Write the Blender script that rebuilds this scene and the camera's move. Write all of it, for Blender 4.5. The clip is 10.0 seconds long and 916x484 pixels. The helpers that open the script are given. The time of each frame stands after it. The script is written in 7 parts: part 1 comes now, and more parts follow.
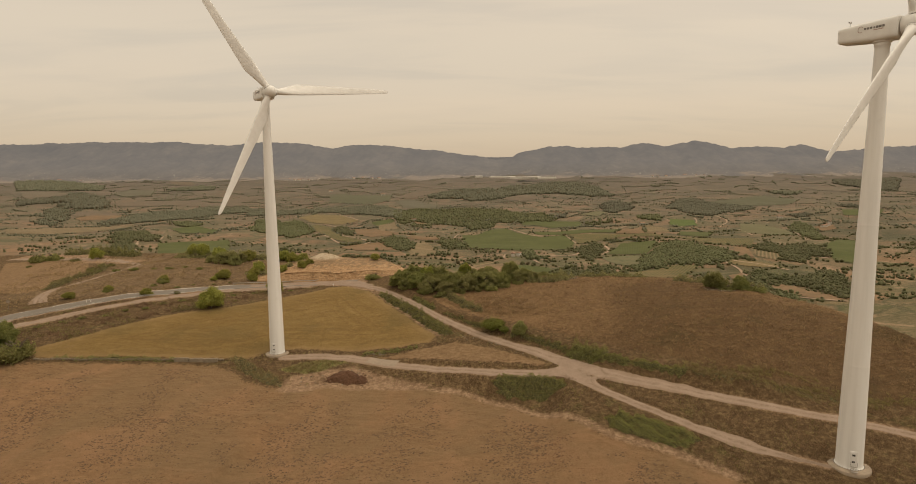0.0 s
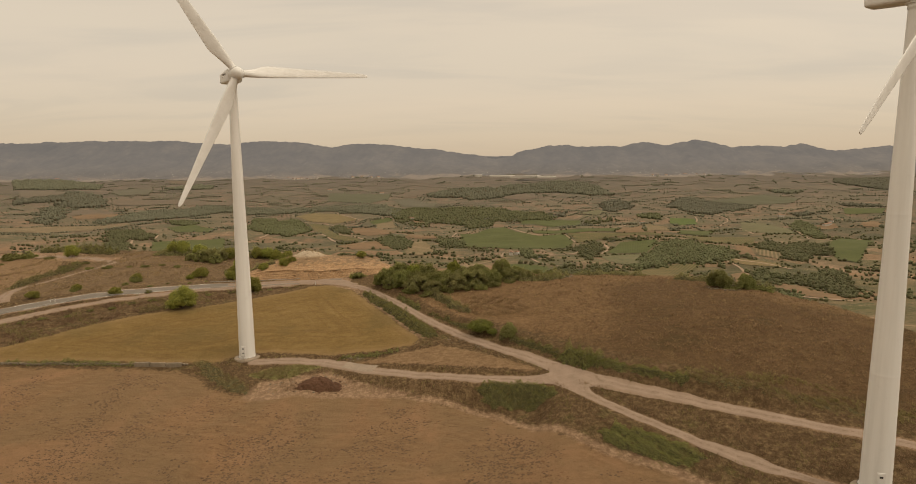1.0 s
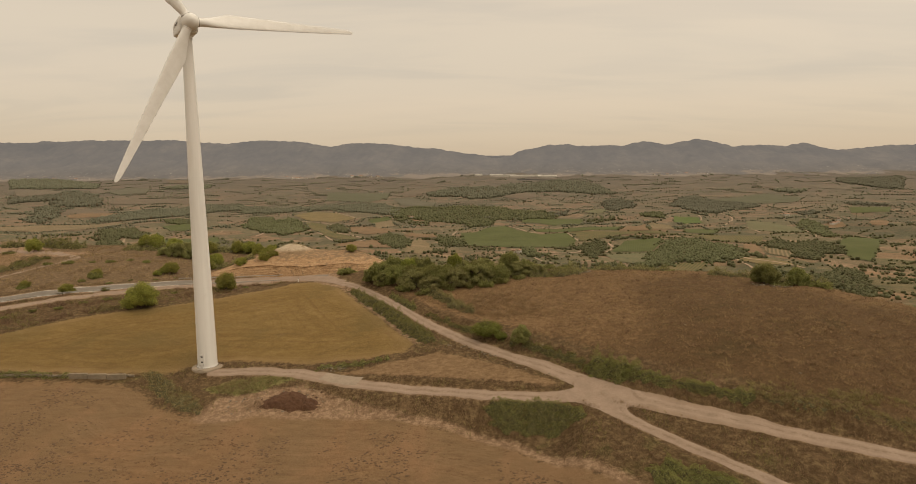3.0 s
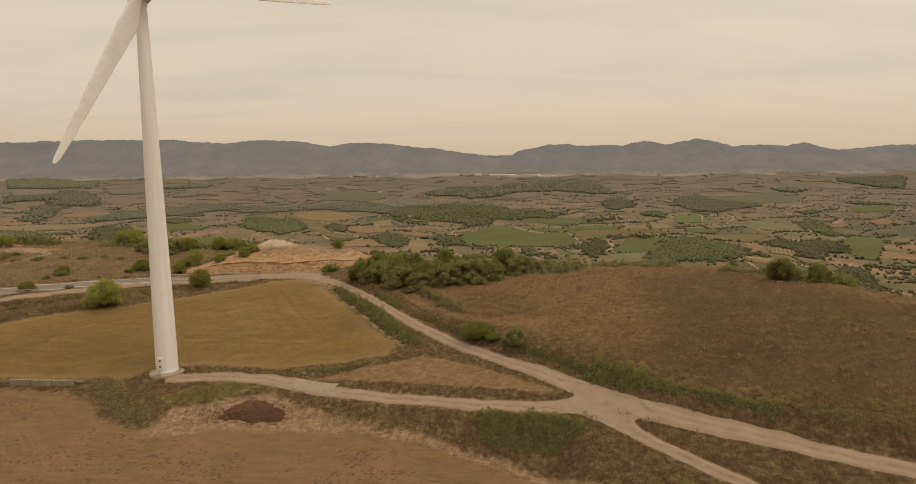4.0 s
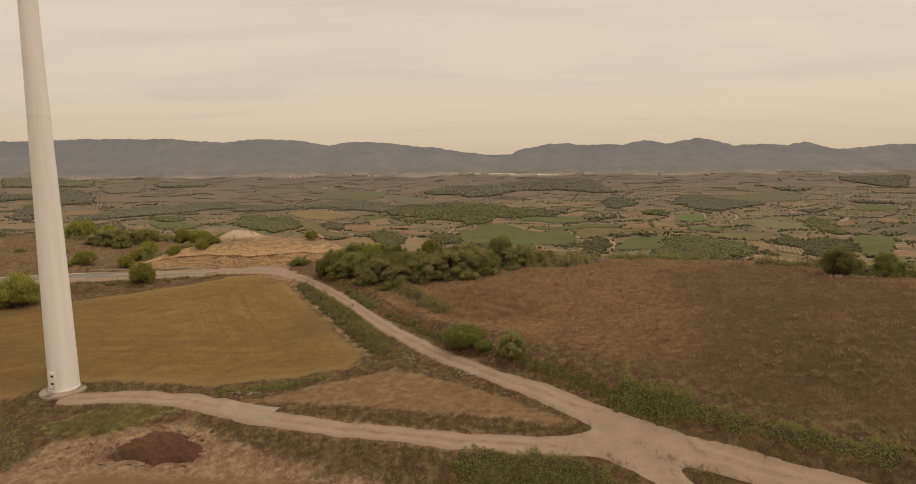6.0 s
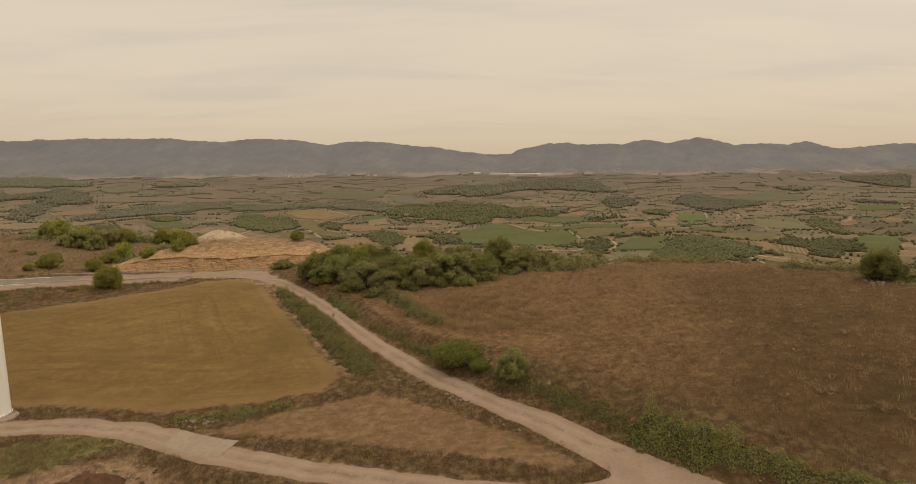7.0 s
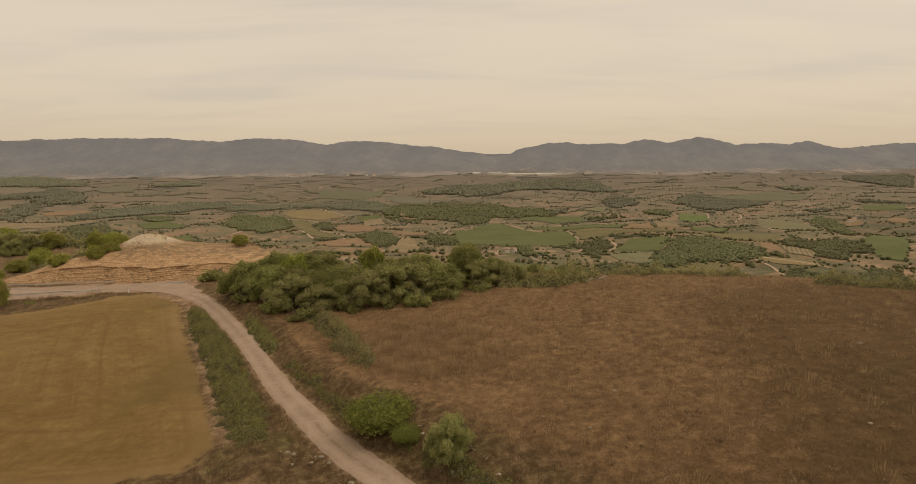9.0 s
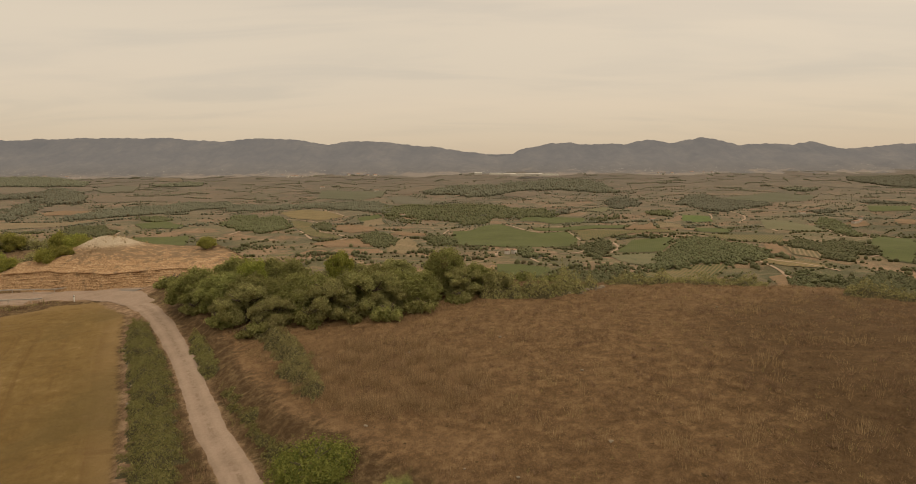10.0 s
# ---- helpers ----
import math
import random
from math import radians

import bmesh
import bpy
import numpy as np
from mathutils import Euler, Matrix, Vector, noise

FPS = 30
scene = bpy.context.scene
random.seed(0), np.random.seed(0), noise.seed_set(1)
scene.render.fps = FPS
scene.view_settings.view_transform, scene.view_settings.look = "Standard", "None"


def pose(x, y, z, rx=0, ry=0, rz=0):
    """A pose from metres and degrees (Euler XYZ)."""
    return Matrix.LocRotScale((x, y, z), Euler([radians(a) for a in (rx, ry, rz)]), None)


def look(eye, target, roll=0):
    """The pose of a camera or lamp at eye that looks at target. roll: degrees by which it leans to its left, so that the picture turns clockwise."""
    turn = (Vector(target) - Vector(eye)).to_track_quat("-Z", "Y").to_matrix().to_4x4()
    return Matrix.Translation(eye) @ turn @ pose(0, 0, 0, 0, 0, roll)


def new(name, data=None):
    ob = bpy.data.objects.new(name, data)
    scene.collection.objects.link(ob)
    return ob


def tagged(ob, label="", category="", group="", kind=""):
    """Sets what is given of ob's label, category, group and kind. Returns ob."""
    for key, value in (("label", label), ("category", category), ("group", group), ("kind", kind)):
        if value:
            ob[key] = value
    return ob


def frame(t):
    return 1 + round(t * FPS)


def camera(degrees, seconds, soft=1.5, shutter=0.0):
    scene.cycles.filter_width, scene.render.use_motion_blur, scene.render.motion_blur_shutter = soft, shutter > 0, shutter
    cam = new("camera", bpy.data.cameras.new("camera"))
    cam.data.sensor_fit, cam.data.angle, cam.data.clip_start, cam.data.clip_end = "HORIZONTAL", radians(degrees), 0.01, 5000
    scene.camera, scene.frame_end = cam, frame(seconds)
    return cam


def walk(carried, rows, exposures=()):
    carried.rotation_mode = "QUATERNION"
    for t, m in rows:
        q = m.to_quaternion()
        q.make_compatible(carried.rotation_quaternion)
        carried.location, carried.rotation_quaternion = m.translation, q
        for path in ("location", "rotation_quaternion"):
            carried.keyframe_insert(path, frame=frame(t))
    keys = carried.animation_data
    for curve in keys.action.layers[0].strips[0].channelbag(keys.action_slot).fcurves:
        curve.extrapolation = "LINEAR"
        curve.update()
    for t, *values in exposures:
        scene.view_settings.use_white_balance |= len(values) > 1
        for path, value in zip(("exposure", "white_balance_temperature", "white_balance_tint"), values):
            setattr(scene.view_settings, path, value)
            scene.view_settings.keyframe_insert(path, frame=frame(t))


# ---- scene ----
cam = camera(79.3, 10.0, soft=0.95)
METRES, EYE = 136.0, 55.0
ROWS = [
    (0.0, 0.0, 0.0, 0.0, -0.06, -6.84, 0.47),
    (0.5, 0.019, 0.0454, -0.01, -0.05, -6.89, 0.47),
    (1.0, 0.034, 0.0921, -0.0204, -0.05, -6.9, 0.46),
    (1.5, 0.0385, 0.1401, -0.0314, -0.05, -6.89, 0.45),
    (2.0, 0.0329, 0.1883, -0.0434, -0.06, -6.88, 0.46),
    (2.5, 0.0272, 0.2364, -0.0557, -0.06, -6.88, 0.47),
    (4.0, 0.0503, 0.3798, -0.0946, -0.07, -6.85, 0.45),
    (4.5, 0.0658, 0.4267, -0.1075, -0.06, -6.85, 0.43),
    (5.0, 0.0725, 0.4757, -0.1209, -0.07, -6.83, 0.43),
    (5.5, 0.0739, 0.5249, -0.134, -0.08, -6.83, 0.43),
    (7.0, 0.083, 0.6712, -0.1505, -0.12, -6.86, 0.45),
    (7.5, 0.0976, 0.7183, -0.155, -0.09, -6.85, 0.44),
    (8.0, 0.1148, 0.765, -0.1573, -0.06, -6.85, 0.45),
    (8.5, 0.1316, 0.8117, -0.1594, -0.05, -6.84, 0.45),
    (9.0, 0.1473, 0.8584, -0.1617, -0.07, -6.86, 0.44),
    (9.5, 0.1629, 0.9056, -0.1646, -0.03, -6.85, 0.42),
    (10.0, 0.1776, 0.9532, -0.1679, 0.16, -6.82, 0.38),
]
walk(cam, [(t, pose(METRES * x, METRES * y, EYE + METRES * z, 90 + pitch, roll, yaw)) for t, x, y, z, yaw, pitch, roll in ROWS])

# ---------------------------------------------------------------- light
SUN_AZ, SUN_EL = radians(105), radians(57)


class Graph:
    """A small writer of node trees."""

    def __init__(self, tree):
        self.tree = tree
        tree.nodes.clear()

    def node(self, kind, props=None, ins=None):
        n = self.tree.nodes.new(kind)
        for k, v in (props or {}).items():
            setattr(n, k, v)
        for k, v in (ins or {}).items():
            self.put(n.inputs[k], v)
        return n

    def put(self, socket, v):
        if isinstance(v, bpy.types.NodeSocket):
            self.tree.links.new(v, socket)
        elif v is not None:
            socket.default_value = (*v, 1.0) if isinstance(v, tuple) and len(v) == 3 and socket.type == "RGBA" else v

    def math(self, op, a, b=0.0, c=0.0, clamp=False):
        n = self.node("ShaderNodeMath", {"operation": op, "use_clamp": clamp})
        for i, v in enumerate((a, b, c)):
            self.put(n.inputs[i], v)
        return n.outputs[0]

    def step(self, v, lo, hi, a=0.0, b=1.0):
        n = self.node("ShaderNodeMapRange", {"interpolation_type": "SMOOTHSTEP"})
        for i, q in enumerate((v, lo, hi, a, b)):
            self.put(n.inputs[i], q)
        return n.outputs[0]

    def mix(self, f, a, b, blend="MIX"):
        n = self.node("ShaderNodeMix", {"data_type": "RGBA", "blend_type": blend})
        self.put(n.inputs[0], f)
        self.put(n.inputs[6], a)
        self.put(n.inputs[7], b)
        return n.outputs[2]

    def coord(self, scale=(1, 1, 1), turn=0.0, which="Object", shift=(0, 0, 0)):
        t = self.node("ShaderNodeTexCoord").outputs[which]
        m = self.node("ShaderNodeMapping", None, {"Vector": t, "Scale": scale, "Rotation": (0, 0, turn), "Location": shift})
        return m.outputs[0]

    def noise(self, vec, scale, detail=4.0, rough=0.55, warp=0.0):
        n = self.node("ShaderNodeTexNoise", None, {"Vector": vec, "Scale": scale, "Detail": detail, "Roughness": rough, "Distortion": warp})
        return n.outputs[0]

    def ramp(self, f, *stops, ease="LINEAR"):
        n = self.node("ShaderNodeValToRGB", None, {"Fac": f})
        r = n.color_ramp
        r.interpolation = ease
        while len(r.elements) < len(stops):
            r.elements.new(0.5)
        for e, (p, c) in zip(r.elements, stops):
            e.position, e.color = p, (*c, 1)
        return n.outputs[0]

    def attr(self, name):
        return self.node("ShaderNodeAttribute", {"attribute_name": name}).outputs["Fac"]


def surface(name, make):
    """A material; make(g) gives the colour, the roughness, the height for a bump and its depth in metres, and other inputs."""
    m = bpy.data.materials.new(name)
    m.use_nodes = True
    g = Graph(m.node_tree)
    color, rough, height, depth, other = make(g)
    b = g.node("ShaderNodeBsdfPrincipled", None, {"Base Color": color, "Roughness": rough, "Specular IOR Level": 0.25, **other})
    if height is not None:
        bump = g.node("ShaderNodeBump", None, {"Height": height, "Strength": 1.0, "Distance": depth})
        g.put(b.inputs["Normal"], bump.outputs[0])
    out = g.node("ShaderNodeOutputMaterial")
    g.tree.links.new(b.outputs[0], out.inputs[0])
    return m


world = bpy.data.worlds.new("overcast_sky")
scene.world = world
world.use_nodes = True
g = Graph(world.node_tree)
sky = g.node("ShaderNodeTexSky", {"sky_type": "NISHITA", "sun_disc": False, "sun_elevation": SUN_EL, "sun_rotation": SUN_AZ, "dust_density": 4.0})
gen = g.node("ShaderNodeTexCoord").outputs["Generated"]
sep = g.node("ShaderNodeSeparateXYZ", None, {"Vector": gen})
up = g.math("MAXIMUM", sep.outputs[2], 0.0)
# cloud sheet seen at a slant: streaks that thin out towards the horizon
den = g.math("ADD", up, 0.13)
flat = g.node("ShaderNodeCombineXYZ", None, {"X": g.math("DIVIDE", sep.outputs[0], den), "Y": g.math("DIVIDE", sep.outputs[1], den), "Z": 0.0})
cl = g.noise(g.node("ShaderNodeMapping", None, {"Vector": flat.outputs[0], "Scale": (0.55, 1.6, 1), "Location": (3.1, 0.4, 0)}).outputs[0], 1.35, 6.0, 0.52, 0.6)
cl2 = g.noise(g.node("ShaderNodeMapping", None, {"Vector": flat.outputs[0], "Scale": (0.22, 0.9, 1), "Location": (0.7, 2.2, 0)}).outputs[0], 1.0, 3.0, 0.5, 0.3)
body = g.ramp(up, (0.0, (0.580, 0.458, 0.338)), (0.10, (0.645, 0.516, 0.376)), (0.22, (0.695, 0.570, 0.412)), (0.34, (0.690, 0.575, 0.425)), (0.62, (1.05, 0.90, 0.69)), (1.0, (1.45, 1.26, 1.0)))
grey = g.mix(g.step(cl, 0.42, 0.70, 0.0, 0.55), body, g.mix(1.0, body, (0.80, 0.83, 0.88), "MULTIPLY"))
grey = g.mix(g.step(cl2, 0.44, 0.70, 0.0, 0.7), grey, g.mix(1.0, body, (1.06, 1.04, 1.02), "MULTIPLY"))
grey = g.mix(g.step(up, 0.02, 0.12, 1.0, 0.0), grey, body)
blend = g.mix(1.0, g.mix(0.04, grey, sky.outputs[0]), (0.965, 0.940, 0.880), "MULTIPLY")
bg = g.node("ShaderNodeBackground", None, {"Color": blend, "Strength": 1.0})
g.tree.links.new(bg.outputs[0], g.node("ShaderNodeOutputWorld").inputs[0])

sun = new("sun", bpy.data.lights.new("sun", "SUN"))
sun.data.energy, sun.data.angle, sun.data.color = 0.7, radians(30), (1.0, 0.88, 0.70)
sun.matrix_world = look((0, 0, 0), (-math.sin(SUN_AZ) * math.cos(SUN_EL), -math.cos(SUN_AZ) * math.cos(SUN_EL), -math.sin(SUN_EL)))
scene.view_settings.exposure = 0.0

# ---------------------------------------------------------------- the lie of the land
MAIN = [(-49, 243), (-40.5, 237.3), (-34.3, 231), (-26, 220.8), (-16.7, 207.8), (-11.3, 199.7), (-3, 186.8), (3.1, 178.8), (6.1, 174.5), (14.3, 165.3), (21.8, 157.5), (27.5, 150.3), (36, 140.5), (46, 133.3), (57, 126), (68, 119.5), (81, 113), (95, 105.5), (130, 90)]
LOWER = [(31, 139.5), (34.5, 133), (42.3, 123), (51.5, 112.8), (60.2, 105.2), (65, 102), (70, 99)]
LEFT = [(30, 142.5), (20, 144), (10, 147), (0, 150.8), (-10.8, 154.5), (-19, 157.8), (-27, 161.5), (-34, 164.5), (-44, 166.2), (-54, 165.6)]
ROAD = [(-327, 67), (-227.5, 147), (-166.7, 195.8), (-152.4, 205.4), (-136.4, 216.2), (-117.9, 225.4), (-97.7, 236.3), (-80, 243.5), (-62, 247.5), (-46, 246)]
SERVICE = [(-200, 155), (-165, 181), (-148, 193.2), (-137.2, 201.7), (-125.3, 210.5), (-112, 219.3), (-98, 229.5), (-80, 238), (-66, 242)]


def smooth(v, lo, hi):
    t = np.clip((v - lo) / (hi - lo), 0, 1)
    return t * t * (3 - 2 * t)


def along(px, py, line):
    """Signed distance to a line (positive on its right) and the distance gone along it."""
    best, side, gone, run = np.full(px.shape, 1e9), np.zeros(px.shape), np.zeros(px.shape), 0.0
    for (ax, ay), (bx, by) in zip(line, line[1:]):
        dx, dy = bx - ax, by - ay
        length = math.hypot(dx, dy)
        t = np.clip(((px - ax) * dx + (py - ay) * dy) / length**2, 0, 1)
        d = np.hypot(px - ax - t * dx, py - ay - t * dy)
        near = d < best
        best = np.where(near, d, best)
        side = np.where(near, np.sign((px - ax) * dy - (py - ay) * dx), side)
        gone = np.where(near, run + t * length, gone)
        run += length
    return best * np.where(side == 0, 1, side), gone


def inside(px, py, ring):
    """Signed distance to a closed outline, positive inside."""
    best, odd = np.full(px.shape, 1e9), np.zeros(px.shape, bool)
    for (ax, ay), (bx, by) in zip(ring, ring[1:] + ring[:1]):
        dx, dy = bx - ax, by - ay
        t = np.clip(((px - ax) * dx + (py - ay) * dy) / max(dx * dx + dy * dy, 1e-9), 0, 1)
        best = np.minimum(best, np.hypot(px - ax - t * dx, py - ay - t * dy))
        odd ^= ((ay > py) != (by > py)) & (px < (bx - ax) * (py - ay) / (by - ay + 1e-12) + ax)
    return np.where(odd, best, -best)


def waves(x, y, size, seed):
    """Cheap smooth undulation, about -1 to 1, with features of that size."""
    r = np.random.RandomState(seed)
    v = np.zeros(x.shape)
    for _ in range(7):
        a, k, p = r.uniform(0, 6.283), r.uniform(0.6, 1.5) * 6.283 / size, r.uniform(0, 6.283)
        v += np.sin((x * math.cos(a) + y * math.sin(a)) * k + p)
    return v / 3.2


def banks(x, y):
    """Road banks, terraces and the quarried mound: what is too sharp for the broad forms."""
    d, s = along(x, y, MAIN)
    h = 2.0 * smooth(-d, 2.5, 6.5) * smooth(s, 60, 85) * (1 - smooth(s, 165, 185))
    h += 1.0 * smooth(-d, 2.5, 5) * (1 - smooth(s, 60, 85)) * smooth(s, 15, 30)
    d2, s2 = along(x, y, LEFT)
    h += -(1.6 + 2.2 * smooth(x, -2, 12) * (1 - smooth(x, 23, 31)) * (1 - smooth(-d2, 9, 24))) * smooth(-d2, 1.5, 9) * smooth(s2, 0.3, 8) * (1 - smooth(s2, 55, 66)) + 0.55 * smooth(d2, 2.2, 4.5) * smooth(s2, 6, 14) * (1 - smooth(s2, 50, 58)) * smooth(d, 3, 7)
    # mound beside the junction
    edge = 252.5 + 0.6 * np.sin(x * 0.23) + 0.5 * np.sin(x * 0.61 + 1)
    m = smooth(x, -97, -80) * (1 - smooth(x, -44, -20))
    m = m * (0.66 + 0.40 * np.exp(-(((x + 67) / 15) ** 2)))
    h += 6.2 * smooth(y, edge, edge + 8.5) * m * (1 - smooth(y, 276, 300)) + 3.6 * np.exp(-(((x + 66) / 8.0) ** 2 + ((y - 270) / 6) ** 2))
    return h


SPREAD = 46.0
CENTRES = [(cx, cy) for cy in range(80, 301, 44) for cx in range(-240, 161, 50)]
FORMS = [
    4.89, 2.63, 7.7, -0.12, -0.26, -0.01, 0.05, 1.13, 0.49, -2.3, -1.9, 0.12, -0.28, -0.79, -1.04, -2.06, -1.53, -1.65, -0.32,
    -0.2, 0.02, -0.17, -0.34, 0.06, -0.11, -1.73, -1.57, 4.34, 4.06, 0.86, 0.03, 0.24, 1.88, 2.57, -0.75, 0.13, -1.17, -0.56,
    0.25, 0.05, 0.03, 1.16, -1.56, -2.79, 4.77, -1.97, -3.57, -0.58, 0.11, 0.18, 0.92, -2.35, -2.54, 4.37, 0.94, -1.22, -0.28,
]


def broad(x, y):
    xc, yc = np.clip(x, -330, 240), np.clip(y, 20, 380)
    h = FORMS[0] + FORMS[1] * (xc + 40) / 100 + FORMS[2] * (yc - 180) / 100
    for (cx, cy), c in zip(CENTRES, FORMS[3:]):
        h = h + c * np.exp(-((xc - cx) ** 2 + (yc - cy) ** 2) / (2 * SPREAD * SPREAD))
    return h


def valley(x, y):
    """The plain below: it lies deep, then climbs slowly to the foot of the mountains."""
    far = np.clip((y - 1500) / 2500, 0, 1.2)
    z = -80 + 124 * far**1.45
    roll = waves(x, y, 420, 3) * 5 + waves(x, y, 160, 4) * 1.6
    return z + roll * (1 - smooth(y, 1500, 4300) * 0.4)


def fall(x, y):
    """0 on the hilltop, 1 in the plain."""
    edge = 300 + 0.12 * np.clip(-60 - x, 0, 400)
    edge = edge - 12 * smooth(x, -110, -60)
    edge = np.where(x > -60, 288 - 57 * smooth(x, -60, 8), edge) - 6 * smooth(x, 15, 70)
    edge = edge - 0.04 * np.clip(x - 80, 0, 60) ** 2 - 4.2 * np.clip(x - 140, 0, 400)
    edge = np.maximum(edge, -60)
    s = np.clip((y - edge) / 430, 0, 1)
    return 1 - (1 - s) ** 2


def height(x, y):
    x, y = np.asarray(x, float), np.asarray(y, float)
    f = fall(x, y)
    return (broad(x, y) + banks(x, y)) * (1 - f) + valley(x, y) * f


# ---------------------------------------------------------------- materials
def ground_look(g):
    p = g.coord()
    big, mid = g.noise(p, 0.035, 5), g.noise(p, 0.22, 6, 0.62)
    raw = g.noise(p, 0.85, 10, 0.74)
    fine = g.step(raw, 0.30, 0.70)
    grit = g.noise(p, 7.0, 5, 0.75)
    fine = g.math("MULTIPLY_ADD", g.math("SUBTRACT", grit, 0.5), 0.7, fine)
    rag = g.math("MULTIPLY_ADD", g.math("SUBTRACT", mid, 0.5), 5.0, g.math("MULTIPLY", g.math("SUBTRACT", fine, 0.5), 1.6))

    def zone(name, soft=0.7, amount=1.0):
        v = g.math("MULTIPLY_ADD", rag, amount, g.attr(name))
        return g.step(v, -soft, soft)

    # rough dry grass with green weeds
    base = g.ramp(fine, (0.20, (0.074, 0.047, 0.024)), (0.45, (0.100, 0.065, 0.034)), (0.62, (0.124, 0.083, 0.044)), (0.90, (0.176, 0.126, 0.069)))
    weeds = g.ramp(fine, (0.20, (0.056, 0.052, 0.019)), (0.55, (0.104, 0.093, 0.035)), (0.90, (0.175, 0.150, 0.065)))
    color = g.mix(g.step(g.math("ADD", mid, g.math("MULTIPLY", big, 0.6)), 0.84, 1.04, 0.0, 0.6), base, weeds)
    color = g.mix(g.step(g.noise(p, 0.11, 5, 0.65, 0.5), 0.60, 0.72, 0.0, 0.5), color, (0.190, 0.122, 0.072))
    # stony open scrubland beyond the road
    heath = g.ramp(g.math("MULTIPLY_ADD", fine, 0.5, g.math("MULTIPLY", mid, 0.5)), (0.30, (0.095, 0.066, 0.037)), (0.50, (0.150, 0.103, 0.060)), (0.68, (0.225, 0.155, 0.094)))
    color = g.mix(g.math("MULTIPLY", zone("heath", 3.0, 1.5), 0.85), color, heath)
    # ploughed clay field, crusted in streaks along the tilling
    till = g.coord((0.22, 1.0, 1.0), radians(12))
    streak = g.noise(till, 1.1, 8, 0.7, 0.5)
    clay = g.ramp(g.math("MULTIPLY_ADD", fine, 0.22, g.math("MULTIPLY", streak, 0.78)), (0.28, (0.150, 0.098, 0.057)), (0.46, (0.188, 0.123, 0.071)), (0.60, (0.220, 0.145, 0.084)), (0.78, (0.280, 0.188, 0.112)))
    clay = g.mix(g.step(g.noise(p, 0.022, 5, 0.65, 0.5), 0.38, 0.56, 0.0, 0.85), clay, g.ramp(streak, (0.3, (0.140, 0.101, 0.060)), (0.7, (0.200, 0.144, 0.086))))
    clay = g.mix(g.step(g.noise(g.coord((1, 0.35, 1), radians(-28)), 0.09, 6, 0.6, 0.4), 0.48, 0.66, 0.0, 0.6), clay, (0.222, 0.145, 0.088), "MIX")
    clods = g.step(g.noise(g.coord((0.6, 1.0, 1), radians(12)), 1.2, 7, 0.78), 0.55, 0.60)
    clodzone = g.step(g.noise(p, 0.05, 5, 0.65, 0.6), 0.47, 0.58)
    clay = g.mix(g.math("MULTIPLY", g.math("MULTIPLY", clods, clodzone), 0.85), clay, (0.098, 0.060, 0.033))
    clay = g.mix(1.0, clay, (1.11, 1.04, 0.98), "MULTIPLY")
    pass_ = g.node("ShaderNodeCombineXYZ", None, {"X": g.math("MULTIPLY", g.attr("plough"), 0.9), "Y": g.math("MULTIPLY", big, 3.0), "Z": 0.0}).outputs[0]
    lines = g.noise(pass_, 1.0, 5, 0.6, 0.3)
    worn = g.step(g.noise(p, 0.03, 4, 0.6), 0.42, 0.58)
    clay = g.mix(g.math("MULTIPLY", g.step(lines, 0.54, 0.64, 0.0, 0.35), worn), clay, (0.255, 0.165, 0.098))
    clay = g.mix(g.math("MULTIPLY", g.step(lines, 0.34, 0.44, 0.3, 0.0), worn), clay, (0.150, 0.093, 0.052))
    # baked red patches
    clay = g.mix(g.step(g.noise(g.coord((0.7, 1.0, 1.0), radians(30)), 0.06, 6, 0.68, 0.7), 0.54, 0.68, 0.0, 0.65), clay, (0.262, 0.158, 0.090))
    color = g.mix(zone("plough", 0.8), color, clay)
    # stubble field, ochre
    mow = g.noise(g.coord((0.45, 1.0, 1.0), radians(14)), 0.22, 7, 0.62, 1.2)
    straw = g.ramp(g.math("MULTIPLY_ADD", fine, 0.25, g.math("MULTIPLY", mow, 0.75)), (0.24, (0.150, 0.101, 0.041)), (0.44, (0.190, 0.129, 0.053)), (0.60, (0.222, 0.153, 0.066)), (0.82, (0.310, 0.222, 0.118)))
    # swaths that follow the outline of the field
    turn = g.node("ShaderNodeCombineXYZ", None, {"X": g.math("MULTIPLY", g.attr("stubble"), 0.42), "Y": g.math("MULTIPLY", big, 1.5), "Z": 0.0}).outputs[0]
    arcs = g.noise(turn, 1.0, 4, 0.6, 0.2)
    straw = g.mix(g.step(arcs, 0.52, 0.68, 0.0, 0.55), straw, (0.150, 0.092, 0.036))
    straw = g.mix(g.step(arcs, 0.30, 0.46, 0.45, 0.0), straw, (0.270, 0.190, 0.098))
    straw = g.mix(g.step(g.math("MULTIPLY_ADD", rag, 0.5, g.attr("stubble")), 0.5, 4.5, 0.5, 0.0), straw, (0.285, 0.200, 0.112))
    straw = g.mix(g.step(big, 0.50, 0.66, 0.0, 0.5), straw, (0.135, 0.104, 0.046))
    straw = g.mix(g.step(g.noise(p, 0.14, 6, 0.7), 0.58, 0.74, 0.0, 0.5), straw, (0.225, 0.152, 0.092))
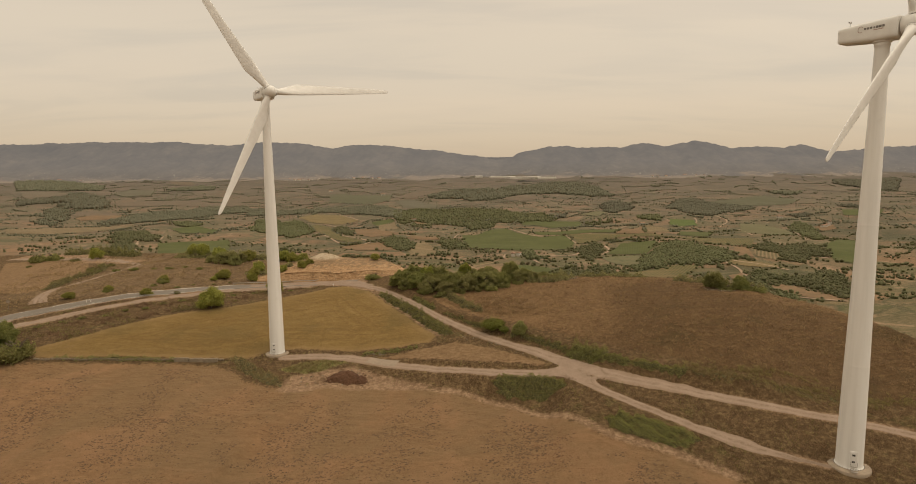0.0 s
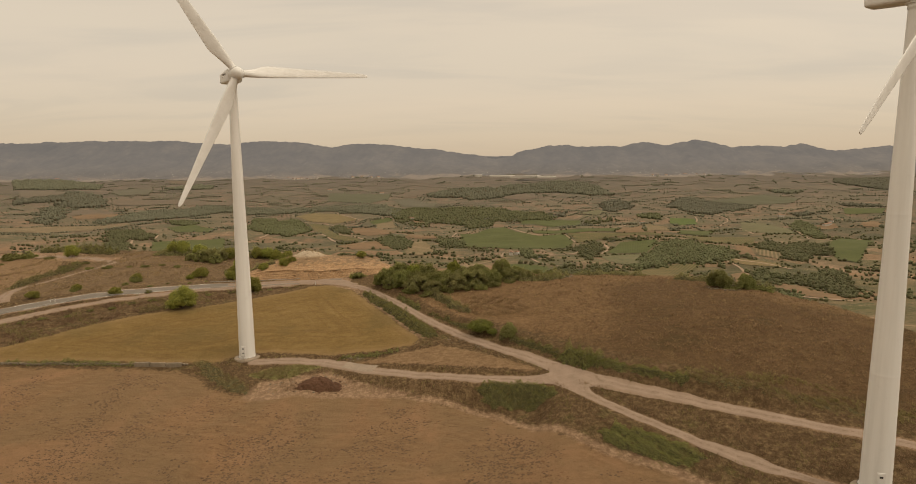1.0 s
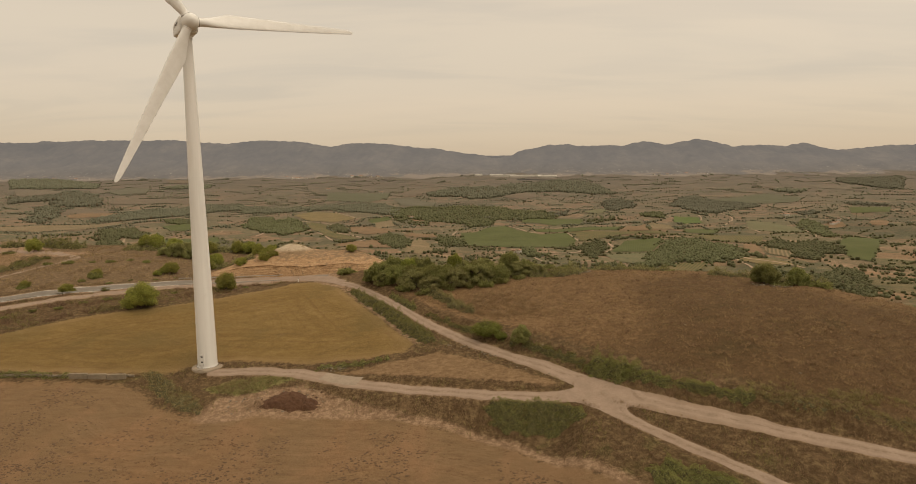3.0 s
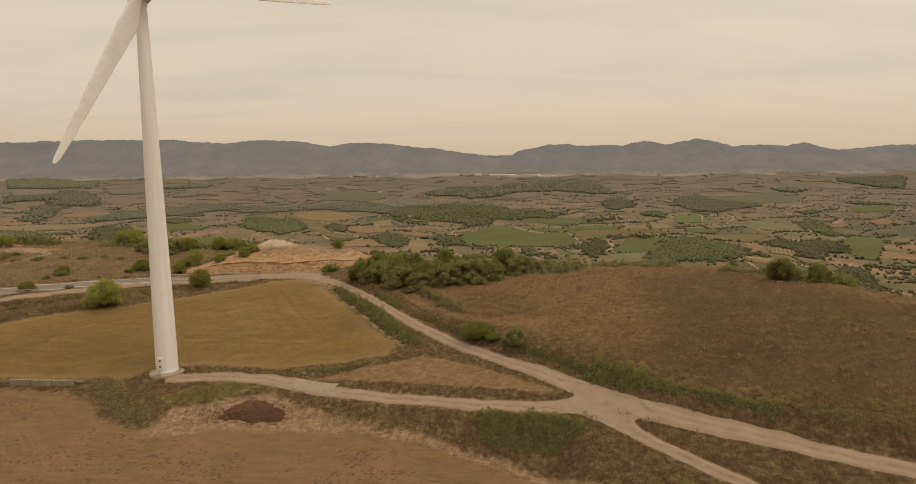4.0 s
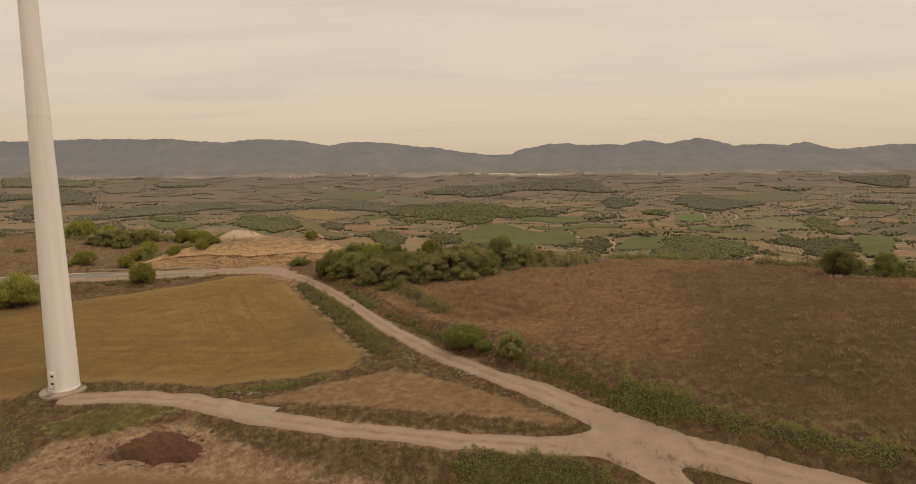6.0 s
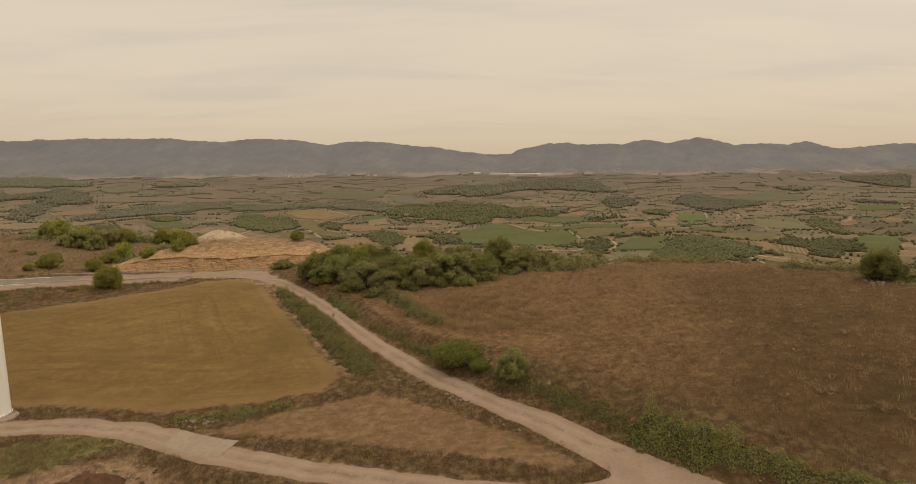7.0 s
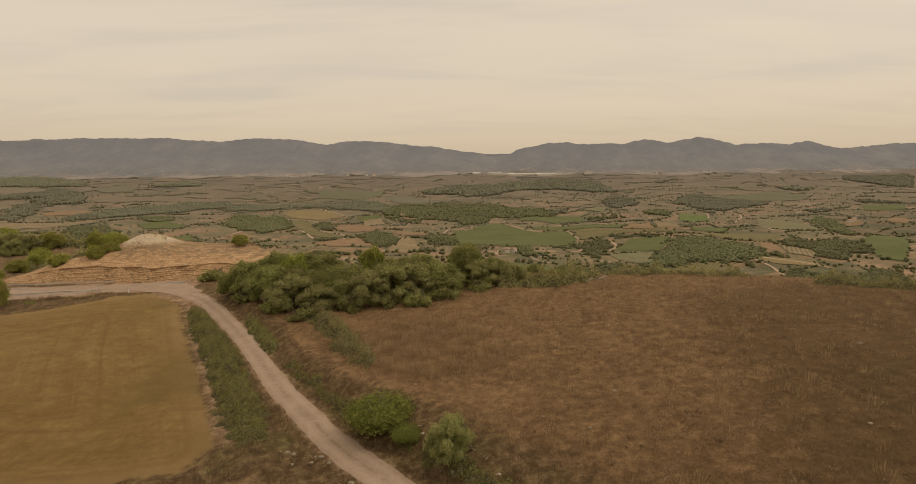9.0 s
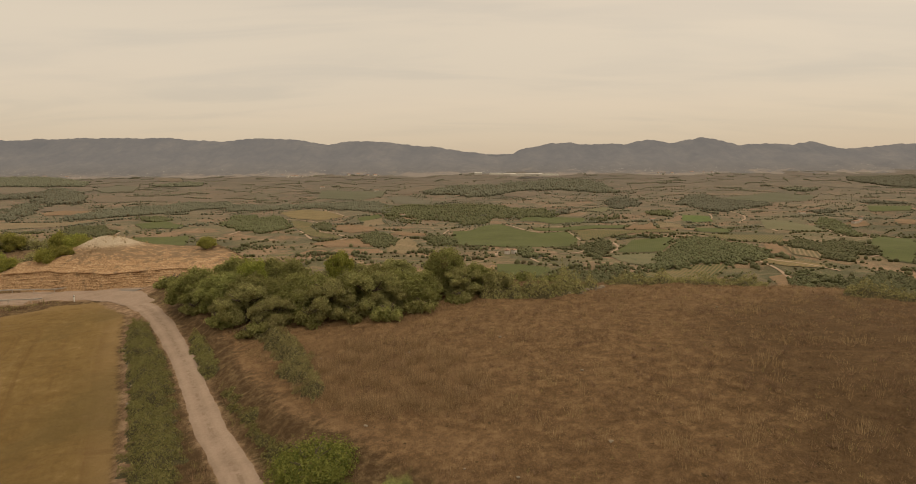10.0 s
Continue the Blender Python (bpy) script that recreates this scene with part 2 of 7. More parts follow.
    straw = g.mix(g.step(g.noise(g.coord((0.18, 1.0, 1.0), radians(14)), 0.5, 5, 0.65, 0.6), 0.56, 0.70, 0.0, 0.4), straw, (0.155, 0.098, 0.045))
    straw = g.mix(1.0, straw, (0.925, 0.905, 0.82), "MULTIPLY")
    color = g.mix(zone("stubble", 0.7, 0.5), color, straw)
    # small tilled triangle
    comb = g.noise(g.coord((0.12, 1.0, 1.0), radians(24)), 1.3, 5, 0.6, 0.2)
    tilled = g.ramp(g.math("MULTIPLY_ADD", fine, 0.4, g.math("MULTIPLY", comb, 0.6)), (0.3, (0.150, 0.098, 0.054)), (0.5, (0.198, 0.130, 0.073)), (0.75, (0.270, 0.183, 0.108)))
    color = g.mix(zone("tilled", 0.5, 0.35), color, tilled)
    # fallow hill, dark dead growth
    fall_c = g.ramp(g.math("MULTIPLY_ADD", fine, 0.30, g.math("MULTIPLY_ADD", grit, 0.45, g.math("MULTIPLY", mid, 0.25))), (0.26, (0.070, 0.046, 0.024)), (0.42, (0.108, 0.072, 0.039)), (0.56, (0.137, 0.093, 0.051)), (0.76, (0.220, 0.156, 0.090)))
    fall_c = g.mix(g.step(g.noise(p, 0.06, 5, 0.6, 0.6), 0.52, 0.70, 0.0, 0.55), fall_c, (0.165, 0.112, 0.066))
    fall_c = g.mix(g.step(g.noise(p, 0.045, 4, 0.6), 0.54, 0.66, 0.0, 0.6), fall_c, (0.070, 0.055, 0.027))
    swath = g.noise(g.coord((0.16, 1.0, 1.0), radians(8)), 0.5, 6, 0.65, 0.8)
    fall_c = g.mix(g.step(swath, 0.52, 0.68, 0.0, 0.55), fall_c, (0.185, 0.128, 0.072))
    rut = g.math("ABSOLUTE", g.math("SUBTRACT", g.math("ABSOLUTE", g.attr("rut")), 0.85))
    fall_c = g.mix(g.step(g.math("MULTIPLY_ADD", rag, 0.35, g.math("ABSOLUTE", g.attr("rut"))), 1.6, 3.2, 0.9, 0.0), fall_c, g.ramp(fine, (0.25, (0.165, 0.110, 0.063)), (0.75, (0.255, 0.175, 0.104))))
    fall_c = g.mix(g.math("MULTIPLY", g.step(rut, 0.15, 0.5, 0.75, 0.0), g.step(mid, 0.35, 0.55)), fall_c, (0.300, 0.212, 0.136))
    # paler dry grass along the crest
    fall_c = g.mix(g.math("MULTIPLY", g.step(g.math("MULTIPLY_ADD", rag, 1.6, g.attr("dry")), -5.0, 5.0), 0.75), fall_c, g.ramp(g.math("MULTIPLY_ADD", fine, 0.5, g.math("MULTIPLY", swath, 0.5)), (0.25, (0.126, 0.083, 0.044)), (0.5, (0.208, 0.140, 0.079)), (0.8, (0.325, 0.229, 0.135))))
    blades = g.noise(g.coord((1.0, 0.35, 1.0)), 9.0, 4, 0.7)
    fall_c = g.mix(g.step(blades, 0.54, 0.68, 0.0, 0.5), fall_c, (0.255, 0.172, 0.092))
    fall_c = g.mix(g.step(blades, 0.32, 0.45, 0.55, 0.0), fall_c, (0.060, 0.038, 0.018))
    fall_c = g.mix(g.step(g.noise(p, 1.1, 4, 0.65), 0.64, 0.70, 0.0, 0.75), fall_c, (0.048, 0.038, 0.018))
    fall_c = g.mix(g.step(g.noise(g.coord((0.35, 1.0, 1.0), radians(5)), 0.42, 6, 0.7, 0.5), 0.58, 0.70, 0.0, 0.40), fall_c, (0.225, 0.155, 0.092))
    fall_c = g.mix(1.0, fall_c, (0.82, 0.765, 0.705), "MULTIPLY")
    color = g.mix(zone("fallow", 1.2), color, fall_c)
    # scraped and trodden earth beside the tracks
    earth = g.ramp(fine, (0.3, (0.205, 0.135, 0.086)), (0.55, (0.262, 0.176, 0.114)), (0.8, (0.330, 0.232, 0.156)))
    color = g.mix(zone("earth", 0.8, 0.25), color, earth)
    # green weeds
    lush = g.ramp(fine, (0.2, (0.098, 0.098, 0.032)), (0.55, (0.158, 0.150, 0.055)), (0.9, (0.235, 0.212, 0.092)))
    color = g.mix(zone("lush", 0.8, 0.8), color, lush)
    color = g.mix(1.0, color, (1.005, 0.975, 0.915), "MULTIPLY")
    # the plain: a patchwork of plots with scrub between them
    warp = g.node("ShaderNodeTexNoise", None, {"Vector": p, "Scale": 0.006, "Detail": 3.0})
    bent = g.node("ShaderNodeVectorMath", {"operation": "MULTIPLY_ADD"}, {0: warp.outputs["Color"], 1: (90, 90, 0), 2: p})
    vor = g.node("ShaderNodeTexVoronoi", {"feature": "F1"}, {"Vector": bent.outputs[0], "Scale": 0.0165})
    rim = g.node("ShaderNodeTexVoronoi", {"feature": "DISTANCE_TO_EDGE"}, {"Vector": bent.outputs[0], "Scale": 0.0165})
    pick = g.node("ShaderNodeSeparateColor", None, {"Color": vor.outputs["Color"]})
    plot = g.ramp(pick.outputs[0], (0.0, (0.078, 0.085, 0.038)), (0.16, (0.112, 0.106, 0.052)), (0.30, (0.172, 0.122, 0.074)), (0.42, (0.076, 0.080, 0.040)), (0.55, (0.235, 0.144, 0.082)), (0.66, (0.125, 0.106, 0.056)), (0.78, (0.190, 0.120, 0.068)), (0.90, (0.090, 0.094, 0.044)), ease="CONSTANT")
    plot = g.mix(g.math("MULTIPLY", g.noise(p, 0.05, 5, 0.65), 0.55), plot, g.mix(pick.outputs[1], (0.082, 0.078, 0.044), (0.175, 0.128, 0.082)))
    # strips and rows inside the plots
    strips = g.node("ShaderNodeTexVoronoi", {"feature": "F1"}, {"Vector": g.coord((0.5, 1.6, 1.0), radians(20)), "Scale": 0.03})
    tone = g.node("ShaderNodeSeparateColor", None, {"Color": strips.outputs["Color"]})
    plot = g.mix(g.step(tone.outputs[0], 0.55, 0.6, 0.0, 0.5), plot, g.mix(tone.outputs[1], (0.070, 0.070, 0.036), (0.215, 0.150, 0.094)))
    dots = g.math("MULTIPLY", g.step(g.noise(p, 0.10, 3, 0.6), 0.56, 0.62), g.step(g.noise(p, 0.011, 4, 0.65), 0.42, 0.58))
    plot = g.mix(g.math("MULTIPLY", dots, 0.5), plot, (0.050, 0.054, 0.028))
    hedge = g.mix(g.step(g.noise(p, 0.012, 3), 0.50, 0.56), (0.050, 0.055, 0.030), (0.290, 0.205, 0.135))
    plot = g.mix(g.step(rim.outputs["Distance"], 0.02, 0.07, 0.55, 0.0), plot, hedge)
    plot = g.mix(1.0, plot, (1.25, 1.17, 1.13), "MULTIPLY")
    # bushes, vine stocks and furrows, too small to count
    speck = g.noise(g.coord((0.5, 1.0, 1.0), radians(-8)), 0.34, 3, 0.7)
    plot = g.mix(g.step(speck, 0.52, 0.66, 0.0, 0.55), plot, (0.060, 0.062, 0.034))
    plot = g.mix(g.step(speck, 0.36, 0.46, 0.45, 0.0), plot, (0.225, 0.165, 0.108))
    ledge = g.noise(g.coord((0.10, 1.0, 1.0), radians(5)), 0.045, 4, 0.6, 0.6)
    plot = g.mix(g.step(ledge, 0.57, 0.63, 0.0, 0.6), plot, g.mix(g.step(speck, 0.4, 0.6), (0.255, 0.180, 0.112), (0.085, 0.086, 0.045)))
    scrub = g.step(g.math("ADD", g.noise(p, 0.0035, 5, 0.6), g.math("MULTIPLY", g.noise(p, 0.03, 4, 0.7), 0.35)), 0.68, 0.78)
    plot = g.mix(g.math("MULTIPLY", scrub, 0.6), plot, g.ramp(g.noise(p, 0.12, 4, 0.7), (0.35, (0.040, 0.044, 0.024)), (0.65, (0.090, 0.086, 0.046))))
    color = g.mix(g.step(g.math("MULTIPLY_ADD", rag, 0.01, g.attr("plain")), 0.30, 0.62), color, plot)
    # distance haze over the outer plain, painted in as a greyer, paler tone
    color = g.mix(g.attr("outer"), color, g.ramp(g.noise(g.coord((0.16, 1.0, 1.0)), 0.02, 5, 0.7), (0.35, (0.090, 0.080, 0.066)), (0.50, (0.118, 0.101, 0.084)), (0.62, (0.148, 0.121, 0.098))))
    # quarried clay of the mound
    color = g.mix(zone("quarry", 0.6, 0.5), color, rock_look(g)[0])
    height = g.math("ADD", g.math("MULTIPLY", fine, 0.7), g.math("MULTIPLY", grit, 0.3))
    return color, 0.95, height, 0.22, {"Specular IOR Level": 0.1}


def dirt_look(g):
    p = g.coord()
    fine, mid = g.noise(p, 3.0, 6, 0.7), g.noise(p, 0.35, 5, 0.6)
    c = g.ramp(g.math("MULTIPLY_ADD", fine, 0.45, g.math("MULTIPLY", mid, 0.55)), (0.30, (0.190, 0.136, 0.097)), (0.5, (0.248, 0.181, 0.133)), (0.72, (0.306, 0.231, 0.174)))
    # wheel ruts and the crown between them
    a = g.math("ABSOLUTE", g.attr("across"))
    crown = g.math("MULTIPLY", g.step(a, 0.10, 0.34, 1.0, 0.0), g.step(g.noise(p, 0.9, 6, 0.75), 0.47, 0.56))
    c = g.mix(g.math("MULTIPLY", crown, 0.55), c, (0.150, 0.102, 0.064))
    wheel = g.step(g.math("ABSOLUTE", g.math("SUBTRACT", a, 0.85)), 0.1, 0.45, 0.22, 0.0)
    c = g.mix(wheel, c, (0.345, 0.264, 0.193))
    c = g.mix(g.math("MULTIPLY", g.step(a, 1.25, 1.9), g.step(fine, 0.38, 0.6, 0.1, 0.8)), c, (0.235, 0.165, 0.110))
    return c, 0.95, fine, 0.06, {"Specular IOR Level": 0.1}


def asphalt_look(g):
    p = g.coord()
    c = g.ramp(g.math("MULTIPLY_ADD", g.noise(p, 6, 5, 0.7), 0.5, g.math("MULTIPLY", g.noise(p, 0.2, 4), 0.5)), (0.3, (0.130, 0.110, 0.088)), (0.7, (0.180, 0.154, 0.125)))
    return c, 0.85, g.noise(p, 20, 3), 0.01, {}


def plain_look(c, rough=0.6, vary=0.12, scale=3.0, depth=0.0, metal=0.0):
    def make(g):
        p = g.coord()
        n = g.noise(p, scale, 5, 0.65)
        n2 = g.noise(p, scale * 0.13, 4, 0.6)
        f = g.math("ADD", g.math("MULTIPLY", n, 0.5), g.math("MULTIPLY", n2, 0.5))
        lo, hi = tuple(v * (1 - vary * 2) for v in c), tuple(min(0.95, v * (1 + vary * 2)) for v in c)
        return g.ramp(f, (0.3, lo), (0.7, hi)), rough, n if depth else None, depth, {"Metallic": metal}
    return make


def paint_look(g):
    """White gel coat with faint runs of dirt."""
    p = g.coord()
    runs = g.noise(g.coord((0.7, 0.7, 0.03)), 1.2, 4, 0.6)
    c = g.ramp(runs, (0.30, (0.65, 0.63, 0.59)), (0.55, (0.72, 0.70, 0.66)), (0.8, (0.76, 0.745, 0.71)))
    c = g.mix(g.step(g.noise(p, 0.7, 5, 0.6), 0.58, 0.74, 0.0, 0.12), c, (0.50, 0.46, 0.40))
    return c, g.step(g.noise(p, 4, 3), 0.3, 0.7, 0.38, 0.52), None, 0, {}


def shell_look(g):
    """White gel coat of blades and nacelle, faintly mottled."""
    p = g.coord()
    c = g.ramp(g.noise(p, 0.5, 5, 0.6), (0.3, (0.66, 0.64, 0.60)), (0.7, (0.75, 0.735, 0.70)))
    return c, 0.45, None, 0, {}


def leaf_look(dark, light, dry=0.0):
    def make(g):
        r = g.node("ShaderNodeNewGeometry").outputs["Random Per Island"]
        own = g.node("ShaderNodeObjectInfo").outputs["Random"]
        c = g.mix(r, dark, light)
        c = g.mix(g.step(r, 0.93 - dry, 0.97, 0.0, 0.7), c, (0.150, 0.110, 0.055))
        hue = g.node("ShaderNodeHueSaturation", None, {"Color": c, "Hue": g.step(own, 0, 1, 0.488, 0.507), "Saturation": 0.93, "Value": g.step(own, 0, 1, 0.88, 1.12)})
        return hue.outputs[0], 0.75, None, 0, {"Specular IOR Level": 0.2}
    return make


def rock_look(g):
    p = g.coord()
    z = g.node("ShaderNodeSeparateXYZ", None, {"Vector": p}).outputs[2]
    bent = g.math("MULTIPLY_ADD", g.noise(p, 0.10, 3, 0.5), 1.2, z)
    strata = g.node("ShaderNodeCombineXYZ", None, {"X": g.math("MULTIPLY", g.node("ShaderNodeSeparateXYZ", None, {"Vector": p}).outputs[0], 0.06), "Y": 0.0, "Z": bent}).outputs[0]
    band = g.step(g.noise(strata, 3.4, 8, 0.8), 0.34, 0.66)
    fine = g.noise(p, 2.5, 6, 0.7)
    c = g.ramp(g.math("MULTIPLY_ADD", band, 0.42, g.math("MULTIPLY", g.step(fine, 0.3, 0.7), 0.52)), (0.14, (0.180, 0.104, 0.054)), (0.36, (0.300, 0.186, 0.098)), (0.58, (0.372, 0.238, 0.130)), (0.82, (0.480, 0.345, 0.210)))
    pale = g.step(z, 14.4, 16.0)
    c = g.mix(g.math("MULTIPLY", pale, 0.9), c, g.ramp(fine, (0.3, (0.36, 0.29, 0.20)), (0.7, (0.50, 0.42, 0.31))))
    weed = g.step(g.math("ADD", g.noise(p, 0.5, 5, 0.7), g.step(z, 11.5, 14.2, 0.0, 0.14)), 0.54, 0.66, 0.0, 0.75)
    c = g.mix(g.math("MULTIPLY", weed, g.math("SUBTRACT", 1.0, pale)), c, (0.165, 0.116, 0.070))
    return c, 0.95, g.math("ADD", fine, g.math("MULTIPLY", band, 0.35)), 0.22, {"Specular IOR Level": 0.1}


def mountain_look(g):
    p = g.coord()
    n = g.noise(p, 0.004, 6, 0.65)
    f = g.noise(p, 0.02, 6, 0.7)
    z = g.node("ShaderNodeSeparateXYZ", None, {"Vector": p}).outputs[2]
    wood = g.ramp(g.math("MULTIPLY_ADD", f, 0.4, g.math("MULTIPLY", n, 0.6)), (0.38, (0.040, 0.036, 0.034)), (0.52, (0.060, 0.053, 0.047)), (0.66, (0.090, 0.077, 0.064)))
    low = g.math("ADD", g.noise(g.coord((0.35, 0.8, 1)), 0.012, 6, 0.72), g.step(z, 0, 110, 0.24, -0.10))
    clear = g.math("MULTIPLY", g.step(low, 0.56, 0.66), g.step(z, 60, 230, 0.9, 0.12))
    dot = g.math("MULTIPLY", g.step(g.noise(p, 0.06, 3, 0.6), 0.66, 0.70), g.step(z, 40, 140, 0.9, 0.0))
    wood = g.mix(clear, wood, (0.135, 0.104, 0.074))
    # the emission stands in for distance haze, its tone shifting with height
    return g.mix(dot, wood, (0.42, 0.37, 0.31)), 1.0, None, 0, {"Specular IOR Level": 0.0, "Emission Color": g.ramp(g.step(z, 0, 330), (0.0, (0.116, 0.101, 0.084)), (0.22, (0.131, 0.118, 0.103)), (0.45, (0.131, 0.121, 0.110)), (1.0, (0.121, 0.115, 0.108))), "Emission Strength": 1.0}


def crop_look(c1, c2, turn, pitch=2.6, soil=(0.20, 0.14, 0.085)):
    """Rows of vines or furrows, as a tilt of colour across them."""
    def make(g):
        w = g.node("ShaderNodeTexWave", {"wave_type": "BANDS", "bands_direction": "X"}, {"Vector": g.coord((1, 1, 1), turn), "Scale": 0.314 / pitch, "Distortion": 0.5, "Detail": 2.0})
        n = g.noise(g.coord(), 0.03, 5, 0.65)
        c = g.mix(g.step(n, 0.35, 0.65), c1, c2)
        c = g.mix(g.step(w.outputs["Fac"], 0.45, 0.75, 0.0, 0.6), c, soil)
        c = g.mix(g.step(g.noise(g.coord((0.3, 1.0, 1.0), turn), 0.04, 5, 0.7), 0.50, 0.66, 0.0, 0.5), c, soil)
        c = g.mix(g.step(g.noise(g.coord(), 0.09, 4, 0.65), 0.60, 0.66, 0.0, 0.6), c, (0.066, 0.066, 0.036))
        c = g.mix(g.step(g.noise(g.coord((0.6, 1.0, 1.0), turn), 0.40, 3, 0.7), 0.50, 0.64, 0.0, 0.4), c, (0.075, 0.072, 0.040))
        return g.mix(g.step(g.noise(g.coord(), 0.3, 4, 0.7), 0.55, 0.75, 0.0, 0.35), c, soil), 0.95, None, 0, {"Specular IOR Level": 0.1}
    return make


def leaves(name, dark, light, dry=0.0):
    """Leaves let part of the light through."""
    m = surface(name, leaf_look(dark, light, dry))
    t = m.node_tree
    b = next(n for n in t.nodes if n.type == "BSDF_PRINCIPLED")
    out = next(n for n in t.nodes if n.type == "OUTPUT_MATERIAL")
    thin = t.nodes.new("ShaderNodeBsdfTranslucent")
    both = t.nodes.new("ShaderNodeMixShader")
    both.inputs[0].default_value = 0.5
    t.links.new(b.inputs["Base Color"].links[0].from_socket, thin.inputs[0])
    t.links.new(b.outputs[0], both.inputs[1])
    t.links.new(thin.outputs[0], both.inputs[2])
    t.links.new(both.outputs[0], out.inputs[0])
    return m


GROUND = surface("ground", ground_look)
DIRT = surface("pale_dirt", dirt_look)
ASPHALT = surface("worn_asphalt", asphalt_look)
WHITE = surface("white_gelcoat", paint_look)
SHELL = surface("white_shell", shell_look)
LINE = surface("road_paint", plain_look((0.62, 0.59, 0.53), 0.7, 0.1))
CONCRETE = surface("concrete", plain_look((0.285, 0.228, 0.168), 0.9, 0.14, 1.2, 0.02))
STEEL = surface("galvanised_steel", plain_look((0.33, 0.30, 0.26), 0.6, 0.1, 4, 0, 0.2))
GREY = surface("grey_marking", plain_look((0.20, 0.185, 0.17), 0.6))
RUST = surface("red_marking", plain_look((0.30, 0.17, 0.13), 0.6))
DARK = surface("dark_gap", plain_look((0.06, 0.055, 0.05), 0.8))
ROCK = surface("banded_clay_rock", rock_look)
SPOIL = surface("red_clay_spoil", plain_look((0.086, 0.044, 0.024), 0.95, 0.25, 1.8, 0.25))
STONE = surface("field_stone", plain_look((0.225, 0.182, 0.130), 0.95, 0.2, 1.4, 0.06))
MOUNTAIN = surface("hazed_wooded_slope", mountain_look)
BARK = surface("bark", plain_look((0.110, 0.085, 0.062), 0.95, 0.2, 5, 0.03))
PINE = leaves("pine_needles", (0.149, 0.164, 0.031), (0.465, 0.444, 0.078))
OAK = leaves("oak_leaves", (0.165, 0.172, 0.046), (0.330, 0.322, 0.092), 0.02)
LIME = leaves("fresh_leaves", (0.142, 0.163, 0.021), (0.389, 0.382, 0.064))
OLIVE = leaves("grey_green_leaves", (0.215, 0.212, 0.070), (0.400, 0.380, 0.132), 0.03)
BRAMBLE = leaves("bramble_leaves", (0.165, 0.168, 0.046), (0.335, 0.320, 0.095), 0.06)
SCRUB = leaves("scrub_leaves", (0.165, 0.155, 0.056), (0.390, 0.345, 0.130), 0.08)
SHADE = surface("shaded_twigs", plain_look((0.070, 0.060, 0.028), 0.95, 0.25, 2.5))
BOX = leaves("glossy_bright_leaves", (0.105, 0.122, 0.020), (0.275, 0.282, 0.048))
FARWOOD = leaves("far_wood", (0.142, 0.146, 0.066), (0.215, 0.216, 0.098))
# copy for farther trees: distance haze mixed in as paler, greyer leaves
FARWOOD_HAZED = leaves("far_wood_hazed", (0.188, 0.184, 0.120), (0.245, 0.238, 0.156))
STRAW = leaves("dry_grass", (0.199, 0.130, 0.060), (0.480, 0.335, 0.170))
DEAD = leaves("dead_stalks", (0.135, 0.090, 0.047), (0.350, 0.232, 0.125))
FRESH = leaves("fresh_weed", (0.210, 0.172, 0.062), (0.380, 0.308, 0.120))
WEED = leaves("green_weed", (0.150, 0.132, 0.044), (0.350, 0.295, 0.105), 0.12)
PLASTER = surface("pale_plaster", plain_look((0.50, 0.46, 0.40), 0.9))
TILE = surface("roof_tile", plain_look((0.27, 0.165, 0.11), 0.9))
SLAB = surface("dusty_slab", plain_look((0.262, 0.205, 0.150), 0.9, 0.12, 1.2, 0.02))
CLOD = surface("dark_clods", plain_look((0.132, 0.082, 0.046), 0.95, 0.2, 1.2))
FIELDS = {
    "green": [surface("green_crop", crop_look((0.066, 0.078, 0.026), (0.088, 0.098, 0.034), 0.3, 3.0, (0.105, 0.105, 0.045)))],
    "bright": [surface("bright_crop", crop_look((0.075, 0.110, 0.030), (0.105, 0.130, 0.040), 0.9, 3.0, (0.105, 0.125, 0.045)))],
    "pale": [surface("pale_meadow", crop_look((0.110, 0.112, 0.058), (0.145, 0.132, 0.072), 1.2, 6.0, (0.155, 0.130, 0.075)))],
    "vine": [surface("vineyard", crop_look((0.066, 0.074, 0.028), (0.098, 0.094, 0.040), 0.6, 4.5, (0.220, 0.150, 0.080)))],
    "vinetan": [surface("dry_vineyard", crop_look((0.110, 0.092, 0.046), (0.150, 0.112, 0.058), 0.5, 5.5, (0.290, 0.210, 0.130)))],
    "tan": [surface("tan_soil", crop_look((0.180, 0.134, 0.080), (0.220, 0.162, 0.098), 0.2, 8.0, (0.150, 0.118, 0.068)))],
    "clay": [surface("red_soil", crop_look((0.185, 0.117, 0.066), (0.235, 0.149, 0.086), 1.9, 8.0, (0.140, 0.100, 0.058)))],
    "floor": [surface("wood_floor", plain_look((0.082, 0.080, 0.046), 0.95, 0.25, 0.25))],
    "ochre": [surface("ochre_soil", crop_look((0.170, 0.125, 0.058), (0.215, 0.158, 0.078), 0.8, 6.0, (0.140, 0.115, 0.058)))],
}

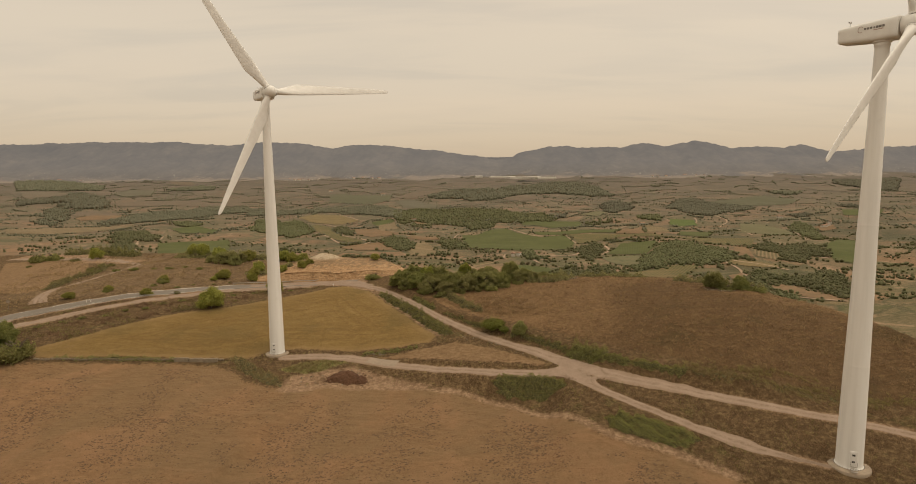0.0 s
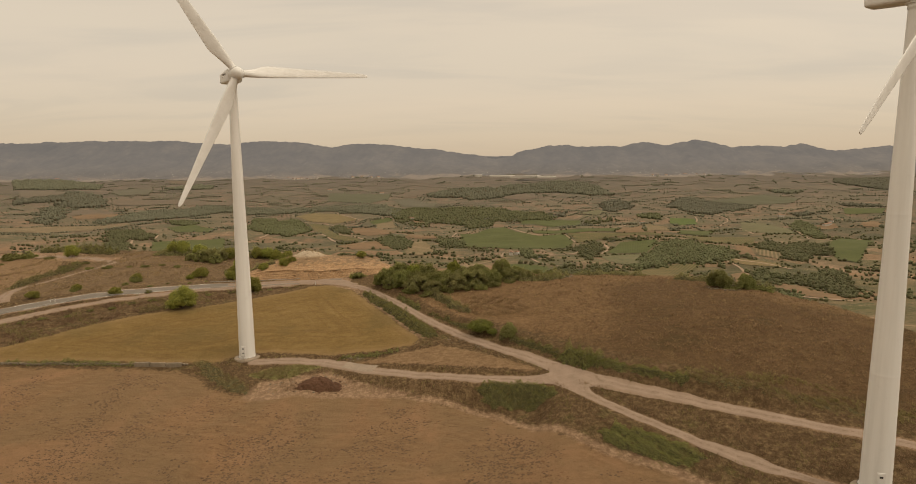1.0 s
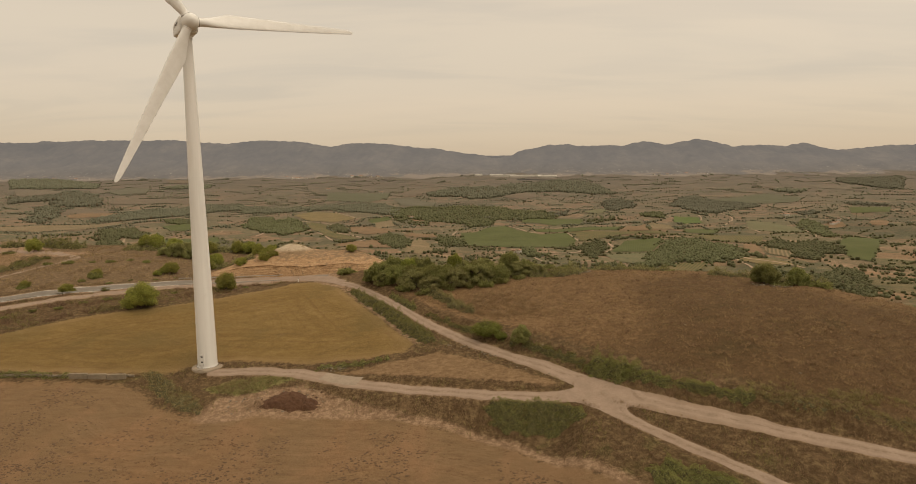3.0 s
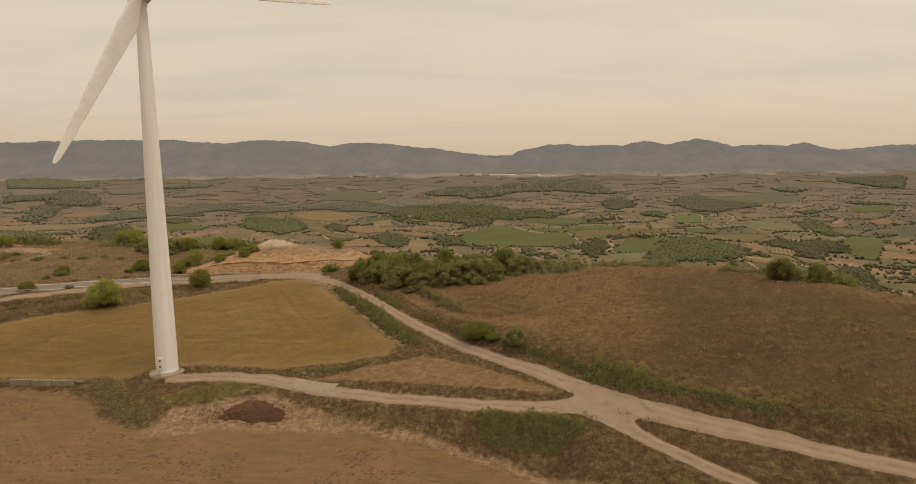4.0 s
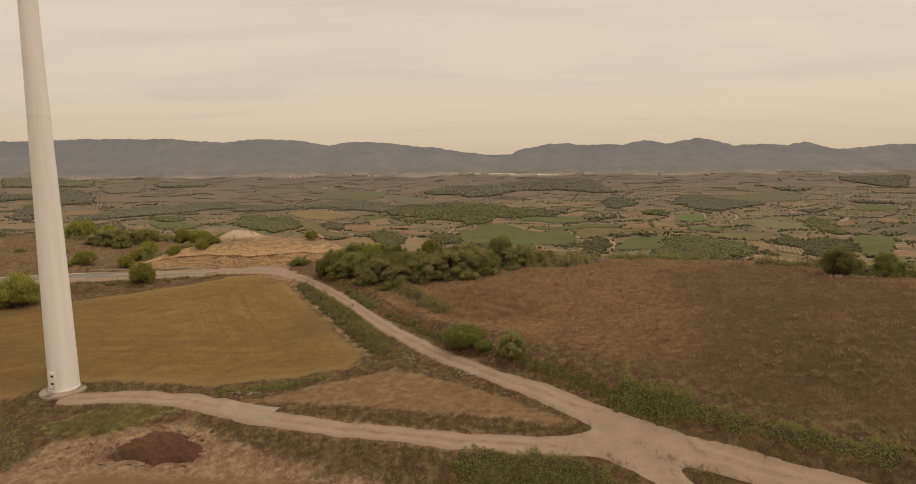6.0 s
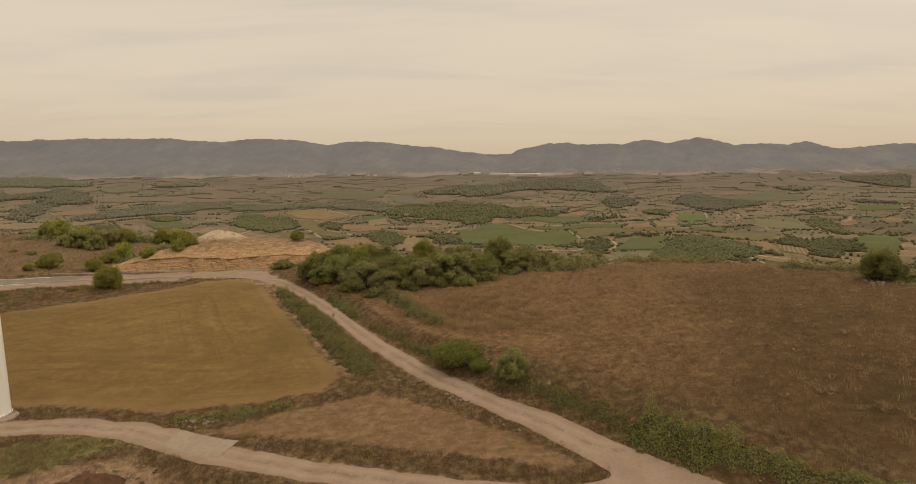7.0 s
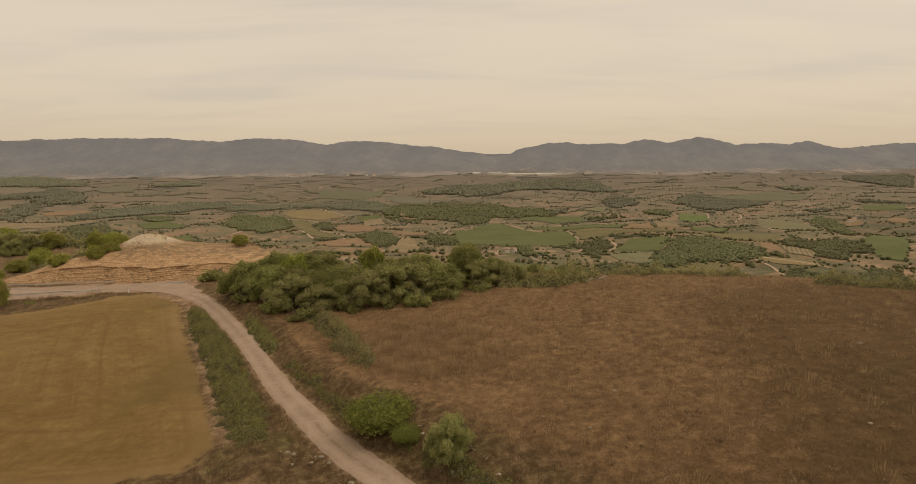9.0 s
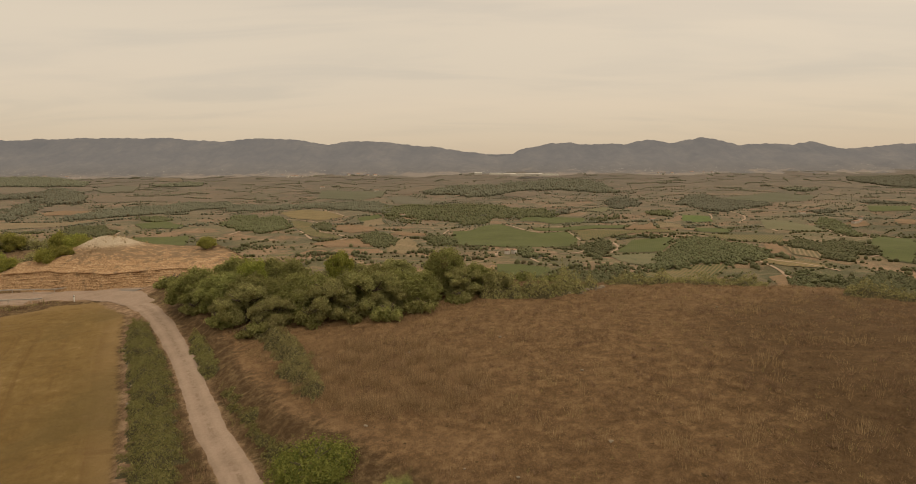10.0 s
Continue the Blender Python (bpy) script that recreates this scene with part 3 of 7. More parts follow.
# the same crops for the outer plain, distance haze mixed into their colours
HAZE_TONE = (0.122, 0.105, 0.082)
FIELDS["green"].append(surface("green_crop_hazed", crop_look((0.090, 0.092, 0.054), (0.106, 0.104, 0.064), 0.3, 5.0, (0.118, 0.106, 0.070))))
FIELDS["pale"].append(surface("pale_meadow_hazed", crop_look((0.112, 0.106, 0.070), (0.130, 0.118, 0.080), 1.2, 6.0, HAZE_TONE)))
FIELDS["clay"].append(surface("red_soil_hazed", crop_look((0.140, 0.106, 0.074), (0.168, 0.125, 0.086), 1.9, 8.0, HAZE_TONE)))
FIELDS["tan"].append(surface("tan_soil_hazed", crop_look((0.150, 0.120, 0.084), (0.172, 0.136, 0.096), 0.2, 8.0, HAZE_TONE)))

# ---------------------------------------------------------------- helpers of shape
def mesh_of(name, verts, faces, material, smooth_shade=False):
    me = bpy.data.meshes.new(name)
    me.from_pydata([tuple(v) for v in verts], [], faces)
    me.materials.append(material)
    if smooth_shade:
        me.polygons.foreach_set("use_smooth", [True] * len(me.polygons))
    me.update()
    return me


def quick_mesh(name, verts, faces, material, smooth_shade=False):
    """A large mesh out of arrays; all faces have the same number of corners."""
    verts, faces = np.asarray(verts, np.float32), np.asarray(faces, np.int32)
    me = bpy.data.meshes.new(name)
    me.vertices.add(len(verts))
    me.vertices.foreach_set("co", verts.ravel())
    k = faces.shape[1]
    me.loops.add(faces.size)
    me.loops.foreach_set("vertex_index", faces.ravel())
    me.polygons.add(len(faces))
    me.polygons.foreach_set("loop_start", np.arange(0, faces.size, k, dtype=np.int32))
    me.polygons.foreach_set("loop_total", np.full(len(faces), k, np.int32))
    me.polygons.foreach_set("use_smooth", np.full(len(faces), smooth_shade))
    me.materials.append(material)
    me.update(calc_edges=True)
    me.validate()
    return me


def part(name, data, parent, label="", m=None):
    """Links a mesh as one part under a thing."""
    if isinstance(data, tuple):
        bm, material = data
        me = bpy.data.meshes.new(name)
        bm.to_mesh(me)
        bm.free()
        me.materials.append(material)
        data = me
    ob = new(name, data)
    ob.parent = parent
    if m is not None:
        ob.matrix_basis = m
    if label:
        ob["label"] = label
    return ob


def lathe(rings, n=40, cap=True):
    """A turned body about z out of (radius, height) rings."""
    bm = bmesh.new()
    loops = [[bm.verts.new((r * math.cos(i * 2 * math.pi / n), r * math.sin(i * 2 * math.pi / n), z)) for i in range(n)] for r, z in rings]
    for a, b in zip(loops, loops[1:]):
        for i in range(n):
            f = bm.faces.new((a[i], a[(i + 1) % n], b[(i + 1) % n], b[i]))
            f.smooth = True
    if cap:
        bm.faces.new(loops[-1])
        bm.faces.new(loops[0][::-1])
    return bm


def block(x, y, z, bevel=0.0, m=None, segments=2):
    bm = bmesh.new()
    bmesh.ops.create_cube(bm, size=1.0, matrix=Matrix.Diagonal((x, y, z, 1)))
    if bevel:
        bmesh.ops.bevel(bm, geom=bm.edges[:], offset=bevel, segments=segments, affect="EDGES", profile=0.5)
    if m is not None:
        bm.transform(m)
    return bm


# ---------------------------------------------------------------- ground
PLOUGH = [(-300, 20), (-300, 160), (-137, 160), (-78, 160), (-68.5, 158), (-59, 149), (-50, 146), (-30, 148), (-14, 146.5), (2, 139.5), (13, 134.5), (22.5, 124), (33, 112.5), (43, 105), (53, 96), (70, 70), (80, 20)]
STUBBLE = [(-136, 169), (-118, 186), (-99, 202), (-86, 209), (-73, 221), (-55, 239.5), (-50, 240), (-38, 229.5), (-28, 211), (-17, 193), (-7.5, 176), (-9, 171), (-32, 169.5), (-50, 171.5), (-60, 171), (-64, 165), (-75, 164.5), (-130, 164)]
TILLED = [(-25.5, 163.5), (-15.8, 165.3), (-4.3, 168.3), (-1, 169), (6, 165), (16.7, 156.5), (24.5, 149.5), (23.5, 147.5), (12.2, 151.8), (-2, 156.8), (-18.7, 161.8)]
UPLAND = [(-205, 237), (-250, 302), (-222, 302), (-205, 297), (-198, 293), (-185, 273), (-184, 258), (-180, 234), (-187, 230)]
FALLOW = [(-27, 229), (-18, 226), (-4, 218), (18, 226), (51, 236), (100, 225), (120, 175), (135, 145), (150, 105), (100, 116), (83, 123), (62, 135), (46, 147), (35, 158), (23, 170), (13, 181), (5, 187), (-4, 199), (-12, 212), (-22, 224)]
RUT = [(-25, 225), (-11.2, 208.3), (-0.4, 193.3), (6.2, 185.5), (14, 180.5), (26, 176)]
SCRAPE = [(-49.8, 144.4), (-48.8, 152.8), (-39.6, 156.6), (-31.2, 158.7), (-23.6, 154.4), (-14.8, 149.5), (-7.8, 146.1), (-13.4, 144.5), (-26.0, 146.6), (-36.8, 146.0), (-43.4, 142.7)]
LIP = [(-14, 147), (2, 140.3), (13, 135.3), (22.5, 125), (33, 113.3), (43, 106), (52, 98)]
QUARRY = [(-96, 252), (-26, 251), (-22, 262), (-36, 271), (-54, 280), (-76, 280), (-84, 268), (-95, 258)]
LUSH = [(-53, 157), (-47, 162.5), (-37, 163.8), (-35.2, 161.5), (-39.6, 156.8), (-45, 155)]
CREST = [(22, 170), (34, 160), (44, 158), (52, 176), (56, 206), (80, 216), (98, 202), (100, 222), (50, 234), (18, 224), (-4, 216), (-18, 221), (-9, 205), (1, 193), (12, 181)]
HEATH = [(-200, 222), (-150, 219), (-95, 246), (-60, 253), (-56, 290), (-130, 312), (-215, 306), (-172, 280), (-172, 240)]
RIM = [(88, 196), (97, 181), (108, 171), (119, 157), (140, 141), (170, 150), (140, 190), (110, 215)]
YARD = [(-255, 312), (-215, 306), (-197, 290), (-170, 284), (-165, 292), (-190, 300), (-205, 318), (-250, 322)]


def spaced(fine_lo, fine_hi, step, lo, hi, growth):
    mid = list(np.arange(fine_lo, fine_hi + step / 2, step))
    up, d = [], step
    v = fine_hi
    while v < hi:
        d *= growth
        v += d
        up.append(min(v, hi))
    down, d, v = [], step, fine_lo
    while v > lo:
        d *= growth
        v -= d
        down.append(max(v, lo))
    return np.array(down[::-1] + mid + up)


xs = spaced(-180, 132, 1.2, -4700, 4700, 1.045)
ys = spaced(84, 300, 1.2, -160, 4990, 1.03)
GX, GY = np.meshgrid(xs, ys)
GZ = height(GX, GY)
rough = (np.abs(GX) < 300) & (GY < 420)
GZ = GZ + np.where(rough, 0.10 * waves(GX, GY, 5.5, 8) + 0.12 * waves(GX, GY, 14, 9), 0)
nx, ny = len(xs), len(ys)
idx = np.arange(nx * ny).reshape(ny, nx)
faces = np.stack([idx[:-1, :-1], idx[:-1, 1:], idx[1:, 1:], idx[1:, :-1]], -1).reshape(-1, 4)
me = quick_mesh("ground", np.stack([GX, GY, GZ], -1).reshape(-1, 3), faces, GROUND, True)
px, py = GX.ravel(), GY.ravel()


def give(name, values):
    a = me.attributes.new(name, "FLOAT", "POINT")
    a.data.foreach_set("value", np.clip(values, -40, 40).astype(np.float32))


give("plough", inside(px, py, PLOUGH))
give("stubble", inside(px, py, STUBBLE))
give("tilled", np.maximum(inside(px, py, TILLED), inside(px, py, UPLAND)))
give("fallow", inside(px, py, FALLOW))
d_main, d_low, d_left, d_road = (np.abs(along(px, py, l)[0]) for l in (MAIN, LOWER, LEFT, ROAD))
MARGIN = [(-48, 239.5), (-36.5, 230), (-26.3, 211.5), (-15.5, 193.5), (-6.3, 176.5)]
bare = np.maximum.reduce([1.1 - np.abs(along(px, py, MARGIN)[0]), inside(px, py, SCRAPE), 1.2 - np.abs(along(px, py, LIP)[0]), inside(px, py, YARD), 1.6 - d_main, 1.2 - d_low, 1.8 - d_left, 5.0 - d_road, 2.6 - np.abs(along(px, py, SERVICE)[0])])
give("earth", bare)
rut_d, rut_s = along(px, py, RUT)
give("rut", np.abs(rut_d))
dry_rim = np.maximum(inside(px, py, CREST), inside(px, py, RIM))
give("dry", dry_rim)
give("heath", inside(px, py, HEATH))
give("lush", inside(px, py, LUSH))
give("plain", fall(px, py))
# share of painted haze, growing with distance
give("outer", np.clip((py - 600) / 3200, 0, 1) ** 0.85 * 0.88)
give("quarry", inside(px, py, QUARRY))
tagged(new("ground", me), "dry hilltop fields above a patchwork plain of plots", "ground", kind="structure")


def ground_z(x, y):
    """Height of the laid-out sheet, as it was meshed."""
    x, y = np.asarray(x, float), np.asarray(y, float)
    i, j = np.clip(np.searchsorted(xs, x) - 1, 0, nx - 2), np.clip(np.searchsorted(ys, y) - 1, 0, ny - 2)
    u, v = (x - xs[i]) / (xs[i + 1] - xs[i]), (y - ys[j]) / (ys[j + 1] - ys[j])
    return (GZ[j, i] * (1 - u) + GZ[j, i + 1] * u) * (1 - v) + (GZ[j + 1, i] * (1 - u) + GZ[j + 1, i + 1] * u) * v


def gz(x, y):
    return float(ground_z(np.array([x]), np.array([y]))[0])


def curve(line, step):
    """Points at even steps on a smooth line through the given ones, and the way there."""
    p = np.array(line, float)
    q = np.vstack([2 * p[0] - p[1], p, 2 * p[-1] - p[-2]])
    out = []
    for i in range(1, len(q) - 2):
        n = max(2, int(np.hypot(*(q[i + 1] - q[i])) / step))
        for t in np.arange(n) / n:
            a, b, c, d = q[i - 1], q[i], q[i + 1], q[i + 2]
            out.append(0.5 * (2 * b + (c - a) * t + (2 * a - 5 * b + 4 * c - d) * t**2 + (3 * b - a - 3 * c + d) * t**3))
    out.append(p[-1])
    out = np.array(out)
    way = np.gradient(out, axis=0)
    return out, way / np.linalg.norm(way, axis=1)[:, None]


def strip(name, line, half, material, lift, step=1.0, ragged=0.25, cols=7, seed=1, shift=0.0, even=False, sunk=0.0):
    """A band of made ground that follows the land."""
    c, w = curve(line, step)
    r = np.random.RandomState(seed)
    n = len(c)
    half = np.interp(np.linspace(0, 1, n), np.linspace(0, 1, len(half)), half) if isinstance(half, (list, tuple)) else np.full(n, half)
    side = np.stack([w[:, 1], -w[:, 0]], -1)
    jl = half + ragged * np.convolve(r.randn(n + 4), np.ones(5) / 2.2, "valid")
    jr = half + ragged * np.convolve(r.randn(n + 4), np.ones(5) / 2.2, "valid")
    verts, across = [], []
    for k in range(cols):
        u = k / (cols - 1)
        off = -jl + (jl + jr) * u + shift
        x, y = c[:, 0] + side[:, 0] * off, c[:, 1] + side[:, 1] * off
        drop = 0.12 if k in (0, cols - 1) else 0.0
        z = ground_z(x, y) + lift - drop
        z[[0, -1]] -= sunk
        verts.append(np.stack([x, y, z], -1))
        across.append((u - 0.5) * (jl + jr) * (0.0 if even else 1.0) + (0.5 if even else 0.0))
    verts = np.stack(verts, 1).reshape(-1, 3)
    id2 = np.arange(n * cols).reshape(n, cols)
    f = np.stack([id2[:-1, :-1], id2[:-1, 1:], id2[1:, 1:], id2[1:, :-1]], -1).reshape(-1, 4)
    m2 = quick_mesh(name, verts, f, material, True)
    a = m2.attributes.new("across", "FLOAT", "POINT")
    a.data.foreach_set("value", np.stack(across, 1).ravel().astype(np.float32))
    return new(name, m2)


def widths(px, py):
    """How deep a point lies inside the tracks, which flow into one another, and how far across the nearest one."""
    out, across = [], []
    for line, half in ((MAIN, [2.2, 1.7, 1.55, 1.5, 1.55, 1.7, 2.2, 2.8, 1.8, 1.35, 1.2, 1.2, 1.2]), (LOWER, [2.2, 1.3, 1.15, 1.15, 1.25, 2.2, 0.9, 0.5]), (LEFT, [2.6, 1.9, 1.7, 1.7, 1.7, 1.9, 2.4, 2.1, 1.9, 1.9])):
        d, s = along(px, py, line)
        total = sum(math.hypot(q[0] - p[0], q[1] - p[1]) for p, q in zip(line, line[1:]))
        out.append(np.interp(s / total, np.linspace(0, 1, len(half)), half) - np.abs(d))
        across.append(d)
    out = np.array(out)
    k = 0.35 + 1.1 * np.exp(-((px - 32) ** 2 + (py - 142) ** 2) / 90)
    deep = k * np.log(np.sum(np.exp(np.clip(out / k, -60, 60)), 0))
    deep = deep + 0.05 * waves(px, py, 2.6, 61) + 0.08 * waves(px, py, 9, 62)
    return deep, np.argmax(out, 0), np.array(across)


def tracks():
    step = 0.45
    gx, gy = np.arange(-62, 132, step), np.arange(86, 248, step)
    X, Y = np.meshgrid(gx, gy)
    rough_d = np.minimum.reduce([np.abs(along(X, Y, l)[0]) for l in (MAIN, LOWER, LEFT)])
    deep = np.full(X.shape, -9.0)
    m = rough_d < 6
    deep[m] = widths(X[m], Y[m])[0]
    keep = np.minimum.reduce([deep[:-1, :-1], deep[1:, :-1], deep[:-1, 1:], deep[1:, 1:]]) > -0.28
    id2 = np.arange(X.size).reshape(X.shape)
    f = np.stack([id2[:-1, :-1], id2[:-1, 1:], id2[1:, 1:], id2[1:, :-1]], -1)[keep]
    used, inv = np.unique(f, return_inverse=True)
    f = inv.reshape(f.shape)
    x, y = X.ravel()[used].copy(), Y.ravel()[used].copy()
    # draw the outermost points onto the outline
    edges = np.sort(np.concatenate([f[:, [0, 1]], f[:, [1, 2]], f[:, [2, 3]], f[:, [3, 0]]]), 1)
    pair, times = np.unique(edges, axis=0, return_counts=True)
    rim = np.unique(pair[times == 1])
    for _ in range(3):
        h = 0.1
        v = widths(x[rim], y[rim])[0]
        dx, dy = (widths(x[rim] + h, y[rim])[0] - v) / h, (widths(x[rim], y[rim] + h)[0] - v) / h
        k = v / np.maximum(dx * dx + dy * dy, 0.3)
        x[rim] -= np.clip(dx * k, -0.4, 0.4)
        y[rim] -= np.clip(dy * k, -0.4, 0.4)
    z = ground_z(x, y) + 0.09
    z[rim] -= 0.07
    deep, who, across = widths(x, y)
    a = across[who, np.arange(len(x))]
    wide = np.clip(1.5 * np.exp(-(((x - 31) ** 2 + (y - 143) ** 2) / 60) ** 2), 0, 1)
    a = a * (1 - wide) + 0.5 * wide
    texts = ("pale compacted dirt track with a worn crown", "narrow pale dirt track to the tower foot", "pale dirt access track to the tower")
    for i, text in enumerate(texts):
        mine = f[who[f[:, 0]] == i]
        use, inv = np.unique(mine, return_inverse=True)
        m2 = quick_mesh("track", np.stack([x, y, z], -1)[use], inv.reshape(mine.shape), DIRT, True)
        t = m2.attributes.new("across", "FLOAT", "POINT")
        t.data.foreach_set("value", a[use].astype(np.float32))
        tagged(new("track", m2), text, "track", kind="structure")


tracks()
tagged(strip("track", SERVICE, [2.0, 2.4, 2.6, 2.6, 2.5, 2.4, 2.2, 1.8], DIRT, 0.09, ragged=0.25, seed=14), "pale dirt service track below the road", "track", kind="structure")
tagged(strip("verge", ROAD, 5.7, DIRT, 0.05, ragged=0.35, seed=5, even=True), "pale gravel verge of the road", "verge", kind="structure")
SIDE = [(-166, 213), (-171, 222), (-173, 229), (-173, 238), (-169, 247), (-167, 256), (-165, 268), (-165, 281), (-175, 288), (-187, 295), (-206, 303), (-228, 308), (-255, 312)]
tagged(strip("track", SIDE, [4.0, 2.5, 1.5, 1.2, 1.2, 1.6, 2.0, 3.5, 3.5, 3.5, 3.0, 3.0, 2.5], DIRT, 0.08, seed=11, ragged=0.4), "pale dirt lane climbing from the road to a yard", "track", kind="structure")
road = tagged(strip("road", ROAD, [4.6, 4.6, 4.5, 4.4, 4.2, 4.0, 3.7, 3.5, 3.3], ASPHALT, 0.16, ragged=0.03, seed=6), "grey worn two-lane asphalt road", "road", kind="structure")
tagged(strip("road", [(-92, 238.6), (-80, 243.5), (-62, 247.5), (-50, 245), (-38, 236)], [2.4, 3.0, 3.4, 4.0, 2.2], DIRT, 0.21, seed=7, even=True, sunk=0.16), "dusty paved mouth of the track at the road", "road", kind="structure")
for off, who in ((3.5, 8), (-3.5, 9)):
    ob = strip("edge_line", ROAD[:-3], 0.17, LINE, 0.19, ragged=0.0, cols=2, seed=who, shift=off)
    ob.parent = road
cen, cway = curve(ROAD[:-3], 1.0)
for i in range(0, len(cen) - 4, 9):
    if cen[i][0] < -190:
        continue
    ob = strip("centre_dash", [tuple(cen[i]), tuple(cen[i + 2]), tuple(cen[i + 4])], 0.17, LINE, 0.19, ragged=0.0, cols=2)
    ob.parent = road

# ---------------------------------------------------------------- mountains
RIDGE = [(-0.84, 60), (-0.74, 63), (-0.66, 64), (-0.535, 64), (-0.415, 57), (-0.34, 62), (-0.3, 60), (-0.225, 51), (-0.185, 56), (-0.1, 52), (-0.025, 43), (0.045, 34), (0.07, 29), (0.09, 31), (0.12, 42), (0.165, 51), (0.23, 49), (0.29, 49), (0.335, 55), (0.375, 50), (0.43, 59), (0.455, 57), (0.495, 44), (0.535, 49), (0.59, 46), (0.62, 51), (0.66, 42), (0.685, 39), (0.725, 40), (0.77, 46), (0.84, 47)]


def mountains(name, y0, y1, crest, foot, seed, label, sharp=1.0):
    """A range as a sheet that climbs from its foot to the crest and drops behind it."""
    ux = np.linspace(-1.0, 1.0, 700)
    vy = np.concatenate([np.linspace(0, 1, 42), [1.08, 1.2]])
    U, V = np.meshgrid(ux, vy)
    Y = y0 + (y1 - y0) * V
    X = U * (y1 - 60)
    top = np.interp(U, [a for a, _ in crest], [b for _, b in crest]) / 946.0 * (y1 - 65) + 44
    top = top + sharp * (waves(X, X * 0, 300, seed) * 5 + waves(X, X * 0, 90, seed + 1) * 4 + waves(X, X * 0, 35, seed + 5) * 2.5)
    spur = waves(X + 0.25 * Y, Y * 0.3, 330, seed + 2) * 0.5 + waves(X - 0.3 * Y, Y * 0.4, 140, seed + 3) * 0.28
    prof = np.where(V <= 1, np.clip(V, 0, 1) ** 1.9, 1 - (V - 1) * 2)
    Z = foot + (top - foot) * np.clip(prof * (1 + spur * 0.42 * np.clip(1 - V, 0, 1) * 1.7), -0.3, 1.0 if sharp else 1)
    Z = Z + sharp * np.clip(1 - V, 0, 1) * (waves(X, Y, 600, seed + 6) * 8 + waves(X, Y, 220, seed + 7) * 2)
    i2 = np.arange(U.size).reshape(U.shape)
    f = np.stack([i2[:-1, :-1], i2[:-1, 1:], i2[1:, 1:], i2[1:, :-1]], -1).reshape(-1, 4)
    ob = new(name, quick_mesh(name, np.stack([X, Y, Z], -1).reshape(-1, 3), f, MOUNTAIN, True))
    return tagged(ob, label, "mountains", kind="structure")


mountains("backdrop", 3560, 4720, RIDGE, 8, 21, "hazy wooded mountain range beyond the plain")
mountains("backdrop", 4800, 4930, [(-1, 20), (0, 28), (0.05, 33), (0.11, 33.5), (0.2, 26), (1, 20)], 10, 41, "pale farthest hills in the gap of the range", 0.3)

# ---------------------------------------------------------------- wind turbines
def loft(sections, n=40, power=6.5):
    """A shell through rounded-box sections (x, half width, low, high)."""
    bm = bmesh.new()
    loops = []
    for x, w, lo, hi in sections:
        ring = []
        for i in range(n):
            a = 2 * math.pi * i / n
            c, s = math.cos(a), math.sin(a)
            k = (abs(c) ** power + abs(s) ** power) ** (-1 / power)
            ring.append(bm.verts.new((x, w * c * k, (lo + hi) / 2 + (hi - lo) / 2 * s * k)))
        loops.append(ring)
    for a, b in zip(loops, loops[1:]):
        for i in range(n):
            f = bm.faces.new((a[i], a[(i + 1) % n], b[(i + 1) % n], b[i]))
            f.smooth = True
    bm.faces.new(loops[0][::-1])
    bm.faces.new(loops[-1])
    return bm


def blade_shape(length=39.0):
    bm = bmesh.new()
    n, loops = 20, []
    for r in [1.2, 1.6, 2.0] + [2.0 + 0.6 * k for k in range(1, 60)] + [37.8, 38.2, 38.5, 38.8, 39.0]:
        t = r / length
        chord = np.interp(r, [0, 2.2, 8.5, 20, 34, 38, 38.8, 39], [1.75, 1.75, 3.55, 2.55, 1.45, 1.0, 0.6, 0.15])
        thick = np.interp(r, [0, 2.2, 8.5, 20, 39], [1.75, 1.75, 0.95, 0.42, 0.10])
        round_ = 1 - min(max((r - 2.0) / 5.5, 0), 1)
        twist = -radians(15 * (1 - t) ** 1.6 + 6)
        ring = []
        for i in range(n):
            a = 2 * math.pi * i / n
            ox, oy = math.cos(a) * chord / 2, math.sin(a) * thick / 2
            # airfoil: thick near the leading edge, sharp behind
            u = 0.5 - 0.5 * math.cos(a)
            fx, fy = (0.30 - u) * chord, math.copysign(thick * 0.5 * 2.6 * (math.sqrt(max(u, 0)) - u) + 0.03 * math.sin(a / 2) ** 2 * abs(math.sin(a)), math.sin(a))
            cx, cy = ox * round_ + fx * (1 - round_), oy * round_ + fy * (1 - round_)
            # chord lies along -y (in the plane of the disc), thickness along x
            x2, y2 = cy * math.cos(twist) - cx * math.sin(twist), cx * math.cos(twist) + cy * math.sin(twist)
            ring.append(bm.verts.new((x2 + 1.1 * t * t, y2, r)))
        loops.append(ring)
    for a, b in zip(loops, loops[1:]):
        for i in range(n):
            f = bm.faces.new((a[i], a[(i + 1) % n], b[(i + 1) % n], b[i]))
            f.smooth = True
    bm.faces.new(loops[-1])
    bm.faces.new(loops[0][::-1])
    return bm


def bmesh_data(name, bm, material):
    me2 = bpy.data.meshes.new(name)
    bm.to_mesh(me2)
    bm.free()
    me2.materials.append(material)
    return me2


HUB = 80.0
BOLT = bmesh_data("anchor_bolt", lathe([(0.06, 0.34), (0.06, 0.50), (0.02, 0.53)], 6), GREY)
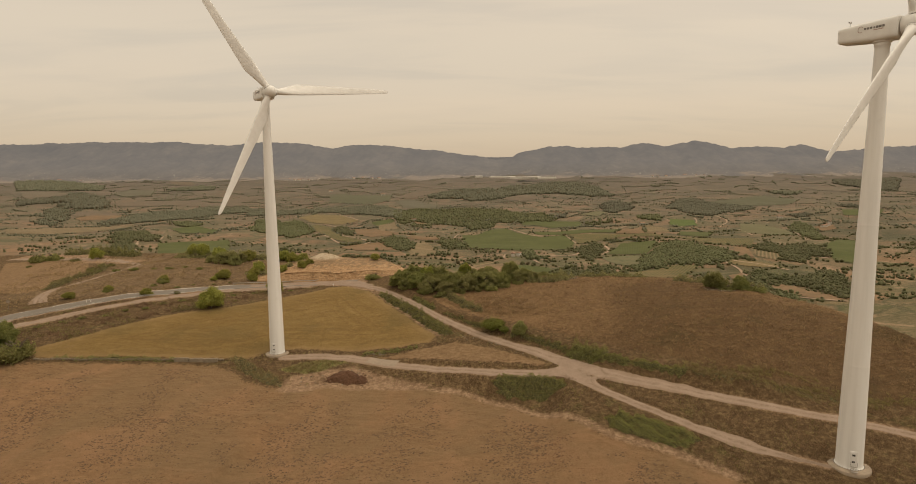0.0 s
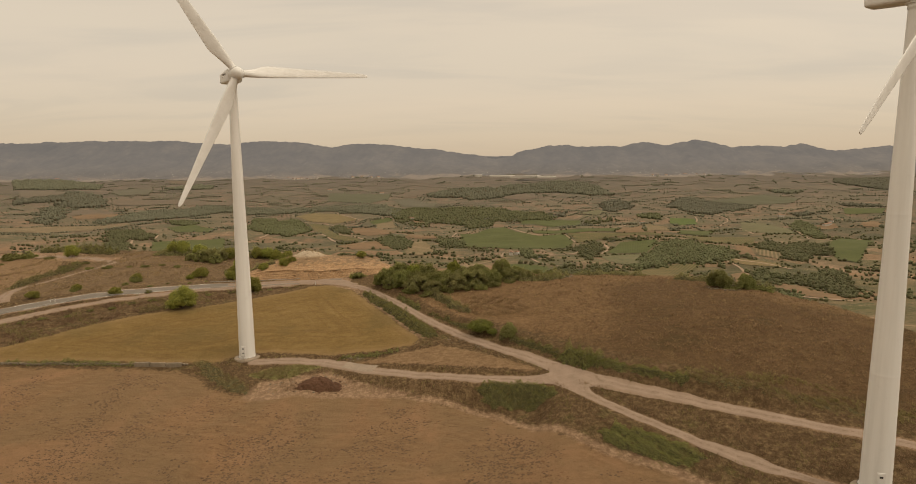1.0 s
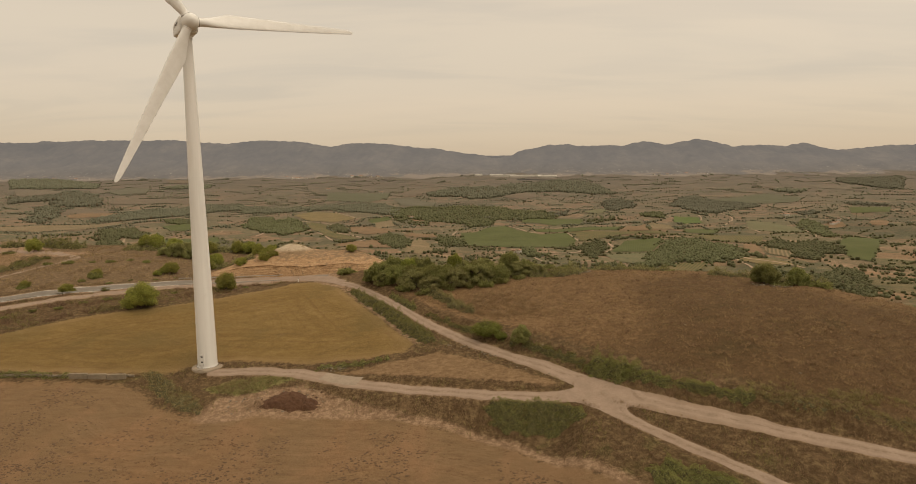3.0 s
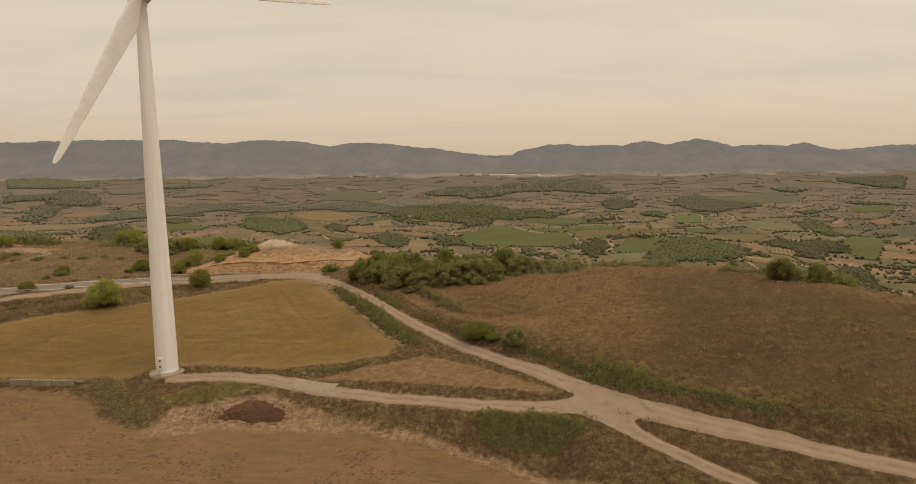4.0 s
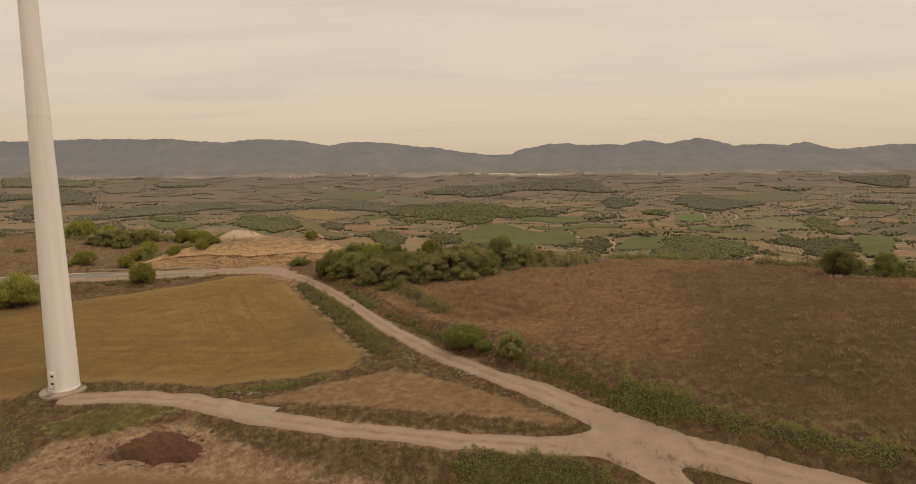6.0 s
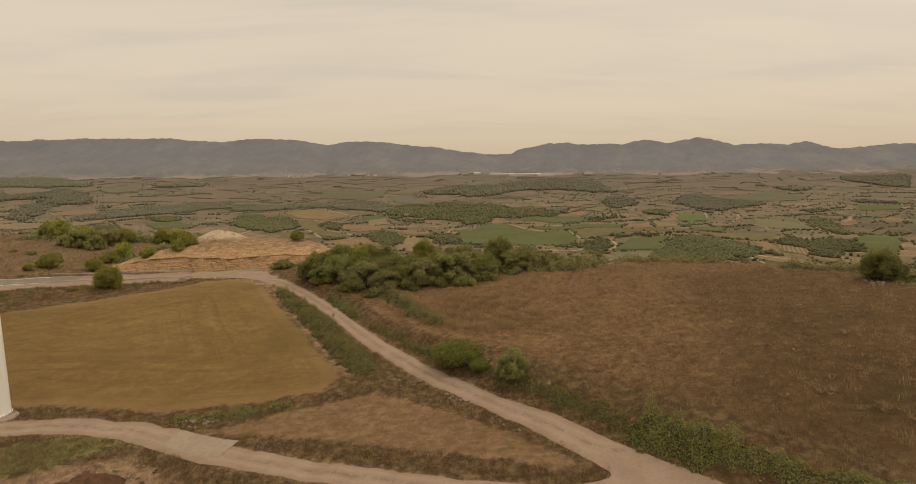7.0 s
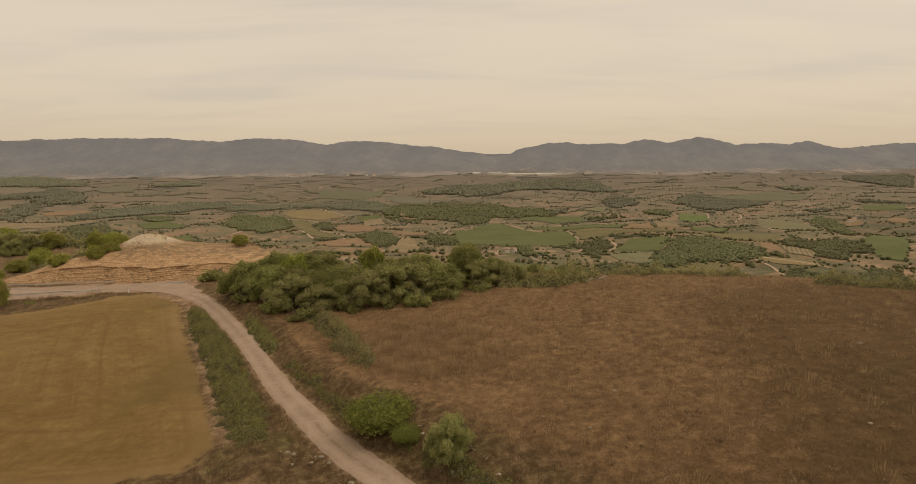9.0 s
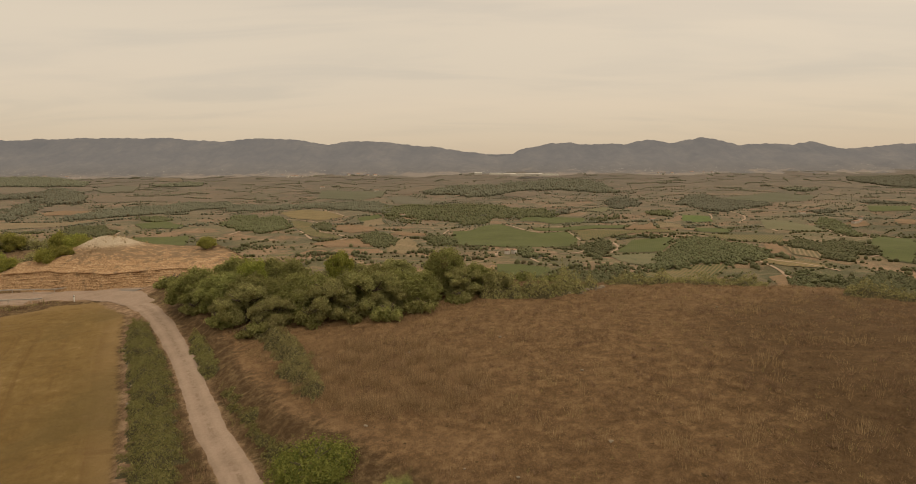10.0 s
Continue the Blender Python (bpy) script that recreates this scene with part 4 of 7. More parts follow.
BLADE = bmesh_data("blade", blade_shape(), SHELL)


def turbine(x, y, z, facing, phase, door_turn, label):
    t = tagged(new("wind_turbine"), label, "wind turbine", group="wind turbines on the hill")
    t.matrix_basis = pose(x, y, z, 0, 0, facing - 90)
    part("foundation", (lathe([(0.1, -1.5), (3.6, -1.5), (3.6, 0.12), (3.5, 0.22), (2.65, 0.36)], 48), CONCRETE), t, "round weathered concrete footing")
    tower = part("tower", (lathe([(2.381, 0.3), (2.381, 0.42), (2.266, 0.46), (2.225, 0.6), (2.211, 1.0), (2.173, 6), (2.003, 19.5), (1.998, 19.85), (2.005, 19.9), (2.005, 20.05), (1.994, 20.1), (1.989, 20.5), (1.588, 45.5), (1.583, 45.85), (1.590, 45.9), (1.590, 46.05), (1.580, 46.1), (1.573, 46.5), (1.096, 76.5), (1.087, 77.0), (1.181, 77.1), (1.181, 77.9)], 56), WHITE), t)
    for i in range(36):
        a = i * math.pi / 18
        bolt = part("anchor_bolt", BOLT, tower, "", pose(2.44 * math.cos(a), 2.44 * math.sin(a), 0))
    # door in the shell, with its frame, vents and steps
    dm = pose(0, 0, 0, 0, 0, door_turn)
    frame_bm = block(0.16, 1.25, 2.75, 0.07, pose(2.19, 0, 2.55))
    frame_ob = part("door_frame", (frame_bm, WHITE), tower, "raised white door frame", dm)
    door = part("door", (block(0.14, 0.95, 2.4, 0.05, pose(2.24, 0, 2.55)), WHITE), tower, "white steel door", dm)
    part("vent", (block(0.05, 0.5, 0.35, 0.01, pose(2.32, 0, 3.2)), DARK), door, "dark louvred vent")
    part("vent", (block(0.05, 0.5, 0.35, 0.01, pose(2.32, 0, 1.9)), DARK), door, "dark louvred vent")
    for k in range(4):
        part("step", (block(0.32, 1.1, 0.05, 0.01, pose(2.6 + 0.28 * (3 - k), 0, 0.5 + 0.2 * k)), STEEL), tower, "grating step", dm)
    for s in (-0.55, 0.55):
        part("handrail", (block(0.05, 0.05, 1.0, 0.01, pose(2.75, s, 1.6)), STEEL), tower, "steel handrail", dm)
    # nacelle
    n = part("nacelle", (loft([(-6.6, 1.25, -1.15, 0.88), (-6.5, 1.5, -1.40, 1.12), (-6.1, 1.62, -1.55, 1.22), (-3.5, 1.78, -1.82, 1.36), (-0.5, 1.88, -2.05, 1.45), (1.8, 1.92, -2.05, 1.55), (2.75, 1.88, -2.0, 1.55), (2.8, 1.6, -1.75, 1.35)]), SHELL), t, "rounded white nacelle tapering to the back", pose(0, 0, HUB))
    part("yaw_collar", (lathe([(1.20, -2.35), (1.42, -2.25), (1.42, -1.9)], 40), SHELL), n, "ring under the nacelle")
    part("hatch", (block(1.7, 1.3, 0.14, 0.05, pose(-1.0, 0, 1.44, 0, -4, 0)), SHELL), n)
    part("skylight", (block(0.9, 1.0, 0.12, 0.04, pose(-4.0, 0, 1.22, 0, -6, 0)), SHELL), n)
    mast = bmesh.new()
    for mm in (block(0.06, 0.06, 1.35, 0, pose(-5.3, 0, 1.65)), block(0.05, 0.9, 0.05, 0, pose(-5.3, 0, 2.15)), block(0.09, 0.09, 0.3, 0, pose(-5.3, 0.42, 2.3)), block(0.22, 0.04, 0.18, 0, pose(-5.3, -0.42, 2.28))):
        tmp = bpy.data.meshes.new("tmp")
        mm.to_mesh(tmp)
        mm.free()
        mast.from_mesh(tmp)
        bpy.data.meshes.remove(tmp)
    part("weather_mast", (mast, STEEL), n, "thin weather mast with a cross arm")
    part("beacon", (lathe([(0.14, 0.9), (0.14, 1.25), (0.05, 1.33)], 12), GREY), n, "small beacon", pose(-6.0, 0.5, 0))
    # plain marks on both sides in place of the maker's sign
    for s in (-1, 1):
        for k, w in enumerate((0.30, 0.30, 0.30, 0.14, 0.36, 0.36, 0.36)):
            xk = -2.05 + k * 0.46
            part("marking", (block(w, 0.04, 0.34, 0.06, pose(xk, s * (1.84 + 0.032 * (xk + 2.5)), 0.25, 0, 0, s * 1.6)), GREY), n, "plain grey bar")
        part("marking", (block(1.5, 0.04, 0.10, 0.02, pose(0.0, s * 1.905, -0.18, 0, 0, s * 1.6)), RUST), n, "thin reddish bar")
        ring = bmesh.new()
        for q in range(14):
            a0 = radians(40 + q * 20)
            b2 = block(0.16, 0.04, 0.06, 0, pose(-2.75 + 0.42 * math.cos(a0), s * 1.825, 0.25 + 0.5 * math.sin(a0), 0, -math.degrees(a0) + 90, 0))
            tmp = bpy.data.meshes.new("tmp")
            b2.to_mesh(tmp)
            b2.free()
            ring.from_mesh(tmp)
            bpy.data.meshes.remove(tmp)
        part("marking", (ring, RUST), n, "round reddish outline")
    # rotor, tilted up a little
    rotor = part("hub", (lathe([(1.35, -1.75), (1.72, -1.55), (1.82, -0.6), (1.80, 0.3), (1.60, 1.05), (1.20, 1.65), (0.65, 2.05), (0.2, 2.18), (0.02, 2.2)], 40), SHELL), t, "rounded white hub and nose cone", pose(4.55, 0, HUB - 0.1, 0, 86, 0))
    for k in range(3):
        a = phase - 90 + 120 * k
        bm_m = pose(4.55, 0, HUB - 0.1, 0, -4, 0) @ pose(0, 0, 0, a, 0, 0)
        b = new("blade", BLADE)
        b.parent, b.matrix_basis = t, bm_m
        c = part("root_collar", (lathe([(0.95, 1.15), (0.98, 1.25), (0.98, 1.9), (0.93, 1.95)], 32), SHELL), b)
        part("root_seam", (lathe([(0.995, 1.55), (0.995, 1.66)], 32, False), GREY), b, "dark seam")
    return t


turbine(-57.2, 169.0, gz(-57.2, 169.0) - 0.1, 37, 4, 316, "white wind turbine with three blades beside the stubble field")
turbine(74.0, 99.3, gz(74.0, 99.3) - 0.1, 31, 96, 309, "white wind turbine with three blades at the dirt track's end")

# ---------------------------------------------------------------- plants
def leaf_cloud(name, material, n, lobes, leaf, seed, droop=0.0, core=True):
    """A crown: leaves spread over uneven lobes (x, y, z, radius, flatness), with gaps, and dark growth inside."""
    r = np.random.RandomState(seed)
    lob = np.array(lobes, float)
    area = lob[:, 3] ** 2
    which = r.choice(len(lob), n, p=area / area.sum())
    d = r.randn(n, 3)
    d /= np.linalg.norm(d, axis=1)[:, None]
    d[:, 2] = np.where(d[:, 2] < -0.35, -d[:, 2] * 0.6, d[:, 2])
    bump = 1 + 0.16 * np.sin(d[:, 0] * 7 + which * 1.7) * np.sin(d[:, 1] * 6 + which) + 0.12 * np.sin(d[:, 2] * 9 + which * 2.3)
    rad = lob[which, 3] * bump * (1.26 - 0.62 * r.rand(n))
    c = lob[which, :3] + d * rad[:, None] * np.stack([np.ones(n), np.ones(n), lob[which, 4]], -1)
    c[:, 2] = np.maximum(c[:, 2], 0.01)
    nrm = d + r.randn(n, 3) * 0.8
    nrm /= np.linalg.norm(nrm, axis=1)[:, None]
    a = np.cross(nrm, r.randn(n, 3))
    a /= np.linalg.norm(a, axis=1)[:, None] + 1e-9
    b = np.cross(nrm, a)
    s = leaf * (0.55 + 0.9 * r.rand(n))[:, None]
    fold = nrm * s * 0.28
    v = np.stack([c - a * s - fold * 0.5, c - b * s * 0.62, c + a * s - fold * 0.5, c + b * s * 0.62 + fold], 1).reshape(-1, 3)
    f = np.arange(4 * n).reshape(n, 4)
    if core:
        cv, cf, off = [], [], 4 * n
        for x, y, z, q, fl in lobes:
            for lat in range(5):
                for lon in range(8):
                    th, ph = math.pi * lat / 4, 2 * math.pi * lon / 8
                    k = q * 0.67 * (1 + 0.12 * r.randn())
                    cv.append((x + k * math.sin(th) * math.cos(ph), y + k * math.sin(th) * math.sin(ph), max(0.0, z + k * math.cos(th) * fl)))
            for lat in range(4):
                for lon in range(8):
                    cf.append((off + lat * 8 + lon, off + lat * 8 + (lon + 1) % 8, off + lat * 8 + 8 + (lon + 1) % 8, off + lat * 8 + 8 + lon))
            off += 40
        v, f = np.vstack([v, np.array(cv)]), np.vstack([f, np.array(cf)])
    return quick_mesh(name, v, f, material)


def trunk_mesh(tall, wide, seed, stems=1):
    """Tapered trunk with limbs, in units of the tree."""
    r = random.Random(seed)
    bm = bmesh.new()

    def limb(p, q, r0, r1, n=7):
        p, q = Vector(p), Vector(q)
        ax = (q - p).normalized()
        u = ax.orthogonal().normalized()
        w = ax.cross(u)
        rings = []
        for k in range(4):
            t = k / 3
            mid = p.lerp(q, t) + (u * math.sin(t * 3) + w * math.sin(t * 2.3)) * (q - p).length * 0.05
            rr = r0 + (r1 - r0) * t
            rings.append([bm.verts.new(mid + (u * math.cos(2 * math.pi * i / n) + w * math.sin(2 * math.pi * i / n)) * rr) for i in range(n)])
        for a, b in zip(rings, rings[1:]):
            for i in range(n):
                bm.faces.new((a[i], a[(i + 1) % n], b[(i + 1) % n], b[i])).smooth = True
        return q

    for s in range(stems):
        x0, y0 = (r.uniform(-0.2, 0.2) * wide, r.uniform(-0.2, 0.2) * wide) if stems > 1 else (0, 0)
        top = limb((x0, y0, -0.05), (x0 + r.uniform(-0.08, 0.08), y0 + r.uniform(-0.08, 0.08), tall * 0.55), 0.05 / math.sqrt(stems) + 0.012, 0.03)
        for k in range(5):
            a = r.uniform(0, 6.28)
            limb(top * r.uniform(0.6, 1.0), (top.x + math.cos(a) * wide * 0.6, top.y + math.sin(a) * wide * 0.6, tall * r.uniform(0.65, 0.9)), 0.024, 0.008)
    return bmesh_data("trunk", bm, BARK)


def lobes_of(kind, seed):
    r = random.Random(seed)
    out = []
    if kind == "pine":
        # rounded young pine, foliage nearly to the ground
        out.append((0, 0, 0.50, 0.62, 0.80))
        for k in range(9):
            a = k * 2.4 + r.uniform(-0.3, 0.3)
            h = 0.25 + 0.62 * k / 9
            q = 0.62 * math.sqrt(max(0.05, 1 - (h * 1.25 - 0.35) ** 2))
            out.append((q * math.cos(a), q * math.sin(a), h, r.uniform(0.27, 0.38), 0.85))
        out.append((r.uniform(-0.1, 0.1), r.uniform(-0.1, 0.1), 0.92, 0.26, 1.0))
    elif kind == "wood":
        out.append((0, 0, 0.52, 0.55, 0.85))
        for k in range(52):
            a, q, h = r.uniform(0, 6.28), r.uniform(0.25, 0.80), r.uniform(0.06, 0.96)
            q *= math.sqrt(max(0.15, 1 - max(0, h - 0.45) ** 2 * 3))
            out.append((q * math.cos(a), q * math.sin(a), h, r.uniform(0.09, 0.20), r.uniform(0.8, 1.3)))
    elif kind == "olive":
        for k in range(48):
            a, q, h = r.uniform(0, 6.28), r.uniform(0.1, 0.84), r.uniform(0.06, 0.90)
            q *= math.sqrt(max(0.15, 1 - max(0, h - 0.4) ** 2 * 3.2))
            out.append((q * math.cos(a), q * math.sin(a), h, r.uniform(0.10, 0.21), r.uniform(0.8, 1.2)))
    elif kind == "box":
        out.append((0, 0, 0.30, 0.72, 0.80))
        for k in range(10):
            a = k * 0.63 + r.uniform(-0.2, 0.2)
            out.append((0.50 * math.cos(a), 0.50 * math.sin(a), r.uniform(0.25, 0.45), r.uniform(0.38, 0.44), 0.9))
    else:
        out.append((0, 0, 0.15, 0.6, 0.8))
        for k in range(18):
            a, q = r.uniform(0, 6.28), r.uniform(0.2, 0.85)
            out.append((q * math.cos(a), q * math.sin(a), r.uniform(0.0, 0.55) * (1.1 - 0.6 * q), r.uniform(0.16, 0.36), r.uniform(0.7, 1.2)))
    return out


KINDS = {
    "pine": (PINE, 16000, 0.027, "young_pine", "rounded young green pine on dry scrubland", "tree"),
    "wood": (OAK, 24000, 0.024, "oak_tree", "dense dull green oak in a small wood", "tree"),
    "olive": (OLIVE, 24000, 0.022, "olive_tree", "airy grey-green wild olive", "tree"),
    "box": (BOX, 16000, 0.028, "round_shrub", "dense bright green clipped-looking shrub beside the track", "shrub"),
    "bush": (BRAMBLE, 2000, 0.078, "bush", "low dark green bush on dry ground", "shrub"),
    "shrub": (OAK, 2600, 0.070, "shrub", "low dark green shrub on the crest", "shrub"),
    "bramble": (BRAMBLE, 5000, 0.046, "bramble", "tangled green bramble thicket", "shrub"),
    "lime": (LIME, 14000, 0.028, "young_tree", "fresh yellow-green young tree in the wood", "tree"),
}
TEMPLATES = {}
for kind, (material, n, leaf, *_rest) in KINDS.items():
    shape = {"lime": "wood", "shrub": "bramble", "bush": "bramble"}.get(kind, kind)
    TEMPLATES[kind] = [(leaf_cloud("crown", material, n, lobes_of(shape, 10 * k + len(kind)), leaf, 31 * k + len(kind)), trunk_mesh(1.0, 0.8, k, 1 if shape in ("pine", "wood") else 3)) for k in range(4)]
count = 0


def plant(kind, x, y, wide, tall, label="", group=""):
    """One tree or shrub, standing on the ground."""
    global count
    count += 1
    r = random.Random(count * 7 + 1)
    crown, trunk = TEMPLATES[kind][count % 4]
    name, text, cat = KINDS[kind][3:6]
    t = tagged(new(name), label or text, cat, group)
    t.matrix_basis = pose(x, y, gz(x, y) - 0.05 * tall, 0, 0, r.uniform(0, 360)) @ Matrix.Diagonal((wide * 0.56, wide * 0.56, tall * 0.90, 1))
    part("crown", crown, t)
    part("trunk", trunk, t)
    return t


# plateau beside the road and the mound
for kind, x, y, w, h in (
    ("pine", -94, 206, 9.3, 8.0),
    ("pine", -78, 230, 6.7, 6), ("pine", -95, 251, 5.2, 4), ("pine", -108, 252, 5.9, 4.5), ("pine", -111, 252, 3.3, 2.6), ("pine", -99, 264, 5.1, 3.7),
    ("pine", -100, 274, 6.5, 5.1), ("pine", -83, 258, 4.9, 3.7), ("pine", -74, 259, 4.6, 4), ("pine", -71, 261, 4, 2.8), ("pine", -114, 298, 7.625, 5.6),
    ("pine", -147, 304, 7, 6.6), ("pine", -141, 303, 7.6, 7), ("pine", -131, 301, 7.375, 5.6), ("pine", -101, 301, 6.25, 5.6), ("pine", -96, 301, 6.875, 5.6),
    ("pine", -90, 297, 6.25, 5.6), ("pine", -86, 301, 6.875, 5.6), ("pine", -56, 301, 5.25, 5.6),
    ("pine", -52, 300, 5.25, 5.6), ("pine", -41, 271, 4.8, 3.1), ("pine", -199, 302, 7, 6.1), ("pine", -126, 219, 4.8, 2.9), ("pine", -146, 227, 3.9, 2.2),
    ("pine", -156, 217, 4.8, 2.7), ("pine", -131, 242, 4.1, 3), ("pine", -111, 247, 3, 2.1),
):
    plant(kind, x, y, w, h, group="pines on the plateau")
for kind, x, y, w, h in (
    ("olive", -124, 287, 9, 6.8), ("olive", -119, 288, 9.1, 7.3), ("olive", -116, 292, 7.2, 5.8), ("olive", -131, 290, 6.1, 4.2), ("olive", -116, 285, 7.5, 5.5),
    ("bush", -209, 299, 5.7, 2), ("bush", -178, 264, 3.5, 2.8), ("bush", -115, 222, 2.7, 1.7), ("bush", -232, 301, 7.9, 5.2), ("bush", -233, 304, 8.1, 5.5),
    ("bush", -225, 304, 8.1, 5.5), ("bush", -182, 271, 4, 2.2), ("bush", -181, 278, 4.7, 2.5), ("bush", -178, 280, 3.6, 2), ("bush", -226, 288, 2.7, 1.4),
    ("bush", -130, 240, 5.1, 3.5), ("bush", -131, 234, 2.7, 1.5), ("bush", -146, 226, 3.9, 2.4), ("bush", -39, 249, 6.3, 3.6),
):
    plant(kind, x, y, w, h)
plant("wood", -146, 171, 11, 9.0, "large dark green tree at the field corner")
plant("bramble", -135, 163, 12, 8.0, "broad dark bush at the end of the stone wall")
plant("bramble", -144, 163, 12, 8.5, "broad dark bush at the end of the stone wall")
# the small wood behind the track
for kind, x, y, w, h in (
    ("wood", -24, 229, 10.6, 7.0), ("wood", -16, 223, 10.6, 6.6), ("olive", -10, 217.5, 10.4, 6.4), ("olive", -5, 214, 8.4, 5.0), ("wood", -1, 219, 11.2, 6.7), ("olive", 4, 216, 10.6, 6.7),
    ("olive", 10, 217, 11.4, 6.7), ("wood", 17, 219, 10.0, 5.4), ("wood", 21.5, 225, 9.4, 7.7), ("olive", 24, 222, 9.4, 5.3), ("wood", -19, 236, 11.2, 6.4), ("wood", -8, 231, 11.1, 6.2),
    ("olive", 4, 226, 10.6, 6.1), ("wood", -12, 223, 9.4, 6.2), ("bush", 13, 212.5, 4.6, 3.2), ("bush", -8, 210.5, 3.6, 2.2), ("olive", 14, 226, 9.4, 5.9), ("bush", -22, 224, 4.6, 3.0), ("bush", -14, 216, 4.6, 3.2), ("bush", -6, 211.5, 4.6, 3.4), ("bush", 1, 213.5, 5.0, 3.6),
    ("bush", 7, 214, 5.0, 3.4), ("bush", 18, 215, 5.0, 3.0), ("bush", 24, 219, 5.0, 2.6), ("olive", 30, 223, 6.5, 3.7),
):
    plant(kind, x, y, w, h, "dull grey-green tree in the small wood" if kind == "olive" else "", "trees of the small wood")
for kind, x, y, w, h in (("olive", -13, 218.5, 7.0, 4.8), ("olive", 0, 216.5, 7.6, 5.1), ("wood", 7, 219, 9.0, 6.1), ("wood", -6, 220, 9.0, 5.9), ("olive", 14, 217, 8.5, 5.3), ("wood", 27, 224, 7.0, 4.5), ("olive", -20, 226, 8.0, 5.3), ("wood", 11, 222, 9.0, 6.1)):
    plant(kind, x, y, w, h, "dull grey-green tree in the small wood" if kind == "olive" else "", "trees of the small wood")
plant("lime", -13, 227, 6.5, 7.8, group="trees of the small wood")
plant("lime", 3, 226, 6, 7.6, group="trees of the small wood")
plant("wood", 92, 195, 8.5, 6.4, "wind-shaped dull green tree on the crest")
plant("wood", 99, 191, 6.5, 5.0, "wind-shaped dull green tree on the crest")
plant("shrub", 103, 188, 6.0, 2.5)
plant("shrub", 95, 191, 5.1, 2.3)
# along the track
plant("box", 11.2, 175.6, 7.4, 3.9)
plant("box", 14.6, 171.8, 3.2, 2.0)
plant("olive", 19.2, 167.6, 5.2, 4.6)
# thickets: one tangled mass of leaves each, uneven in height
def thicket(name, ring, tall, seed, label, material=None, dense=150, leaf=0.080, category="bramble", lump=2.6):
    r = np.random.RandomState(seed)
    a = np.array(ring, float)
    lo, hi = a.min(0) - 1, a.max(0) + 1

    def top(x, y):
        d = inside(x, y, ring) + 0.45 * waves(x, y, 2.2, seed) + 0.35 * waves(x, y, 5, seed + 1)
        body = np.clip(d / (0.55 * tall + 0.25), 0, 1) ** 0.6
        return body * tall * np.clip(0.62 + 0.42 * waves(x, y, lump, seed + 2) + 0.26 * waves(x, y, lump * 2.4, seed + 3) + 0.20 * waves(x, y, lump * 0.45, seed + 4), 0.12, 1.7)

    n = int((hi - lo).prod() * dense)
    x, y = r.uniform(lo[0], hi[0], n), r.uniform(lo[1], hi[1], n)
    h = top(x, y)
    ok = h > 0.05
    x, y, h = x[ok], y[ok], h[ok]
    n = len(x)
    e = 0.15
    slope = np.stack([-(top(x + e, y) - h) / e, -(top(x, y + e) - h) / e, np.ones(n)], -1)
    slope = np.clip(slope, -2.5, 2.5) + r.randn(n, 3) * 0.6
    nrm = slope / np.linalg.norm(slope, axis=1)[:, None]
    q = np.cross(nrm, r.randn(n, 3))
    q /= np.linalg.norm(q, axis=1)[:, None] + 1e-9
    b = np.cross(nrm, q)
    c = np.stack([x, y, ground_z(x, y) + h * (1.12 - 0.75 * r.rand(n) ** 1.6)], -1)
    s = leaf * (0.5 + r.rand(n))[:, None]
    v = np.stack([c - q * s, c - b * s * 0.6, c + q * s, c + b * s * 0.6 + nrm * s * 0.3], 1).reshape(-1, 3)
    t = tagged(new(name), label, category)
    part("foliage", quick_mesh("foliage", v, np.arange(4 * n).reshape(n, 4), material or BRAMBLE), t)
    # twiggy growth underneath, one sheet with the inner shade put into its colour
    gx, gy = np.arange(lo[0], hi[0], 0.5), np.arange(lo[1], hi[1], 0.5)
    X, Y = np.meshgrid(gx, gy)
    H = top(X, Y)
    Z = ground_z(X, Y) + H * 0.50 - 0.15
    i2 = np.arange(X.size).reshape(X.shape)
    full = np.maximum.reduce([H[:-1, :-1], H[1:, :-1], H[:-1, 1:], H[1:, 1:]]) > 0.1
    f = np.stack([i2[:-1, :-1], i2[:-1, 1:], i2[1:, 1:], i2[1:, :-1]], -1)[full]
    part("undergrowth", quick_mesh("undergrowth", np.stack([X, Y, Z], -1).reshape(-1, 3), f, SHADE, True), t, "twigs and dead leaves, coloured dark for the shade inside")


def belt(line, half):
    """A ring round a line."""
    c, w = curve(line, 3.0)
    side = np.stack([w[:, 1], -w[:, 0]], -1)
    half = np.interp(np.linspace(0, 1, len(c)), np.linspace(0, 1, len(half)), half)[:, None]
    return [tuple(q) for q in np.vstack([c + side * half, (c - side * half)[::-1]])]


